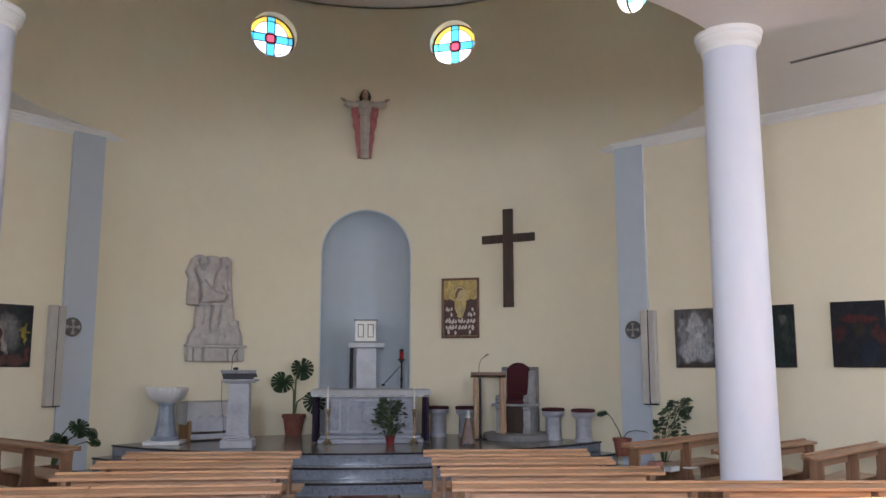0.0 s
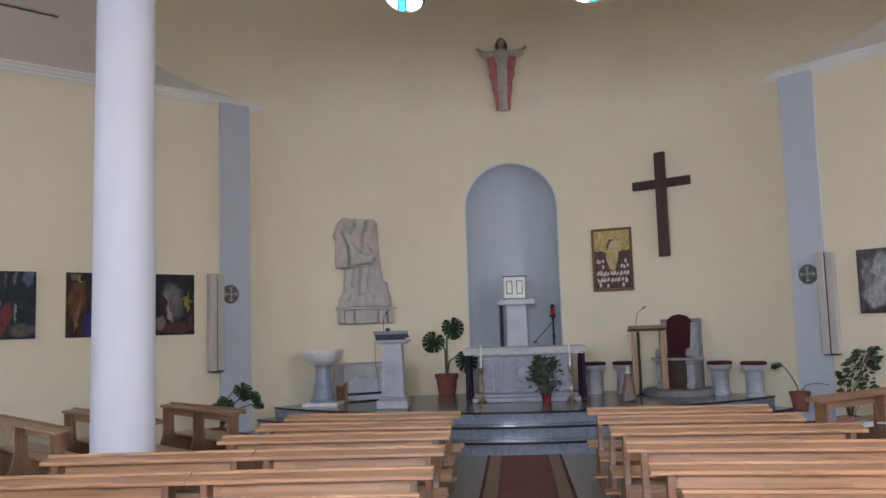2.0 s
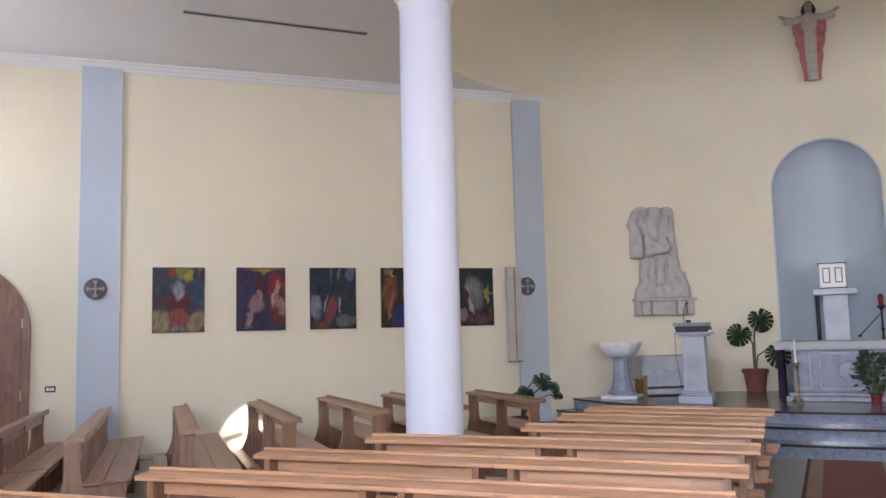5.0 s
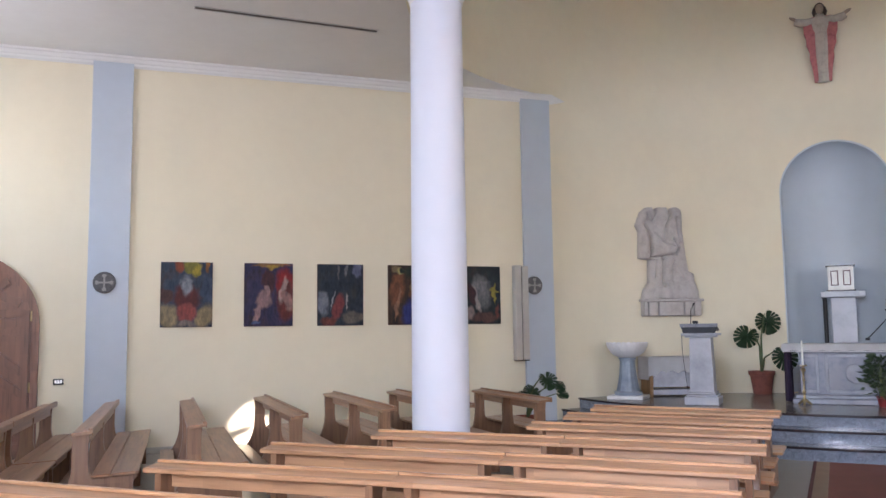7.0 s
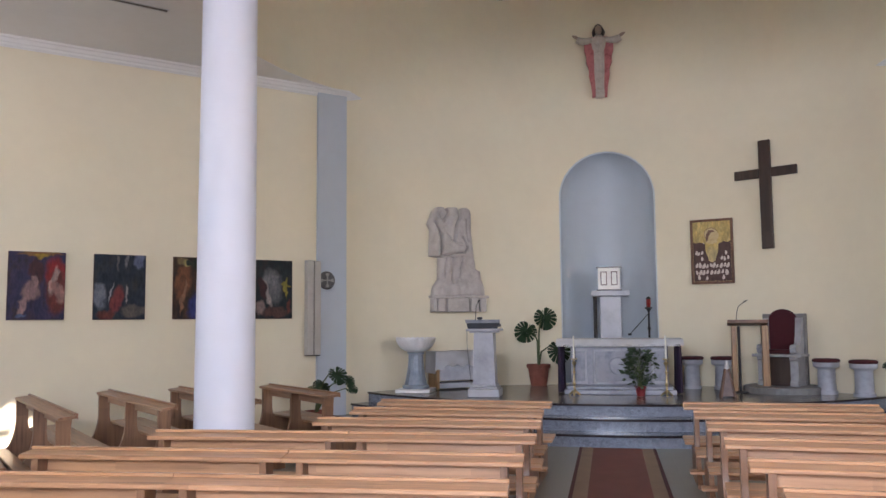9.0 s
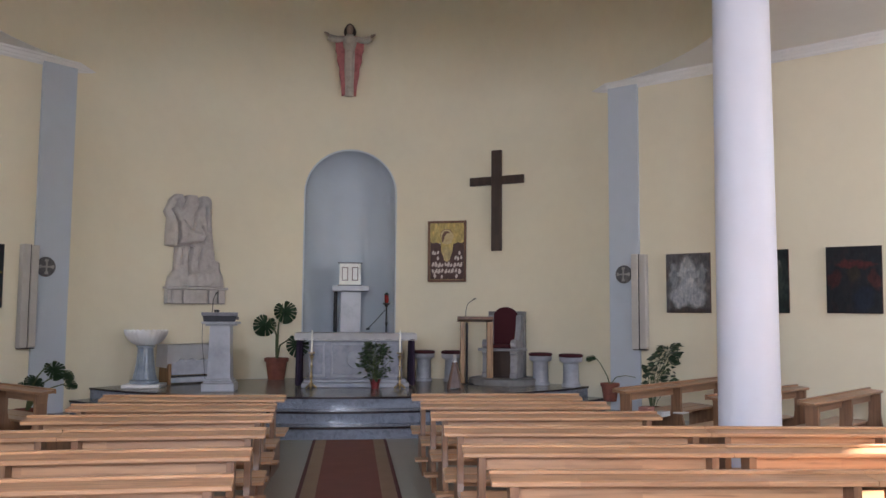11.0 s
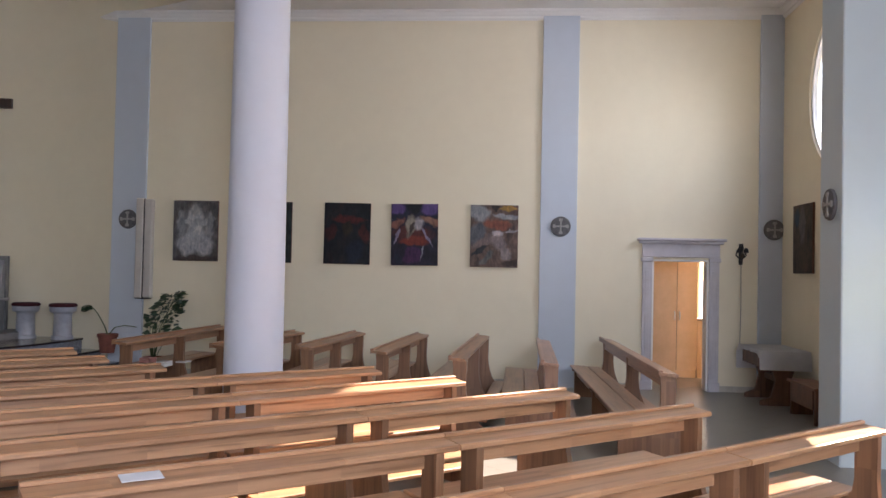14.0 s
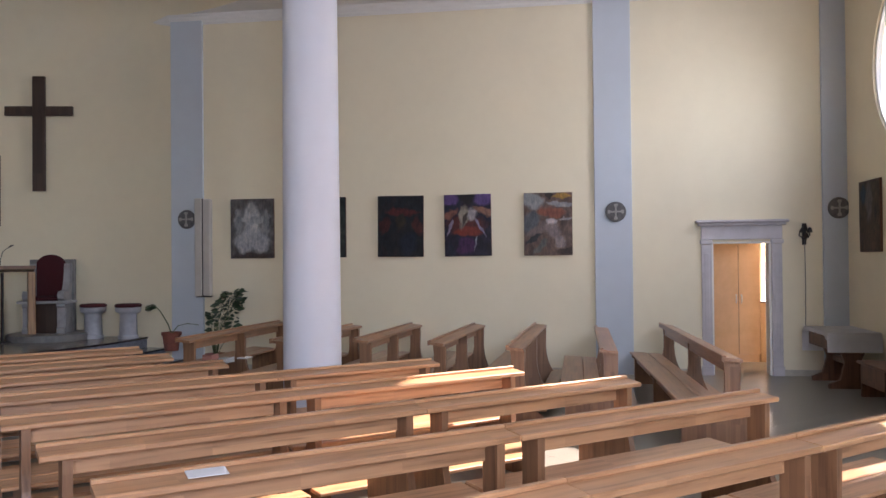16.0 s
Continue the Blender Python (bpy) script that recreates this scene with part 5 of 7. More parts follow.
def wall_figure():
    """The statue high on the wall: one plain mesh."""
    bm = bmesh.new()
    lathe(bm, [(0.09, 0.0), (0.105, 0.03), (0.10, 0.25), (0.115, 0.55), (0.12, 0.85), (0.115, 0.95), (0.15, 1.10), (0.15, 1.19), (0.10, 1.25), (0.05, 1.28), (0.045, 1.31)], 24, Matrix.Diagonal((1.0, 0.75, 1, 1)))
    for v in bm.verts:
        a = math.atan2(v.co.y, v.co.x)
        v.co.x += 0.010 * math.sin(9 * a) * (v.co.z < 1.0)
        v.co.y += 0.010 * math.sin(9 * a + 1) * (v.co.z < 1.0)
    for f in bm.faces:
        f.material_index = 0
    k = len(bm.faces)
    bm.faces.ensure_lookup_table()
    for s in (-1, 1):
        tube(bm, [(s * 0.10, 0, 1.19), (s * 0.25, -0.03, 1.16), (s * 0.36, -0.05, 1.17), (s * 0.43, -0.06, 1.20)], [0.06, 0.07, 0.075, 0.06], 10)
    k1 = len(bm.faces)
    for s in (-1, 1):
        tube(bm, [(s * 0.40, -0.05, 1.22), (s * 0.46, -0.06, 1.26), (s * 0.52, -0.07, 1.29)], [0.028, 0.034, 0.012], 8)
    bmesh.ops.create_uvsphere(bm, u_segments=16, v_segments=10, radius=0.085, matrix=Matrix.Translation((0, -0.02, 1.385)) @ Matrix.Diagonal((0.85, 0.9, 1.2, 1)))
    k2 = len(bm.faces)
    bmesh.ops.create_uvsphere(bm, u_segments=16, v_segments=10, radius=0.105, matrix=Matrix.Translation((0, 0.02, 1.40)) @ Matrix.Diagonal((0.9, 0.8, 1.18, 1)))
    for s in (-1, 1):
        tube(bm, [(s * 0.075, 0.01, 1.42), (s * 0.095, -0.02, 1.33), (s * 0.09, -0.02, 1.24)], [0.03, 0.035, 0.015], 8)
    k3 = len(bm.faces)
    for s in (-1, 1):
        prism(bm, [(s * 0.08, 1.25), (s * 0.19, 1.24), (s * 0.29, 1.10), (s * 0.285, 0.96), (s * 0.25, 0.86), (s * 0.255, 0.74), (s * 0.20, 0.58), (s * 0.205, 0.46), (s * 0.165, 0.25), (s * 0.145, 0.02), (s * 0.07, 0.02), (s * 0.10, 0.5), (s * 0.10, 0.95)], -0.035, 0.07)
    bm.faces.ensure_lookup_table()
    for i, f in enumerate(bm.faces):
        f.material_index = 0 if i < k1 else 1 if i < k2 else 2 if i < k3 else 3
    mats = [stone("statue_grey_robe", (0.47, 0.42, 0.37), (0.36, 0.31, 0.27), 0.7, 8), stone("statue_tan", (0.33, 0.24, 0.19), (0.24, 0.17, 0.13), 0.6, 8), stone("statue_dark_brown", (0.05, 0.032, 0.025), (0.03, 0.02, 0.016), 0.6, 8), stone("statue_red_mantle", (0.46, 0.15, 0.15), (0.26, 0.07, 0.075), 0.7, 14)]
    ob = part("wall_statue", bm, mats)
    ob.matrix_world = on_round(-0.8, 6.2, 0.12)
    smooth(ob, 55)
    tagged(ob, "painted statue in grey and red with spread arms", "statue")


wall_figure()


# ---------------------------------------------------------------- the altar platform
def drape(x0, x1, y0, y1, z_top, drops, n=60, corner=0.0):
    """A cloth over a table top, hanging by (left, right, front, back), with a wavy hem; corner: how much lower the front hangs towards its ends."""
    bm = bmesh.new()
    lf, rt, fr, bk = drops
    xs = [x0 - 0.012] + [x0 + (x1 - x0) * i / n for i in range(n + 1)] + [x1 + 0.012]
    ys = [y0 - 0.012] + [y0 + (y1 - y0) * j / 12 for j in range(13)] + [y1 + 0.012]
    grid = []
    for j, y in enumerate(ys):
        row = []
        for i, x in enumerate(xs):
            z = z_top + 0.002 * math.sin(7 * x) * math.sin(5 * y)
            dx = dy = 0
            if i == 0 and lf:
                z -= lf
            elif i == len(xs) - 1 and rt:
                z -= rt
            if j == 0 and fr:
                far = max(0.0, abs(2 * (x - x0) / (x1 - x0) - 1) - 0.55) / 0.45
                z = min(z, z_top - fr * (0.96 + 0.07 * math.sin(31 * x)) - corner * far)
                dy = -0.014 * math.sin(17 * x)
            elif j == len(ys) - 1 and bk:
                z = min(z, z_top - bk)
            row.append(bm.verts.new((x, y + dy, z)))
        grid.append(row)
    for p, q in zip(grid, grid[1:]):
        for i in range(len(xs) - 1):
            bm.faces.new((p[i], p[i + 1], q[i + 1], q[i]))
    bmesh.ops.solidify(bm, geom=bm.faces[:], thickness=0.004)
    return bm


D = DAIS
AX, AY = 0.14, 17.28
ALTAR_MARBLE = stone("altar_moulding_marble", (0.31, 0.32, 0.375), (0.21, 0.22, 0.27), 0.35, 3)
t = thing("altar", at(AX, AY, D), "white marble altar with panelled front and stepped base", "altar")
bm = bmesh.new()
box(bm, -0.92, 0.92, -0.40, 0.40, 0, 0.08, 0.01)
box(bm, -0.87, 0.87, -0.37, 0.37, 0.082, 0.14, 0.012)
part("plinth", bm, ALTAR_MARBLE, t)
bm = bmesh.new()
box(bm, -0.80, 0.80, -0.31, 0.31, 0.142, 0.80, 0.006)
part("body", bm, stone("altar_front_marble", (0.23, 0.24, 0.29), (0.14, 0.15, 0.20), 0.35, 5), t)
for x0, x1 in ((-0.80, -0.52), (-0.44, 0.44), (0.52, 0.80)):
    bm = bmesh.new()
    fr = 0.05
    for a, b, c, d in ((x0 + 0.01, x0 + fr, 0.17, 0.77), (x1 - fr, x1 - 0.01, 0.17, 0.77), (x0 + fr, x1 - fr, 0.17, 0.22), (x0 + fr, x1 - fr, 0.72, 0.77)):
        box(bm, a, b, -0.328, -0.308, c, d, 0.006)
    part("panel_moulding", bm, ALTAR_MARBLE, t)
bm = bmesh.new()
lathe(bm, [(0.0, 0), (0.15, 0), (0.16, 0.012), (0.14, 0.02), (0.0, 0.02)], 28, Matrix.Translation((0, -0.310, 0.47)) @ Matrix.Rotation(radians(90), 4, "X"))
part("roundel", bm, ALTAR_MARBLE, t)
bm = bmesh.new()
box(bm, -0.86, 0.86, -0.36, 0.36, 0.802, 0.84, 0.01)
box(bm, -1.02, 1.02, -0.44, 0.44, 0.842, 0.92, 0.01)
part("top", bm, MARBLE, t)
t = thing("altar_cloth", at(AX, AY, D + 0.924), "white altar cloth with a scalloped lace hem", "altar cloth")
part("cloth", drape(-1.04, 1.04, -0.46, 0.46, 0.004, (0.10, 0.10, 0.105, 0.1)), LINEN, t)
bm = bmesh.new()
for i in range(68):
    x = -1.02 + 2.04 * i / 67
    prism(bm, [(x - 0.015, -0.10), (x - 0.011, -0.112), (x, -0.119), (x + 0.011, -0.112), (x + 0.015, -0.10)], -0.494, -0.491)
part("lace_hem", bm, LINEN, t)
for s in (-1, 1):
    t = thing("purple_hanging", at(AX + s * 0.985, AY, D), "dark purple cloth hanging at the altar's end", "hanging", "purple altar hangings")
    bm = bmesh.new()
    n = 16
    rings = []
    for z, wide in ((0.03, 1.0), (0.3, 0.95), (0.62, 0.88), (0.84, 0.8)):
        rings.append([bm.verts.new((wide * (0.062 + 0.012 * math.sin(5 * a)) * math.cos(a), wide * (0.34 + 0.02 * math.sin(7 * a)) * math.sin(a), z)) for a in [2 * math.pi * k / n for k in range(n)]])
    for p, q in zip(rings, rings[1:]):
        for k in range(n):
            bm.faces.new((p[k], p[(k + 1) % n], q[(k + 1) % n], q[k]))
    bm.faces.new(rings[0])
    bm.faces.new(rings[-1])
    part("cloth", bm, PURPLE, t)


def candle_stand(x, y):
    t = thing("candle_stand", at(x, y, D), "turned brass candlestick with a tall white candle", "candlestick", "candlesticks before the altar")
    bm = bmesh.new()
    for k in range(3):
        a = 2 * math.pi * k / 3 + 0.5
        tube(bm, [(0.03 * math.cos(a), 0.03 * math.sin(a), 0.07), (0.08 * math.cos(a), 0.08 * math.sin(a), 0.035), (0.105 * math.cos(a), 0.105 * math.sin(a), 0.012)], [0.022, 0.018, 0.014], 8)
    part("foot", bm, BRASS, t)
    bm = bmesh.new()
    lathe(bm, [(r * 0.78, z) for r, z in ((0.05, 0.05), (0.055, 0.08), (0.025, 0.11), (0.02, 0.17), (0.04, 0.20), (0.022, 0.23), (0.018, 0.36), (0.034, 0.385), (0.018, 0.41), (0.02, 0.50), (0.045, 0.53), (0.05, 0.55), (0.02, 0.57), (0.02, 0.6))], 20)
    smooth(part("stem", bm, BRASS, t))
    bm = bmesh.new()
    lathe(bm, [(0.02, 0.585), (0.055, 0.60), (0.06, 0.615), (0.05, 0.612), (0.0, 0.605)], 20)
    smooth(part("drip_pan", bm, BRASS, t))
    bm = bmesh.new()
    lathe(bm, [(0.016, 0.60), (0.014, 0.98), (0.008, 0.99), (0.0, 0.985)], 14)
    smooth(part("candle", bm, WAX, t))


candle_stand(-0.60, 16.62)
candle_stand(0.88, 16.58)


def leaves_bush(n, spread, height, size, seed, low=0.0, wide=0.26):
    """Loose small leaves on thin twigs."""
    rnd = random.Random(seed)
    bm, twigs = bmesh.new(), bmesh.new()
    for k in range(n):
        a, r = rnd.uniform(0, 2 * math.pi), spread * math.sqrt(rnd.random()) * rnd.uniform(0.5, 1.15)
        z = low + height * rnd.random() ** 0.8
        r *= 0.55 + 0.75 * math.sin(math.pi * min(1, (z - low) / height * 0.8 + 0.15))
        p = Vector((r * math.cos(a), r * math.sin(a), z))
        d = Vector((math.cos(a) + rnd.uniform(-0.6, 0.6), math.sin(a) + rnd.uniform(-0.6, 0.6), rnd.uniform(-0.5, 0.6))).normalized()
        s = size * rnd.uniform(0.6, 1.25)
        w = d.orthogonal().normalized()
        w = (Matrix.Rotation(rnd.uniform(0, 6.28), 3, d) @ w) * s * wide
        up = d.cross(w).normalized() * s * 0.06
        vs = [bm.verts.new(v) for v in (p, p + d * s * 0.45 + w + up, p + d * s, p + d * s * 0.45 - w + up, p + d * s * 0.5 - up * 0.6)]
        for i, j in ((0, 1), (1, 2), (2, 3), (3, 0)):
            bm.faces.new((vs[i], vs[j], vs[4]))
        if k % 9 == 0:
            tube(twigs, [(0, 0, low * 0.3), (p.x * 0.35, p.y * 0.35, z * 0.6), tuple(p)], [0.007, 0.005, 0.003], 5)
    return bm, twigs


def pot(t, r, h, mat, z=0.0):
    bm = bmesh.new()
    lathe(bm, [(0.0, z), (r * 0.72, z), (r * 0.95, z + h * 0.82), (r * 1.06, z + h * 0.83), (r * 1.08, z + h), (r * 0.96, z + h), (r * 0.93, z + h * 0.9), (0.0, z + h * 0.88)], 28)
    smooth(part("pot", bm, mat, t))
    bm = bmesh.new()
    lathe(bm, [(0.0, z + h * 0.9), (r * 0.9, z + h * 0.885), (r * 0.93, z + h * 0.87)], 20)
    part("soil", bm, SOIL, t)


t = thing("potted_shrub", at(0.47, 16.68, D), "dense dark green plant in a red glazed pot", "plant")
pot(t, 0.088, 0.16, RED_POT)
b1, b2 = leaves_bush(215, 0.19, 0.62, 0.12, 11, 0.15, 0.25)
part("foliage", b1, LEAF, t)
part("branchwork", b2, STEM, t)


def monstera_leaf(size, seed):
    """A broad heart-shaped leaf with slits from the edge, hanging from its stalk at the origin, slightly cupped."""
    rnd = random.Random(seed)
    bm = bmesh.new()
    n = 180
    cuts = [rnd.uniform(-0.04, 0.04) + 0.50 + 0.36 * k for k in range(6)]
    centre = bm.verts.new((0, 0, -size * 0.38))
    rim, half = [], []
    for i in range(n):
        a = 2 * math.pi * i / n
        q = abs(math.atan2(math.sin(a), math.cos(a)))
        r = size * (0.47 + 0.09 * math.cos(q) - 0.30 * math.exp(-((q - math.pi) / 0.22) ** 2))
        deep = min([abs(q - c) for c in cuts] + [1])
        f = 0.50 if deep < 0.036 else 1.0
        x, z = r * f * math.sin(a) * 0.92, -size * 0.38 - r * f * math.cos(a)
        rim.append(bm.verts.new((x, size * 0.22 * (x / size) ** 2 * 2 + 0.03 * size * math.sin(5 * a), z)))
        half.append(bm.verts.new((x * 0.5, size * 0.03, (z + size * 0.38) * 0.5 - size * 0.38)))
    for i in range(n):
        j = (i + 1) % n
        bm.faces.new((half[i], half[j], rim[j], rim[i]))
        bm.faces.new((centre, half[j], half[i]))
    bmesh.ops.solidify(bm, geom=bm.faces[:], thickness=0.003)
    return bm


def monstera(t, stalks, base=(0, 0, 0.1)):
    for i, (tip, size, turn, lean) in enumerate(stalks):
        bm = bmesh.new()
        b = Vector(base)
        e = Vector(tip)
        c = Vector((b.x + (e.x - b.x) * 0.25 + 0.03 * math.sin(2.1 * i), b.y + (e.y - b.y) * 0.3, b.z + (e.z - b.z) * 0.62))
        tube(bm, [tuple(b), tuple(b.lerp(c, 0.5)), tuple(c), tuple(c.lerp(e, 0.5) + Vector((0, 0, 0.02))), tuple(e)], [0.022, 0.020, 0.015, 0.010, 0.007], 8)
        st = part("stalk", bm, STEM, t)
        m = Matrix.Translation(e) @ Matrix.Rotation(radians(lean), 4, "X") @ Matrix.Rotation(radians(turn), 4, "Y") @ Matrix.Translation((0, 0, size * 0.1))
        part("leaf", monstera_leaf(size, 5 * i + 3), LEAF_DARK, t, "", m)


t = thing("monstera", at(-1.37, 18.76, D), "monstera plant in a terracotta pot", "plant", "monstera plants")
pot(t, 0.215, 0.41, TERRACOTTA)
monstera(t, [((0.10, -0.05, 1.45), 0.50, -14, 20), ((-0.15, -0.12, 1.17), 0.50, 28, 24), ((0.42, -0.8, 0.84), 0.48, -8, 12)], (0, 0, 0.36))
t = thing("monstera", at(-4.72, 15.55, 0), "low monstera plant in a terracotta pot by the pilaster", "plant", "monstera plants")
pot(t, 0.19, 0.34, TERRACOTTA)
monstera(t, [((0.33, -0.05, 1.02), 0.36, -15, 25), ((0.16, -0.08, 0.80), 0.33, 35, 34), ((0.46, 0.1, 0.86), 0.22, -50, 20), ((0.48, 0.15, 0.70), 0.22, -70, 30), ((0.06, -0.15, 0.70), 0.22, 60, 30)], (0, 0, 0.3))

# tabernacle on its pedestal
t = thing("tabernacle_pedestal", at(0.03, 19.25, D), "tall white marble pedestal in the niche", "pedestal")
bm = bmesh.new()
box(bm, -0.20, 0.20, -0.18, 0.18, 0, 1.71, 0.008)
part("shaft", bm, MARBLE, t)
bm = bmesh.new()
box(bm, -0.36, 0.36, -0.30, 0.30, 1.712, 1.82, 0.012)
part("slab", bm, MARBLE, t)
t = thing("tabernacle", at(0.01, 19.2, D + 1.822), "small ivory tabernacle with two red-lined doors", "tabernacle")
bm = bmesh.new()
box(bm, -0.21, 0.21, -0.19, 0.19, 0.02, 0.44, 0.006)
part("body", bm, TAB_WHITE, t)
for z0, z1 in ((0.0, 0.02), (0.442, 0.465)):
    bm = bmesh.new()
    box(bm, -0.24, 0.24, -0.22, 0.22, z0, z1, 0.004)
    part("moulding", bm, NOSING, t)
for s in (-1, 1):
    bm = bmesh.new()
    box(bm, s * 0.10 - 0.092, s * 0.10 + 0.092, -0.203, -0.192, 0.05, 0.42, 0.003)
    dr = part("door", bm, TAB_WHITE, t)
    bm = bmesh.new()
    x = s * 0.10
    for a, b, c, d in ((x - 0.062, x - 0.044, 0.10, 0.37), (x + 0.044, x + 0.062, 0.10, 0.37), (x - 0.044, x + 0.044, 0.10, 0.118), (x - 0.044, x + 0.044, 0.352, 0.37)):
        box(bm, a, b, -0.209, -0.2035, c, d, 0.001)
    part("red_border", bm, stone("maroon_enamel", (0.09, 0.025, 0.024), (0.06, 0.016, 0.016), 0.4, 6), dr)
# round upright standing in for a dark slab at the pedestal's back
t = thing("pedestal_back_strip", at(-0.27, 19.1, D), "slim dark upright standing in for the pedestal's dark back slab", "pole")
bm = bmesh.new()
lathe(bm, [(0.11, 0), (0.11, 0.02), (0.036, 0.05), (0.036, 1.69), (0.05, 1.70), (0.05, 1.705), (0.0, 1.708)], 16)
part("pole", bm, IRON, t)
t = thing("sanctuary_lamp", at(0.74, 18.95, D), "red sanctuary lamp on a slender iron stand", "sanctuary lamp")
bm = bmesh.new()
lathe(bm, [(0.13, 0), (0.13, 0.02), (0.03, 0.06), (0.02, 0.1), (0.018, 0.55), (0.035, 0.58), (0.018, 0.62), (0.018, 1.05), (0.035, 1.08), (0.018, 1.12), (0.018, 1.40), (0.04, 1.44), (0.075, 1.47), (0.07, 1.49), (0.0, 1.48)], 20)
smooth(part("stand", bm, IRON, t))
bm = bmesh.new()
lathe(bm, [(0.03, 1.485), (0.042, 1.50), (0.042, 1.63), (0.036, 1.64), (0.036, 1.50), (0.0, 1.495)], 18)
smooth(part("glass", bm, RED_GLASS, t))
bm = bmesh.new()
lathe(bm, [(0.045, 1.64), (0.05, 1.655), (0.03, 1.68), (0.0, 1.70)], 16)
smooth(part("cap", bm, IRON, t))
bm = bmesh.new()
tube(bm, [(-0.02, 0, 1.35), (-0.2, -0.02, 1.15), (-0.36, -0.04, 0.98)], 0.008, 8)
box(bm, -0.40, -0.33, -0.06, -0.02, 0.95, 0.99, 0.006)
part("snuffer", bm, IRON, t)

# baptismal font
t = thing("baptismal_font", at(-3.42, 17.12, D), "marble font with a white fluted bowl and blue-grey stem", "font")
bm = bmesh.new()
box(bm, -0.31, 0.31, -0.29, 0.29, 0, 0.06, 0.01)
part("base_slab", bm, MARBLE_WHITE, t, "white base slab")
bm = bmesh.new()
lathe(bm, [(0.235, 0.062), (0.24, 0.115), (0.205, 0.13), (0.20, 0.16), (0.175, 0.27), (0.15, 0.42), (0.135, 0.57), (0.132, 0.66), (0.15, 0.675), (0.15, 0.705), (0.10, 0.705)], 72)
for v in bm.verts:
    if 0.15 < v.co.z < 0.665:
        k = 0.94 + 0.06 * abs(math.cos(6 * math.atan2(v.co.y, v.co.x)))
        v.co.x *= k
        v.co.y *= k
smooth(part("stem", bm, MARBLE_BLUE, t, "fluted blue-grey stem"), 35)
bm = bmesh.new()
lathe(bm, [(0.13, 0.705), (0.20, 0.73), (0.28, 0.785), (0.33, 0.855), (0.353, 0.91), (0.36, 0.95), (0.355, 0.97), (0.335, 0.97), (0.30, 0.91), (0.2, 0.80), (0.0, 0.77)], 96)
for v in bm.verts:
    a = math.atan2(v.co.y, v.co.x)
    lobe = abs(math.sin(a * 12))
    if v.co.z > 0.72 and math.hypot(v.co.x, v.co.y) > 0.2:
        v.co.x *= 0.955 + 0.045 * lobe
        v.co.y *= 0.955 + 0.045 * lobe
        if v.co.z > 0.94:
            v.co.z -= 0.022 * (1 - lobe)
smooth(part("bowl", bm, MARBLE_WHITE, t, "white scalloped bowl"), 50)

# stone lectern
t = thing("stone_lectern", at(-2.06, 16.42, D), "white marble lectern with a sloping metal book rest", "lectern")
bm = bmesh.new()
box(bm, -0.26, 0.26, -0.24, 0.24, 0, 0.13, 0.01)
box(bm, -0.235, 0.235, -0.215, 0.215, 0.132, 0.165, 0.012)
box(bm, -0.21, 0.21, -0.19, 0.19, 0.167, 0.20, 0.01)
part("base", bm, MARBLE, t)
bm = bmesh.new()
prism(bm, [(-0.185, 0.202), (-0.16, 1.05), (0.16, 1.05), (0.185, 0.202)], -0.155, 0.155)
part("shaft", bm, MARBLE, t)
bm = bmesh.new()
box(bm, -0.23, 0.23, -0.21, 0.21, 1.052, 1.08, 0.01)
box(bm, -0.28, 0.28, -0.25, 0.25, 1.082, 1.12, 0.01)
part("top_slab", bm, MARBLE, t)
bm = bmesh.new()
prism(bm, [(-0.245, 1.122), (-0.27, 1.215), (0.27, 1.215), (0.245, 1.122)], -0.235, -0.215)
part("front_panel", bm, stone("dark_panel_enamel", (0.022, 0.025, 0.036), (0.014, 0.015, 0.022), 0.6, 9), t, "dark underside of the book rest")
bm = bmesh.new()
m = Matrix.Translation((0, 0.0, 1.225)) @ Matrix.Rotation(radians(-12), 4, "X")
box(bm, -0.25, 0.25, -0.19, 0.22, -0.03, 0.004, 0.006, m)
part("rest_board", bm, stone("dark_blue_leatherette", (0.035, 0.04, 0.06), (0.022, 0.024, 0.036), 0.35, 9), t, "dark blue sloping board")
bm = bmesh.new()
prism(bm, [(-0.282, 1.217), (-0.287, 1.27), (0.287, 1.27), (0.282, 1.217)], -0.25, -0.205)
part("rest_ledge", bm, stone("grey_rest_edge", (0.20, 0.20, 0.235), (0.14, 0.14, 0.17), 0.4, 8), t, "grey edge of the book rest")


def microphone(t, x, y, z, h, lean):
    bm = bmesh.new()
    tube(bm, [(x, y, z), (x + 0.01, y, z + h * 0.45), (x + lean * 0.3, y - 0.02, z + h * 0.8), (x + lean, y - 0.04, z + h)], 0.006, 8)
    part("gooseneck", bm, PLASTIC, t)
    bm = bmesh.new()
    tube(bm, [(x + lean * 0.9, y - 0.038, z + h * 0.985), (x + lean * 1.15, y - 0.05, z + h * 1.05), (x + lean * 1.45, y - 0.06, z + h * 1.10)], [0.009, 0.013, 0.008], 10)
    part("microphone_head", bm, PLASTIC, t)


microphone(t, -0.13, -0.18, 1.2, 0.36, 0.06)
bm = bmesh.new()
box(bm, -0.09, -0.01, -0.245, -0.17, 1.271, 1.315, 0.012)
part("reading_lamp", bm, PLASTIC, t)
bm = bmesh.new()
tube(bm, [(-0.27, -0.2, 1.10), (-0.27, -0.19, 0.8), (-0.24, -0.17, 0.5), (-0.21, -0.17, 0.2)], 0.004, 6)
part("cable", bm, PLASTIC, t)

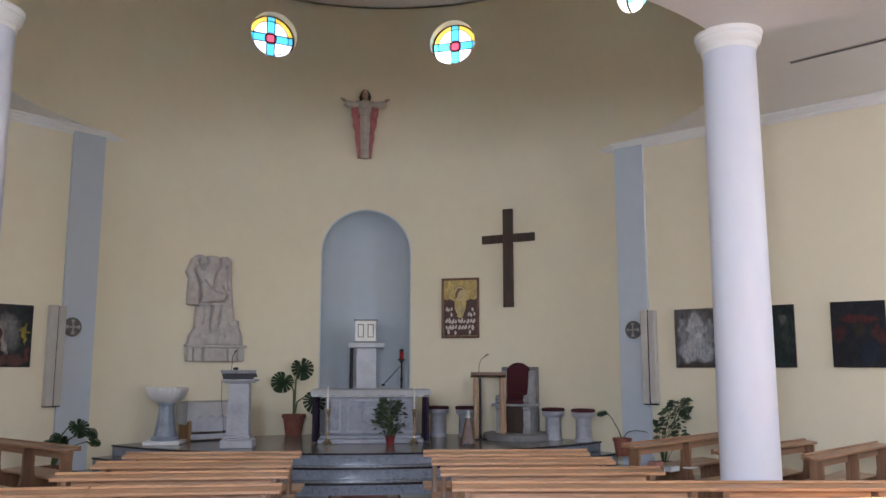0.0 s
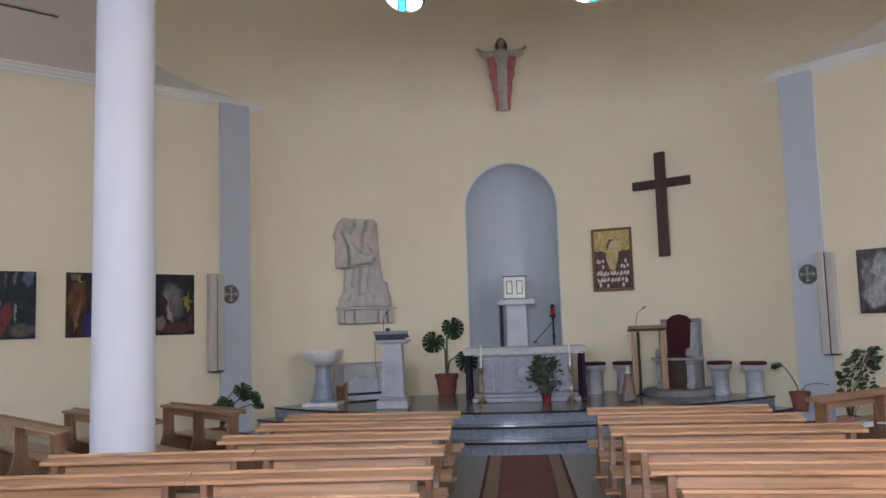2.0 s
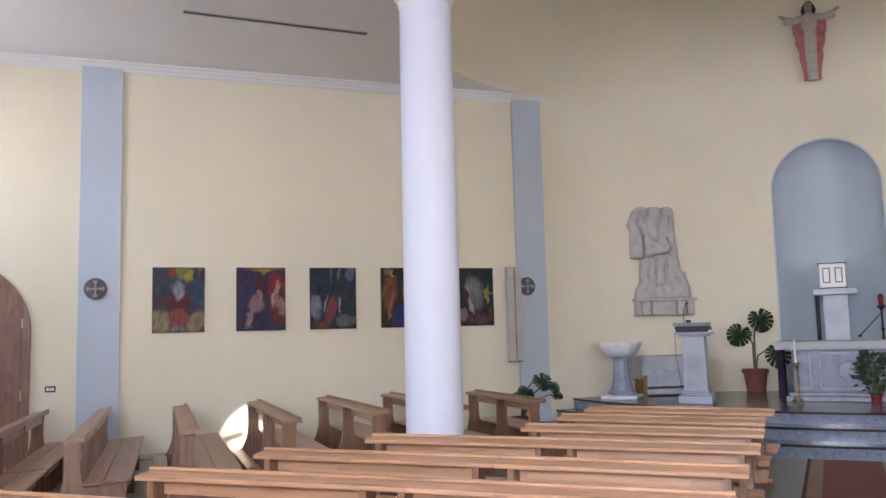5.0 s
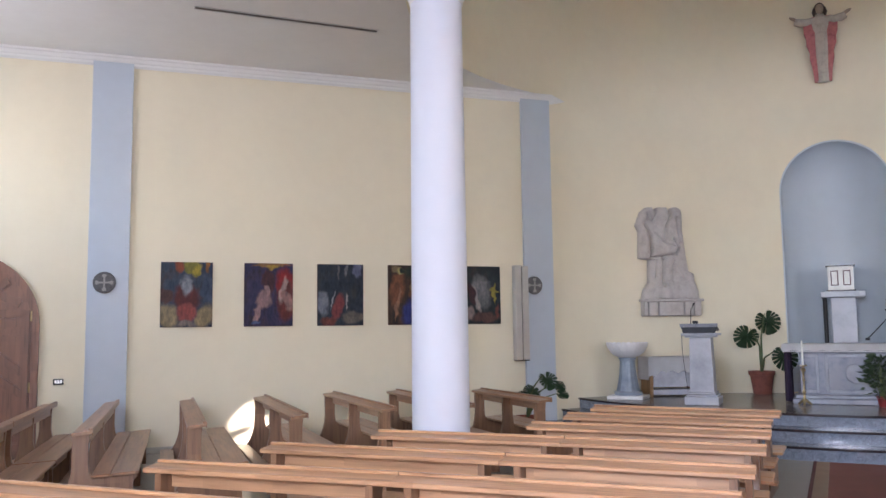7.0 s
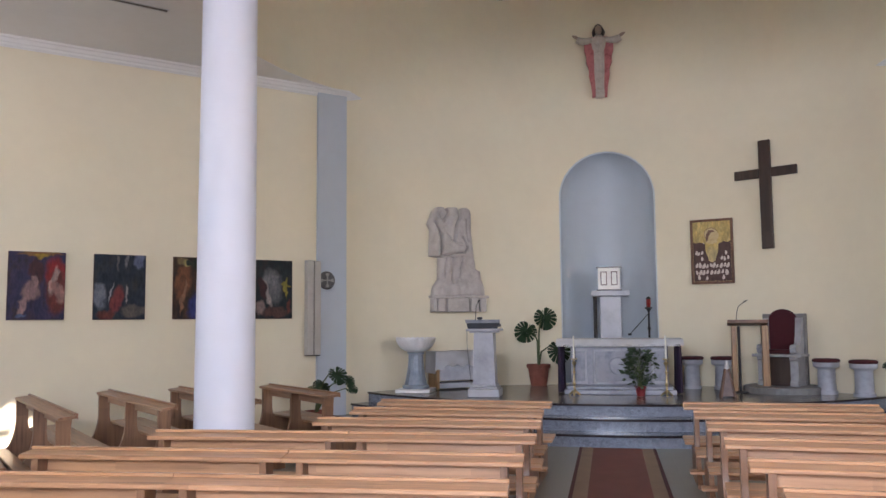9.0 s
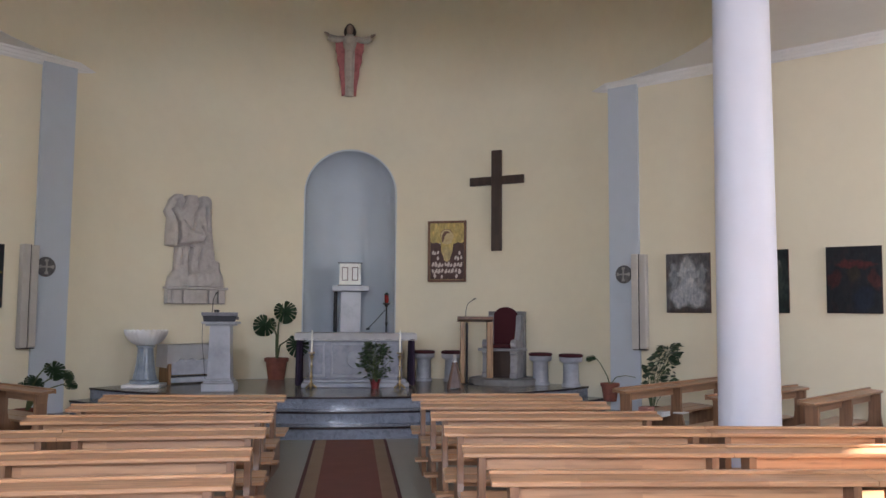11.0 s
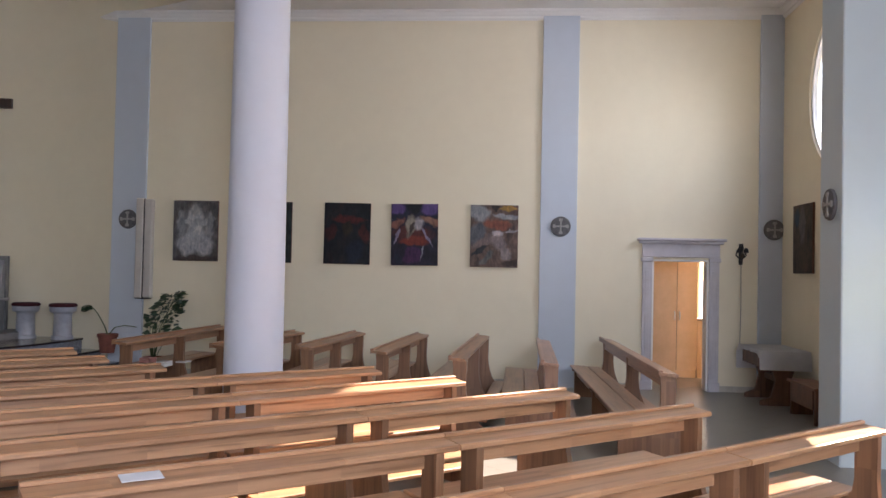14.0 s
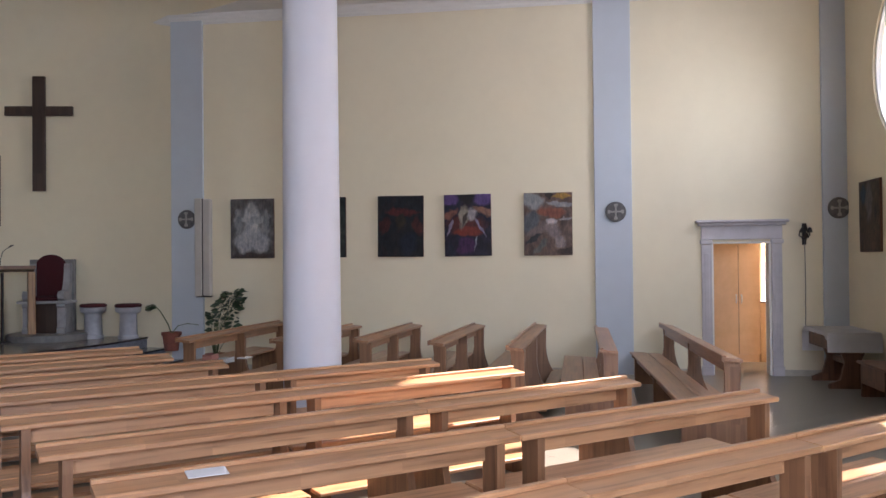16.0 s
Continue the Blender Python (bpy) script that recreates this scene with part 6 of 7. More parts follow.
# credence table with a white cloth
m = facing(-2.86, 17.92, D, math.sin(radians(-33)), math.cos(radians(-33)))
t = thing("credence_table", m, "low brown wooden side table by the curved wall", "table")
for x in (-0.42, 0.42):
    bm = bmesh.new()
    box(bm, x - 0.03, x + 0.03, -0.22, 0.22, 0, 0.66, 0.006)
    part("side_panel", bm, PINE, t)
bm = bmesh.new()
box(bm, -0.47, 0.47, -0.25, 0.25, 0.662, 0.69, 0.006)
part("tabletop", bm, PINE, t)
bm = bmesh.new()
box(bm, -0.388, 0.388, -0.235, -0.215, 0.17, 0.48, 0.004)
part("front_board", bm, MARBLE, t, "pale front board")
bm = bmesh.new()
box(bm, -0.388, 0.388, -0.20, 0.2, 0.03, 0.12, 0.004)
part("lower_shelf", bm, MARBLE, t)
t = thing("credence_cloth", m @ Matrix.Translation((0, 0, 0.692)), "white cloth hanging long over the side table", "tablecloth")
part("cloth", drape(-0.48, 0.48, -0.26, 0.26, 0.004, (0.40, 0.34, 0.27, 0.1), 40, 0.1), LINEN, t)

# wooden ambo
t = thing("wooden_ambo", at(2.33, 17.62, D, -6), "slim varnished wooden ambo with two posts", "lectern")
for s, mat, w in ((-1, PINE, 0.075), (1, PINE, 0.105)):
    bm = bmesh.new()
    prism(bm, [(s * 0.20, 0.0), (s * 0.205, 1.13), (s * (0.205 + w), 1.13), (s * (0.20 + w + 0.012), 0.0)], -0.15, 0.15)
    bmesh.ops.bevel(bm, geom=[e for e in bm.edges if e.calc_face_angle(0) > 0.8], offset=0.006, segments=1, affect="EDGES")
    part("post", bm, mat, t)
bm = bmesh.new()
box(bm, -0.34, 0.31, -0.22, 0.20, -0.016, 0.016, 0.006, Matrix.Translation((0, 0, 1.17)) @ Matrix.Rotation(radians(-8), 4, "X"))
box(bm, -0.34, 0.31, -0.235, -0.21, -0.03, 0.03, 0.005, Matrix.Translation((0, 0, 1.17)) @ Matrix.Rotation(radians(-8), 4, "X"))
part("book_board", bm, BROWN_WOOD, t)
bm = bmesh.new()
lathe(bm, [(0.13, 0.0), (0.13, 0.015), (0.03, 0.03), (0.022, 0.04), (0.022, 1.12), (0.0, 1.125)], 20, Matrix.Translation((-0.165, -0.12, 0)))
part("microphone_pole", bm, IRON, t)
microphone(t, -0.19, -0.02, 1.19, 0.34, 0.13)

# presider's chair
m = facing(2.88, 17.72, D, math.sin(radians(30)), math.cos(radians(30)))
t = thing("presider_chair", m, "grey and white marble armchair with a dark red padded back", "chair")
CHAIR_PALE = stone("chair_pale_marble", (0.31, 0.305, 0.32), (0.22, 0.215, 0.23), 0.4, 6)
CHAIR_GREY = stone("chair_grey_stone", (0.19, 0.185, 0.185), (0.13, 0.125, 0.13), 0.5, 6)
bm = bmesh.new()
lathe(bm, [(0.0, 0.0), (0.64, 0.0), (0.64, 0.10), (0.60, 0.115), (0.0, 0.115)], 40, Matrix.Translation((0, -0.02, 0)))
part("base", bm, CHAIR_GREY, t, "round grey step")
turn = Matrix.Rotation(radians(90), 4, "Z") @ Matrix.Diagonal((1, -1, 1, 1))
for s in (-1, 1):
    bm = bmesh.new()
    prism(bm, [(-0.27, 0.117), (-0.27, 0.19), (-0.235, 0.22), (-0.235, 0.53), (-0.27, 0.56), (-0.27, 0.60), (0.13, 0.60), (0.13, 0.117)], s * 0.27 - 0.065, s * 0.27 + 0.065, turn)
    part("side", bm, CHAIR_PALE, t)
    bm = bmesh.new()
    prism(bm, [(-0.24, 0.652), (-0.285, 0.69), (-0.295, 0.75), (-0.26, 0.80), (-0.20, 0.81), (-0.13, 0.79), (-0.06, 0.83), (-0.01, 0.95), (0.02, 1.10), (0.04, 1.26), (0.13, 1.26), (0.13, 0.652)], s * 0.275 - 0.05, s * 0.275 + 0.05, turn)
    part("arm", bm, CHAIR_PALE, t, "scrolled marble arm")
bm = bmesh.new()
box(bm, -0.41, 0.41, -0.30, 0.13, 0.602, 0.65, 0.01)
part("seat_slab", bm, CHAIR_PALE, t)
bm = bmesh.new()
box(bm, -0.36, 0.36, 0.132, 0.23, 0.117, 1.33, 0.008)
part("back_slab", bm, CHAIR_GREY, t, "flat grey back slab")
bm = bmesh.new()
box(bm, -0.20, 0.20, -0.18, 0.13, 0.117, 0.60, 0.006)
part("inner_block", bm, DARK_WOOD, t, "dark wooden filling")
bm = bmesh.new()
box(bm, -0.22, 0.22, -0.28, 0.06, 0.652, 0.72, 0.025)
part("seat_cushion", bm, VELVET, t)
bm = bmesh.new()
prism(bm, arch(-0.235, 0.235, 0.70, 1.22, 0.19, 16), 0.055, 0.129)
bmesh.ops.bevel(bm, geom=[e for e in bm.edges if e.calc_face_angle(0) > 0.8], offset=0.015, segments=2, affect="EDGES")
part("back_cushion", bm, VELVET, t)


def marble_stool(x, y):
    t = thing("marble_stool", at(x, y, D), "round white marble stool with a dark red cushion", "stool", "marble stools")
    bm = bmesh.new()
    lathe(bm, [(0.165, 0), (0.165, 0.05), (0.145, 0.06), (0.135, 0.40), (0.15, 0.42), (0.19, 0.44), (0.205, 0.46), (0.205, 0.52)], 32)
    smooth(part("pedestal", bm, MARBLE, t))
    bm = bmesh.new()
    lathe(bm, [(0.20, 0.521), (0.215, 0.535), (0.215, 0.56), (0.19, 0.578), (0.0, 0.585)], 32)
    smooth(part("cushion", bm, VELVET, t))


for x, y in ((1.44, 18.35), (1.97, 18.22), (3.5, 17.42), (3.95, 16.98)):
    marble_stool(x, y)

t = thing("holy_water_stand", at(1.82, 16.62, D), "small wooden pyramid stand with a silver top", "stand")
for k in range(4):
    a = math.pi / 4 + math.pi / 2 * k
    bm = bmesh.new()
    tube(bm, [(0.15 * math.cos(a), 0.15 * math.sin(a), 0.0), (0.035 * math.cos(a), 0.035 * math.sin(a), 0.46)], [0.018, 0.015], 6)
    part("leg", bm, BROWN_WOOD, t)
bm = bmesh.new()
lathe(bm, [(0.125, 0.02), (0.035, 0.43), (0.0, 0.44)], 4, Matrix.Rotation(radians(45), 4, "Z"))
part("panel", bm, stone("copper_brown_panel", (0.16, 0.10, 0.09), (0.10, 0.06, 0.055), 0.4, 10), t)
bm = bmesh.new()
lathe(bm, [(0.05, 0.45), (0.05, 0.47), (0.034, 0.50), (0.026, 0.57), (0.012, 0.585), (0.0, 0.588)], 14)
smooth(part("silver_top", bm, STEEL, t))

# plants at the right-hand pilaster
t = thing("potted_plant", at(4.42, 16.22, 2 * FLOOR_STEP), "small drooping plant in a terracotta pot", "plant")
pot(t, 0.15, 0.30, TERRACOTTA)
bm = bmesh.new()
tube(bm, [(0, 0, 0.27), (-0.05, 0, 0.42), (-0.16, 0, 0.62), (-0.24, 0, 0.72)], [0.01, 0.009, 0.008, 0.006], 8)
part("stalk", bm, STEM, t)
part("leaf", monstera_leaf(0.2, 8), LEAF_DARK, t, "", Matrix.Translation((-0.24, -0.02, 0.73)) @ Matrix.Rotation(radians(50), 4, "X") @ Matrix.Rotation(radians(60), 4, "Y"))
bm = bmesh.new()
tube(bm, [(0, 0, 0.27), (0.1, -0.02, 0.40), (0.25, -0.05, 0.43), (0.42, -0.1, 0.40)], [0.008, 0.007, 0.006, 0.005], 8)
part("stalk", bm, STEM, t)
t = thing("potted_shrub", at(4.92, 15.58, 0), "leafy green plant in a pot beside the pilaster", "plant")
pot(t, 0.16, 0.32, TERRACOTTA)
b1, b2 = leaves_bush(150, 0.19, 0.74, 0.135, 23, 0.60, 0.32)
for b in (b1, b2):
    for v in b.verts:
        v.co.x += 0.42 * max(0, v.co.z - 0.6) * (1 if v.co.z < 2 else 0)
        v.co.z *= 0.98
part("foliage", b1, LEAF, t)
part("branchwork", b2, STEM, t)

# carpet runner
t = thing("carpet_runner", at(0.06, 9.5, 0), "long red carpet runner with tan and maroon borders", "carpet")
CX = [(-0.515, -0.475, CARPET_DARK), (-0.475, -0.325, CARPET_TAN), (-0.325, 0.325, CARPET_RED), (0.325, 0.475, CARPET_TAN), (0.475, 0.515, CARPET_DARK)]
for x0, x1, mat in CX:
    bm = bmesh.new()
    box(bm, x0, x1, -6.5, 4.97, 0.0, 0.012 if mat is not CARPET_DARK else 0.014, 0.003)
    part("field" if mat is CARPET_RED else "border", bm, mat, t)


# ---------------------------------------------------------------- sacristy door, table and bay
def door_surround():
    a, b = U_DOOR
    c, w = (a + b) / 2, (b - a) / 2
    t = thing("door_surround", on_side(1, c, 0), "grey classical door surround with a cornice", "door surround")
    for s in (-1, 1):
        bm = bmesh.new()
        box(bm, *sorted((s * w, s * (w + 0.15))), -0.045, 0.0, 0, 1.98, 0.006)
        box(bm, *sorted((s * (w + 0.04), s * (w + 0.11))), -0.058, -0.044, 0.2, 1.85, 0.006)
        box(bm, *sorted((s * (w - 0.004), s * (w + 0.165))), -0.065, 0.0, 0, 0.14, 0.006)
        part("pilaster", bm, FRAME_STONE, t)
        bm = bmesh.new()
        box(bm, *sorted((s * (w - 0.01), s * (w + 0.17))), -0.07, 0.0, 1.982, 2.05, 0.01)
        part("capital", bm, FRAME_STONE, t)
    bm = bmesh.new()
    box(bm, -w - 0.155, w + 0.155, -0.05, 0.0, 2.052, 2.26, 0.006)
    part("frieze", bm, FRAME_STONE, t)
    bm = bmesh.new()
    box(bm, -w - 0.2, w + 0.2, -0.11, 0.0, 2.262, 2.30, 0.008)
    box(bm, -w - 0.235, w + 0.235, -0.15, 0.0, 2.302, 2.345, 0.012)
    part("cornice", bm, FRAME_STONE, t)
    for s in (-1, 1):
        bm = bmesh.new()
        box(bm, *sorted((s * (w - 0.03), s * w)), 0.002, 0.215, 0, 2.0, 0.004)
        part("jamb_lining", bm, FRAME_WHITE, t)
    bm = bmesh.new()
    box(bm, -w + 0.002, w - 0.002, 0.002, 0.215, 1.99, 2.018, 0.004)
    part("head_lining", bm, FRAME_WHITE, t)


door_surround()
cu = (U_DOOR[0] + U_DOOR[1]) / 2
# open leaf, swung into the sacristy
t = thing("door_1", on_side(1, U_DOOR[1] - 0.035, 0.01, -0.225) @ Matrix.Rotation(radians(-106), 4, "Z"), "white sacristy door standing open inward", "door")
t["kind"] = "structure"
bm = bmesh.new()
box(bm, -0.74, 0.0, 0, 0.04, 0, 1.97, 0.004)
part("leaf", bm, FRAME_WHITE, t)
bm = bmesh.new()
tube(bm, [(-0.68, 0.05, 1.0), (-0.68, 0.085, 1.0), (-0.58, 0.09, 1.0)], 0.009, 8)
part("door_handle", bm, STEEL, t)
for z in (0.2, 1.0, 1.75):
    bm = bmesh.new()
    tube(bm, [(0.005, 0.045, z), (0.005, 0.045, z + 0.09)], 0.009, 8)
    part("hinge", bm, IRON, t)
# sacristy shell with a window on the side
ROOM = on_side(1, cu, 0)
L2 = 2.6
bm = bmesh.new()
box(bm, -1.2, 1.7, 0.1, L2, -0.02, -0.002, 0.0005)
structure("floor_sacristy", bm, stone("sacristy_tile", (0.40, 0.34, 0.27), (0.33, 0.28, 0.22), 0.4, 4), "beige tiled sacristy floor", ROOM, "floor")
bm = panel([(-1.35, 0), (1.85, 0), (1.85, 2.6), (-1.35, 2.6)], [[(0.80, 0.89), (1.5, 0.89), (1.5, 2.08), (0.80, 2.08)]], 0.15)
structure("wall_sacristy_back", bm, WHITE, "white sacristy back wall with a window", ROOM @ Matrix.Translation((0, L2, 0)))
for x0, x1, nm in ((-1.35, -1.2, "wall_sacristy_side"), (1.7, 1.85, "wall_sacristy_end")):
    bm = bmesh.new()
    box(bm, x0, x1, 0.222, L2 - 0.002, 0, 2.5, 0.001)
    structure(nm, bm, WHITE, "white sacristy side wall", ROOM)
bm = bmesh.new()
box(bm, -1.35, 1.85, 0.222, L2, 2.502, 2.6, 0.001)
structure("ceiling_sacristy", bm, WHITE, "white sacristy ceiling", ROOM, "ceiling")
t = thing("wardrobe", ROOM @ Matrix.Translation((0, 1.6, 0)), "tall peach laminate wardrobe with two doors", "wardrobe")
# body coloured dark to put the shade of the door gaps into it
bm = bmesh.new()
box(bm, -0.72, 0.625, 0.02, 0.6, 0.128, 2.3, 0.003)
part("body", bm, BROWN_WOOD, t)
bm = bmesh.new()
box(bm, -0.71, 0.615, 0.03, 0.58, 0.0, 0.126, 0.002)
part("plinth", bm, LAMINATE, t)
for x0, x1, hx in ((-0.715, -0.215, -0.25), (-0.207, 0.272, 0.235), (0.281, 0.622, 0.32)):
    bm = bmesh.new()
    box(bm, x0, x1, 0.0, 0.018, 0.13, 2.29, 0.003)
    dr = part("door", bm, LAMINATE, t)
    bm = bmesh.new()
    tube(bm, [(hx, -0.002, 1.01), (hx, -0.035, 1.02), (hx, -0.035, 1.13), (hx, -0.002, 1.14)], 0.012, 8)
    part("handle", bm, STEEL, dr)
t = thing("low_cabinet", ROOM @ Matrix.Translation((0.63, 1.6, 0)), "low peach laminate cabinet beside the wardrobe", "cabinet")
bm = bmesh.new()
box(bm, 0.0, 0.5, 0.02, 0.5, 0.0, 1.0, 0.004)
part("body", bm, LAMINATE, t)
bm = bmesh.new()
box(bm, -0.002, 0.51, 0.0, 0.5, 1.002, 1.03, 0.004)
part("top", bm, BROWN_WOOD, t)
t = thing("curtain", ROOM @ Matrix.Translation((0, 0, 0)), "patterned curtain beside the sacristy window", "curtain")
bm = bmesh.new()
cr = [(0.70 + 0.15 * k / 12, 2.45 + 0.02 * math.sin(k * 1.9)) for k in range(13)]
lo = [bm.verts.new((x, y, 0.85)) for x, y in cr]
up = [bm.verts.new((x, y, 2.2)) for x, y in cr]
for k in range(12):
    bm.faces.new((lo[k], lo[k + 1], up[k + 1], up[k]))
bmesh.ops.solidify(bm, geom=bm.faces[:], thickness=0.004)
part("cloth", bm, cloth("curtain_cloth", (0.6, 0.5, 0.36)), t)

# bracket bell and cord
t = thing("wall_bell", on_side(1, along(1, 11.65, 9.46), 1.94), "dark iron bracket bell with a pull cord", "bell")
bm = bmesh.new()
box(bm, -0.03, 0.03, -0.02, 0.0, 0.02, 0.34, 0.006)
tube(bm, [(0, -0.02, 0.30), (0, -0.10, 0.33), (0, -0.14, 0.27), (0, -0.14, 0.24)], 0.010, 8)
for s in (-1, 1):
    tube(bm, [(0, -0.03, 0.22), (s * 0.06, -0.03, 0.24), (s * 0.075, -0.03, 0.16), (s * 0.03, -0.03, 0.12), (0, -0.02, 0.05)], 0.010, 6)
part("bracket", bm, IRON, t)
for k, (dx, z) in enumerate(((0, 0.0), (-0.05, 0.08), (0.05, 0.08))):
    bm = bmesh.new()
    lathe(bm, [(0.035, 0.06), (0.04, 0.065), (0.032, 0.10), (0.022, 0.13), (0.0, 0.14)], 14, Matrix.Translation((dx, -0.12, z + 0.06)))
    smooth(part("bell", bm, material("dark_bronze", (0.06, 0.045, 0.035), 0.45, 0.8) if k == 0 else IRON, t))
bm = bmesh.new()
tube(bm, [(0.0, -0.03, 0.1), (0.01, -0.02, -0.6), (0.0, -0.02, -1.2)], 0.005, 6)
part("cord", bm, material("cord_grey", (0.18, 0.17, 0.17), 0.9), t)

# table with a white cloth in the corner
m = facing(11.24, 8.67, 0, S, -S)
t = thing("corner_table", m, "heavy dark wooden table in the bay's corner", "table")
bm = bmesh.new()
box(bm, -0.64, 0.47, -0.33, 0.30, 0.72, 0.76, 0.006)
part("tabletop", bm, BROWN_WOOD, t)
for x in (-0.46, 0.30):
    bm = bmesh.new()
    prism(bm, [(-0.30, 0.0), (-0.30, 0.06), (-0.16, 0.12), (-0.10, 0.35), (-0.2, 0.62), (-0.3, 0.718), (0.3, 0.718), (0.2, 0.62), (0.10, 0.35), (0.16, 0.12), (0.30, 0.06), (0.30, 0.0)], x - 0.03, x + 0.03, Matrix.Rotation(radians(90), 4, "Z") @ Matrix.Diagonal((1, -1, 1, 1)))
    part("trestle", bm, BROWN_WOOD, t)
bm = bmesh.new()
box(bm, -0.428, 0.268, -0.03, 0.03, 0.30, 0.38, 0.005)
part("stretcher", bm, BROWN_WOOD, t)
bm = bmesh.new()
box(bm, -0.60, 0.43, -0.30, -0.275, 0.52, 0.718, 0.005)
part("apron", bm, BROWN_WOOD, t)
t = thing("white_tablecloth", m @ Matrix.Translation((0, 0, 0.762)), "white cloth hanging over the corner table", "tablecloth")
part("cloth", drape(-0.66, 0.49, -0.35, 0.31, 0.004, (0.36, 0.26, 0.05, 0.1), 40, 0.05), LINEN, t)
t = thing("low_bench", facing(10.3, 7.68, 0, S, -S), "low dark wooden bench against the wall", "bench")
bm = bmesh.new()
box(bm, -0.5, 0.5, -0.17, 0.17, 0.42, 0.455, 0.006)
part("seat", bm, BROWN_WOOD, t)
for x in (-0.42, 0.42):
    bm = bmesh.new()
    box(bm, x - 0.025, x + 0.025, -0.14, 0.14, 0, 0.418, 0.005)
    part("leg", bm, BROWN_WOOD, t)
bm = bmesh.new()
box(bm, -0.394, 0.394, -0.155, -0.135, 0.18, 0.418, 0.004)
part("apron", bm, BROWN_WOOD, t)

# arched wooden door in the west wall
t = thing("door_2", on_side(-1, along(1, 11.05, 10.1), 0, 0.0), "closed round-headed brown wooden door with raised diagonal panels", "door")
t["kind"] = "structure"
DR = 1.03
bm = bmesh.new()
prism(bm, arch(-DR + 0.1, DR - 0.1, 0.0, 1.9), -0.03, -0.004)
part("leaf", bm, DOOR_WOOD, t)
bm = bmesh.new()
outer, inner = arch(-DR, DR, 0.0, 1.9, None, 28), arch(-DR + 0.1, DR - 0.1, 0.0, 1.9, None, 28)
for k in range(len(outer) - 1):
    q = [outer[k], outer[k + 1], inner[k + 1], inner[k]]
    prism(bm, q, -0.075, -0.002)
bmesh.ops.remove_doubles(bm, verts=bm.verts, dist=1e-5)
part("frame", bm, DOOR_WOOD, t)
def strip(bm, x0, z0, x1, z1, w, d0, d1):
    dx, dz = x1 - x0, z1 - z0
    n = math.hypot(dx, dz)
    px, pz = -dz / n * w / 2, dx / n * w / 2
    prism(bm, [(x0 + px, z0 + pz), (x1 + px, z1 + pz), (x1 - px, z1 - pz), (x0 - px, z0 - pz)], d0, d1)
for s in (-1, 1):
    bm = bmesh.new()
    for x0, z0, x1, z1 in ((0.05, 0.1, 0.05, 2.7), (0.86, 0.1, 0.86, 2.1), (0.07, 2.05, 0.84, 2.05), (0.07, 1.80, 0.84, 1.80), (0.12, 1.76, 0.84, 1.22), (0.12, 2.12, 0.62, 2.52), (0.12, 2.5, 0.78, 2.2), (0.12, 1.46, 0.84, 0.92), (0.07, 0.2, 0.84, 0.2)):
        strip(bm, s * x0, z0, s * x1, z1, 0.085, -0.066, -0.028)
        strip(bm, s * x0, z0, s * x1, z1, 0.125, -0.046, -0.0285)
    part("moulding", bm, DOOR_WOOD, t)
for z in (0.95, 1.95):
    bm = bmesh.new()
    tube(bm, [(DR - 0.105, -0.082, z), (DR - 0.105, -0.082, z + 0.14)], 0.013, 8)
    part("hinge", bm, BRASS, t)
t = thing("wall_switch", on_side(-1, along(1, 10.14, 11.02), 1.04), "chrome and black wall switch plate", "switch")
bm = bmesh.new()
box(bm, -0.07, 0.07, -0.012, 0, 0, 0.085, 0.006)
part("plate", bm, PLASTIC, t)
for x in (-0.035, 0.0, 0.035):
    bm = bmesh.new()
    box(bm, x - 0.014, x + 0.014, -0.018, -0.011, 0.02, 0.065, 0.003)
    part("rocker", bm, STEEL, t)

# small things on the pews
t = thing("leaflet", at(1.41, 6.485, 0.8385, -9) @ Matrix.Rotation(radians(5), 4, "X"), "folded white leaflet lying on a pew rail", "leaflet")
bm = bmesh.new()
for k in range(2):
    box(bm, -0.09, 0.09, -0.05, 0.05, 0.001 + 0.003 * k, 0.003 + 0.003 * k, 0.0005, Matrix.Rotation(radians(1.5 * k), 4, "X"))
part("sheet", bm, PAPER, t)
for k, (x, y, w, h, c) in enumerate(((4.05, 12.95, 0.2, 0.16, (0.45, 0.20, 0.17)), (4.35, 13.2, 0.24, 0.07, (0.66, 0.67, 0.68)), (4.75, 13.5, 0.2, 0.02, (0.7, 0.7, 0.72)))):
    t = thing("book_stack", at(x - 0.12, y + 0.22, 0.437, 40), "small stack of hymn books on a pew seat" if h > 0.05 else "thin white booklet on a pew seat", "books", "books on the side pew")
    n = max(1, round(h / 0.03))
    for j in range(n):
        bm = bmesh.new()
        box(bm, -w / 2 + 0.004 * j, w / 2 - 0.003 * j, -0.07, 0.07, j * h / n, (j + 0.92) * h / n, 0.003)
        part("book", bm, cloth("book_cover_%d%d" % (k, j), tuple(v * (1 - 0.12 * (j % 3)) for v in c)), t)
t = thing("sill_pot", back_face(1, SLIT * S + 0.045, 9.17, SLIT_Z[0] + 0.022), "small dark plant pot on the window sill", "plant pot")
pot(t, 0.07, 0.14, stone("dark_glaze", (0.06, 0.03, 0.05), (0.04, 0.02, 0.03), 0.3, 8))

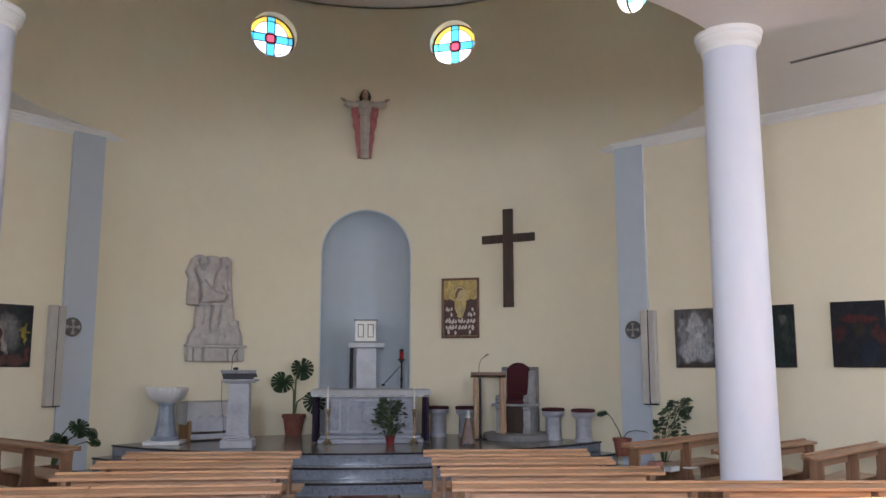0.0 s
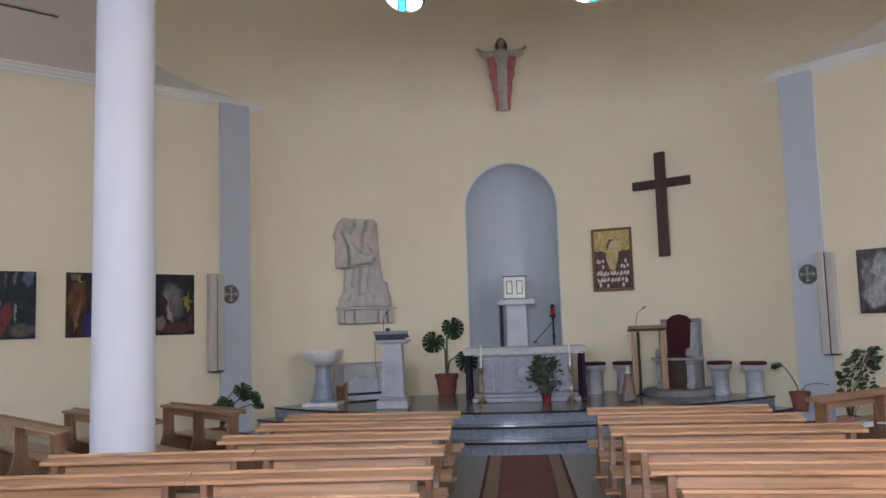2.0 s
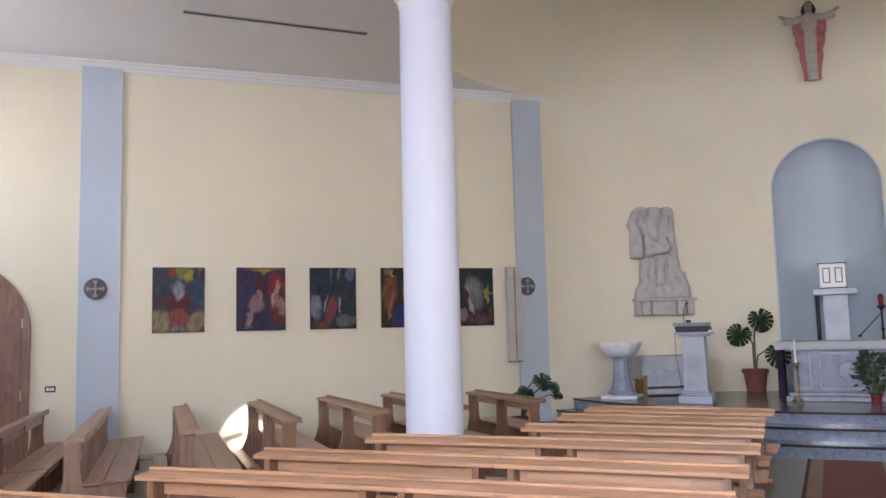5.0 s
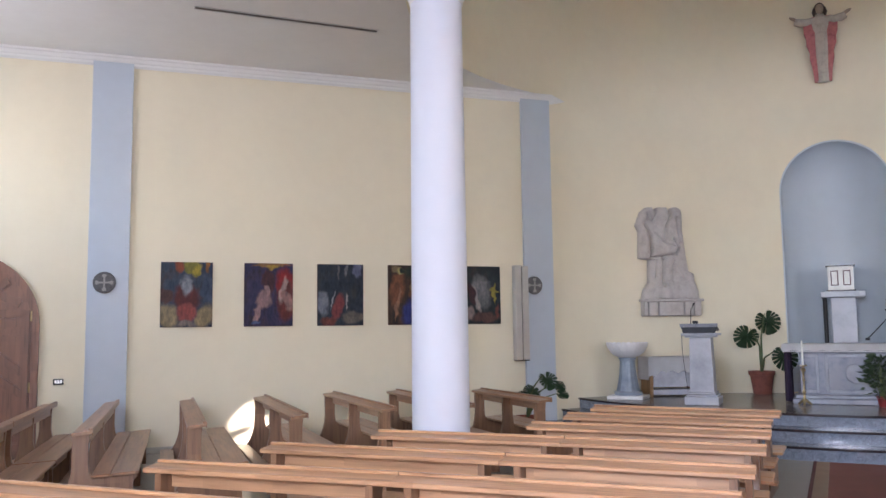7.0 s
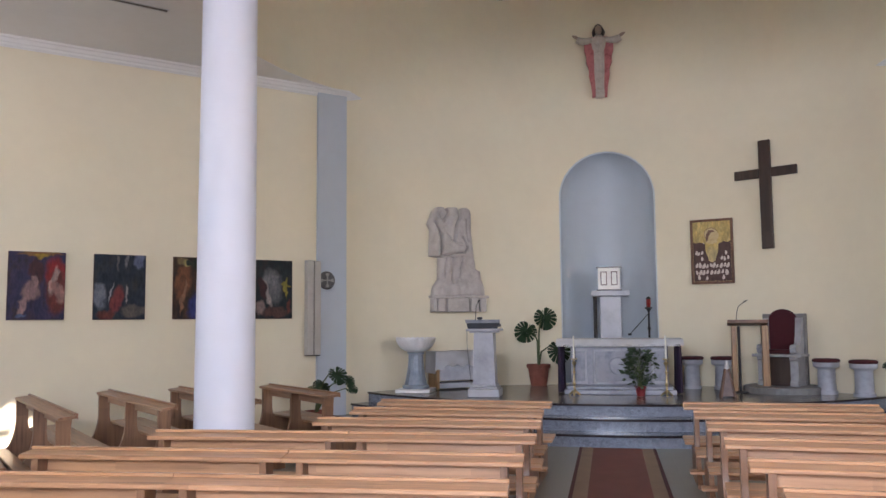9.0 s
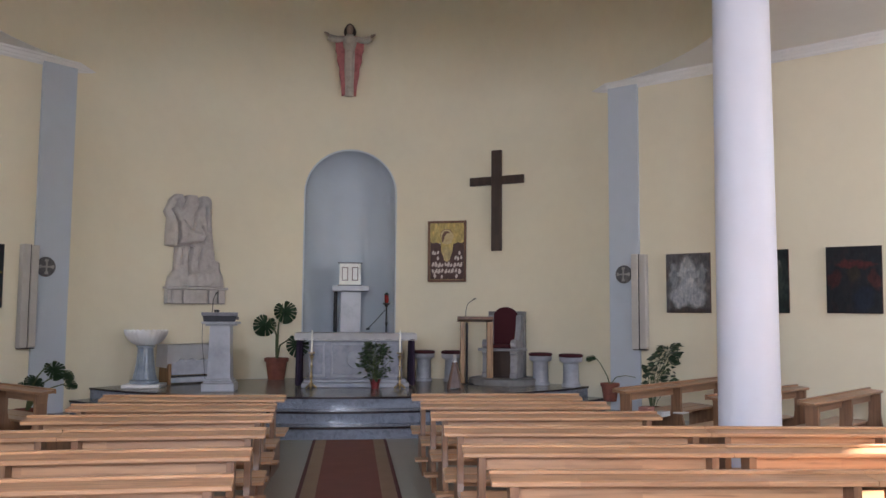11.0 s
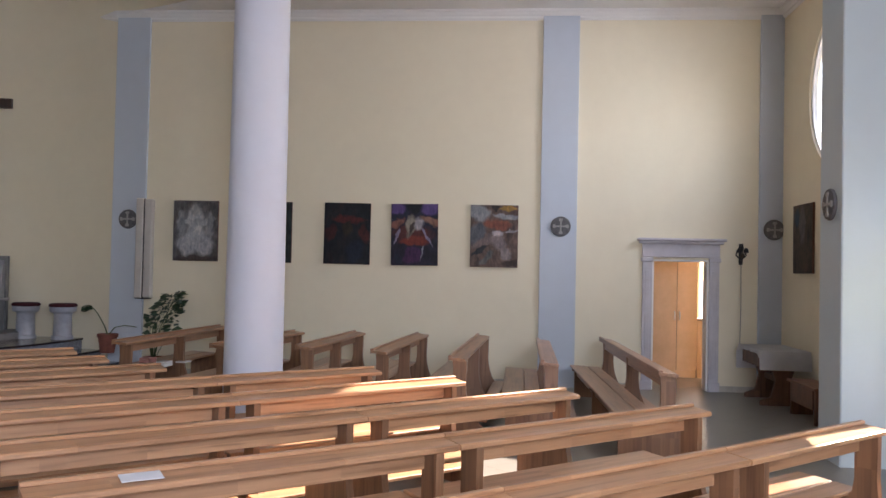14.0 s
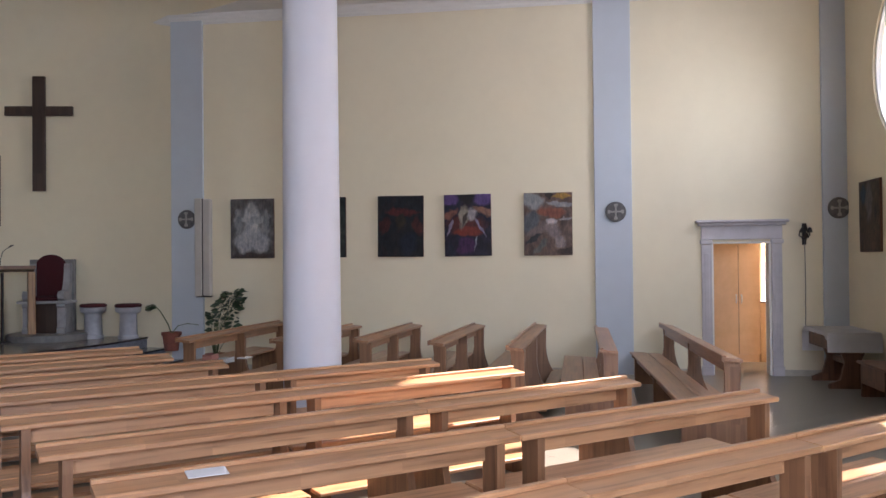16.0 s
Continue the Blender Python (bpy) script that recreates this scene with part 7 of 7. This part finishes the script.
# floor slabs: rows of squared stone laid with thin joints
TILE = 0.5
tile_mesh = None
near = 0
FLOOR_OB = bpy.data.objects["floor"]
far_verts, far_faces = [], []
for i in range(-26, 27):
    for j in range(-6, 38):
        x, y = i * TILE, j * TILE
        if abs(x) + y > 21.6 or abs(x) - y > 3.4 + 0.0:
            continue
        if abs(x) - y > 2.9 and abs(x) + y < 14.0:
            continue
        if y > 14.7 and abs(x) < 4.6 and (x * x + (y - 21.34) ** 2) < 6.5 ** 2:
            continue
        h = TILE / 2 - 0.0007
        if 3.8 < y < 14.5 and (abs(x) < 1.3 or (5.0 < x < 11 and y < 10)) and near < 300:
            if tile_mesh is None:
                tile_mesh = bpy.data.meshes.new("floor_slab")
                tile_mesh.from_pydata([(a * h, b * h, c) for c in (0, -0.0028) for a, b in ((-1, -1), (1, -1), (1, 1), (-1, 1))], [], [(0, 1, 2, 3), (0, 4, 5, 1), (1, 5, 6, 2), (2, 6, 7, 3), (3, 7, 4, 0)])
                tile_mesh.materials.append(FLOOR)
                ob = new("floor_slab", tile_mesh)
                ob.parent = FLOOR_OB
            else:
                ob = new("floor_slab", tile_mesh)
                ob.parent = FLOOR_OB
            ob.location = (x, y, 0)
            near += 1
        else:
            k = len(far_verts)
            far_verts += [(x - h, y - h, 0), (x + h, y - h, 0), (x + h, y + h, 0), (x - h, y + h, 0), (x - h, y - h, -0.0028), (x + h, y - h, -0.0028), (x + h, y + h, -0.0028), (x - h, y + h, -0.0028)]
            far_faces += [(k, k + 1, k + 2, k + 3), (k, k + 4, k + 5, k + 1), (k + 1, k + 5, k + 6, k + 2), (k + 2, k + 6, k + 7, k + 3), (k + 3, k + 7, k + 4, k)]
me = bpy.data.meshes.new("floor_slabs_rest")
me.from_pydata(far_verts, [], far_faces)
me.materials.append(FLOOR)
ob = new("floor_slabs_rest", me)
ob.parent = FLOOR_OB
tagged(ob, kind="stuff")


# sky light in the window openings
for sd in (1, -1):
    out = Vector((sd * S, -S, 0))
    p = out * (BAY * S + 0.14) + Vector((sd * S, S, 0)) * 12.75
    window_light(p.x, p.y, 4.29, -out + Vector((0, 0, -0.22)), 1.7, 1.7, 16 if sd > 0 else 9, spread=125 if sd > 0 else 150)
    for a, b in SLITS:
        p = out * (SLIT * S + 0.19) + Vector((sd * S, S, 0)) * ((a + b) / 2)
        window_light(p.x, p.y, 1.6, -out, 0.3, 1.9, 0.35)
for a in OCULI:
    r = ROUND_R + 0.36
    window_light(r * math.sin(a), ROUND_Y + r * math.cos(a), OCULUS_Z, (-math.sin(a), -math.cos(a), 0), 0.8, 0.8, 0.4)
# lamps in the unseen fanlights, added to light the nave from behind
for sd in (1, -1):
    out = Vector((sd * S, -S, 0))
    p = out * (SLIT * S + 0.36)
    window_light(p.x, p.y, 3.52, -out + Vector((0, 0, -0.25)), 2.2, 2.2, 44 if sd > 0 else 118, (0.64, 0.815, 1.0))
# the sacristy window
p = ROOM @ Vector((1.11, L2 + 0.1, 1.5))
window_light(p.x, p.y, p.z, ROOM.to_3x3() @ Vector((0, -1, 0)), 0.75, 1.05, 15, (1.0, 0.91, 0.75))
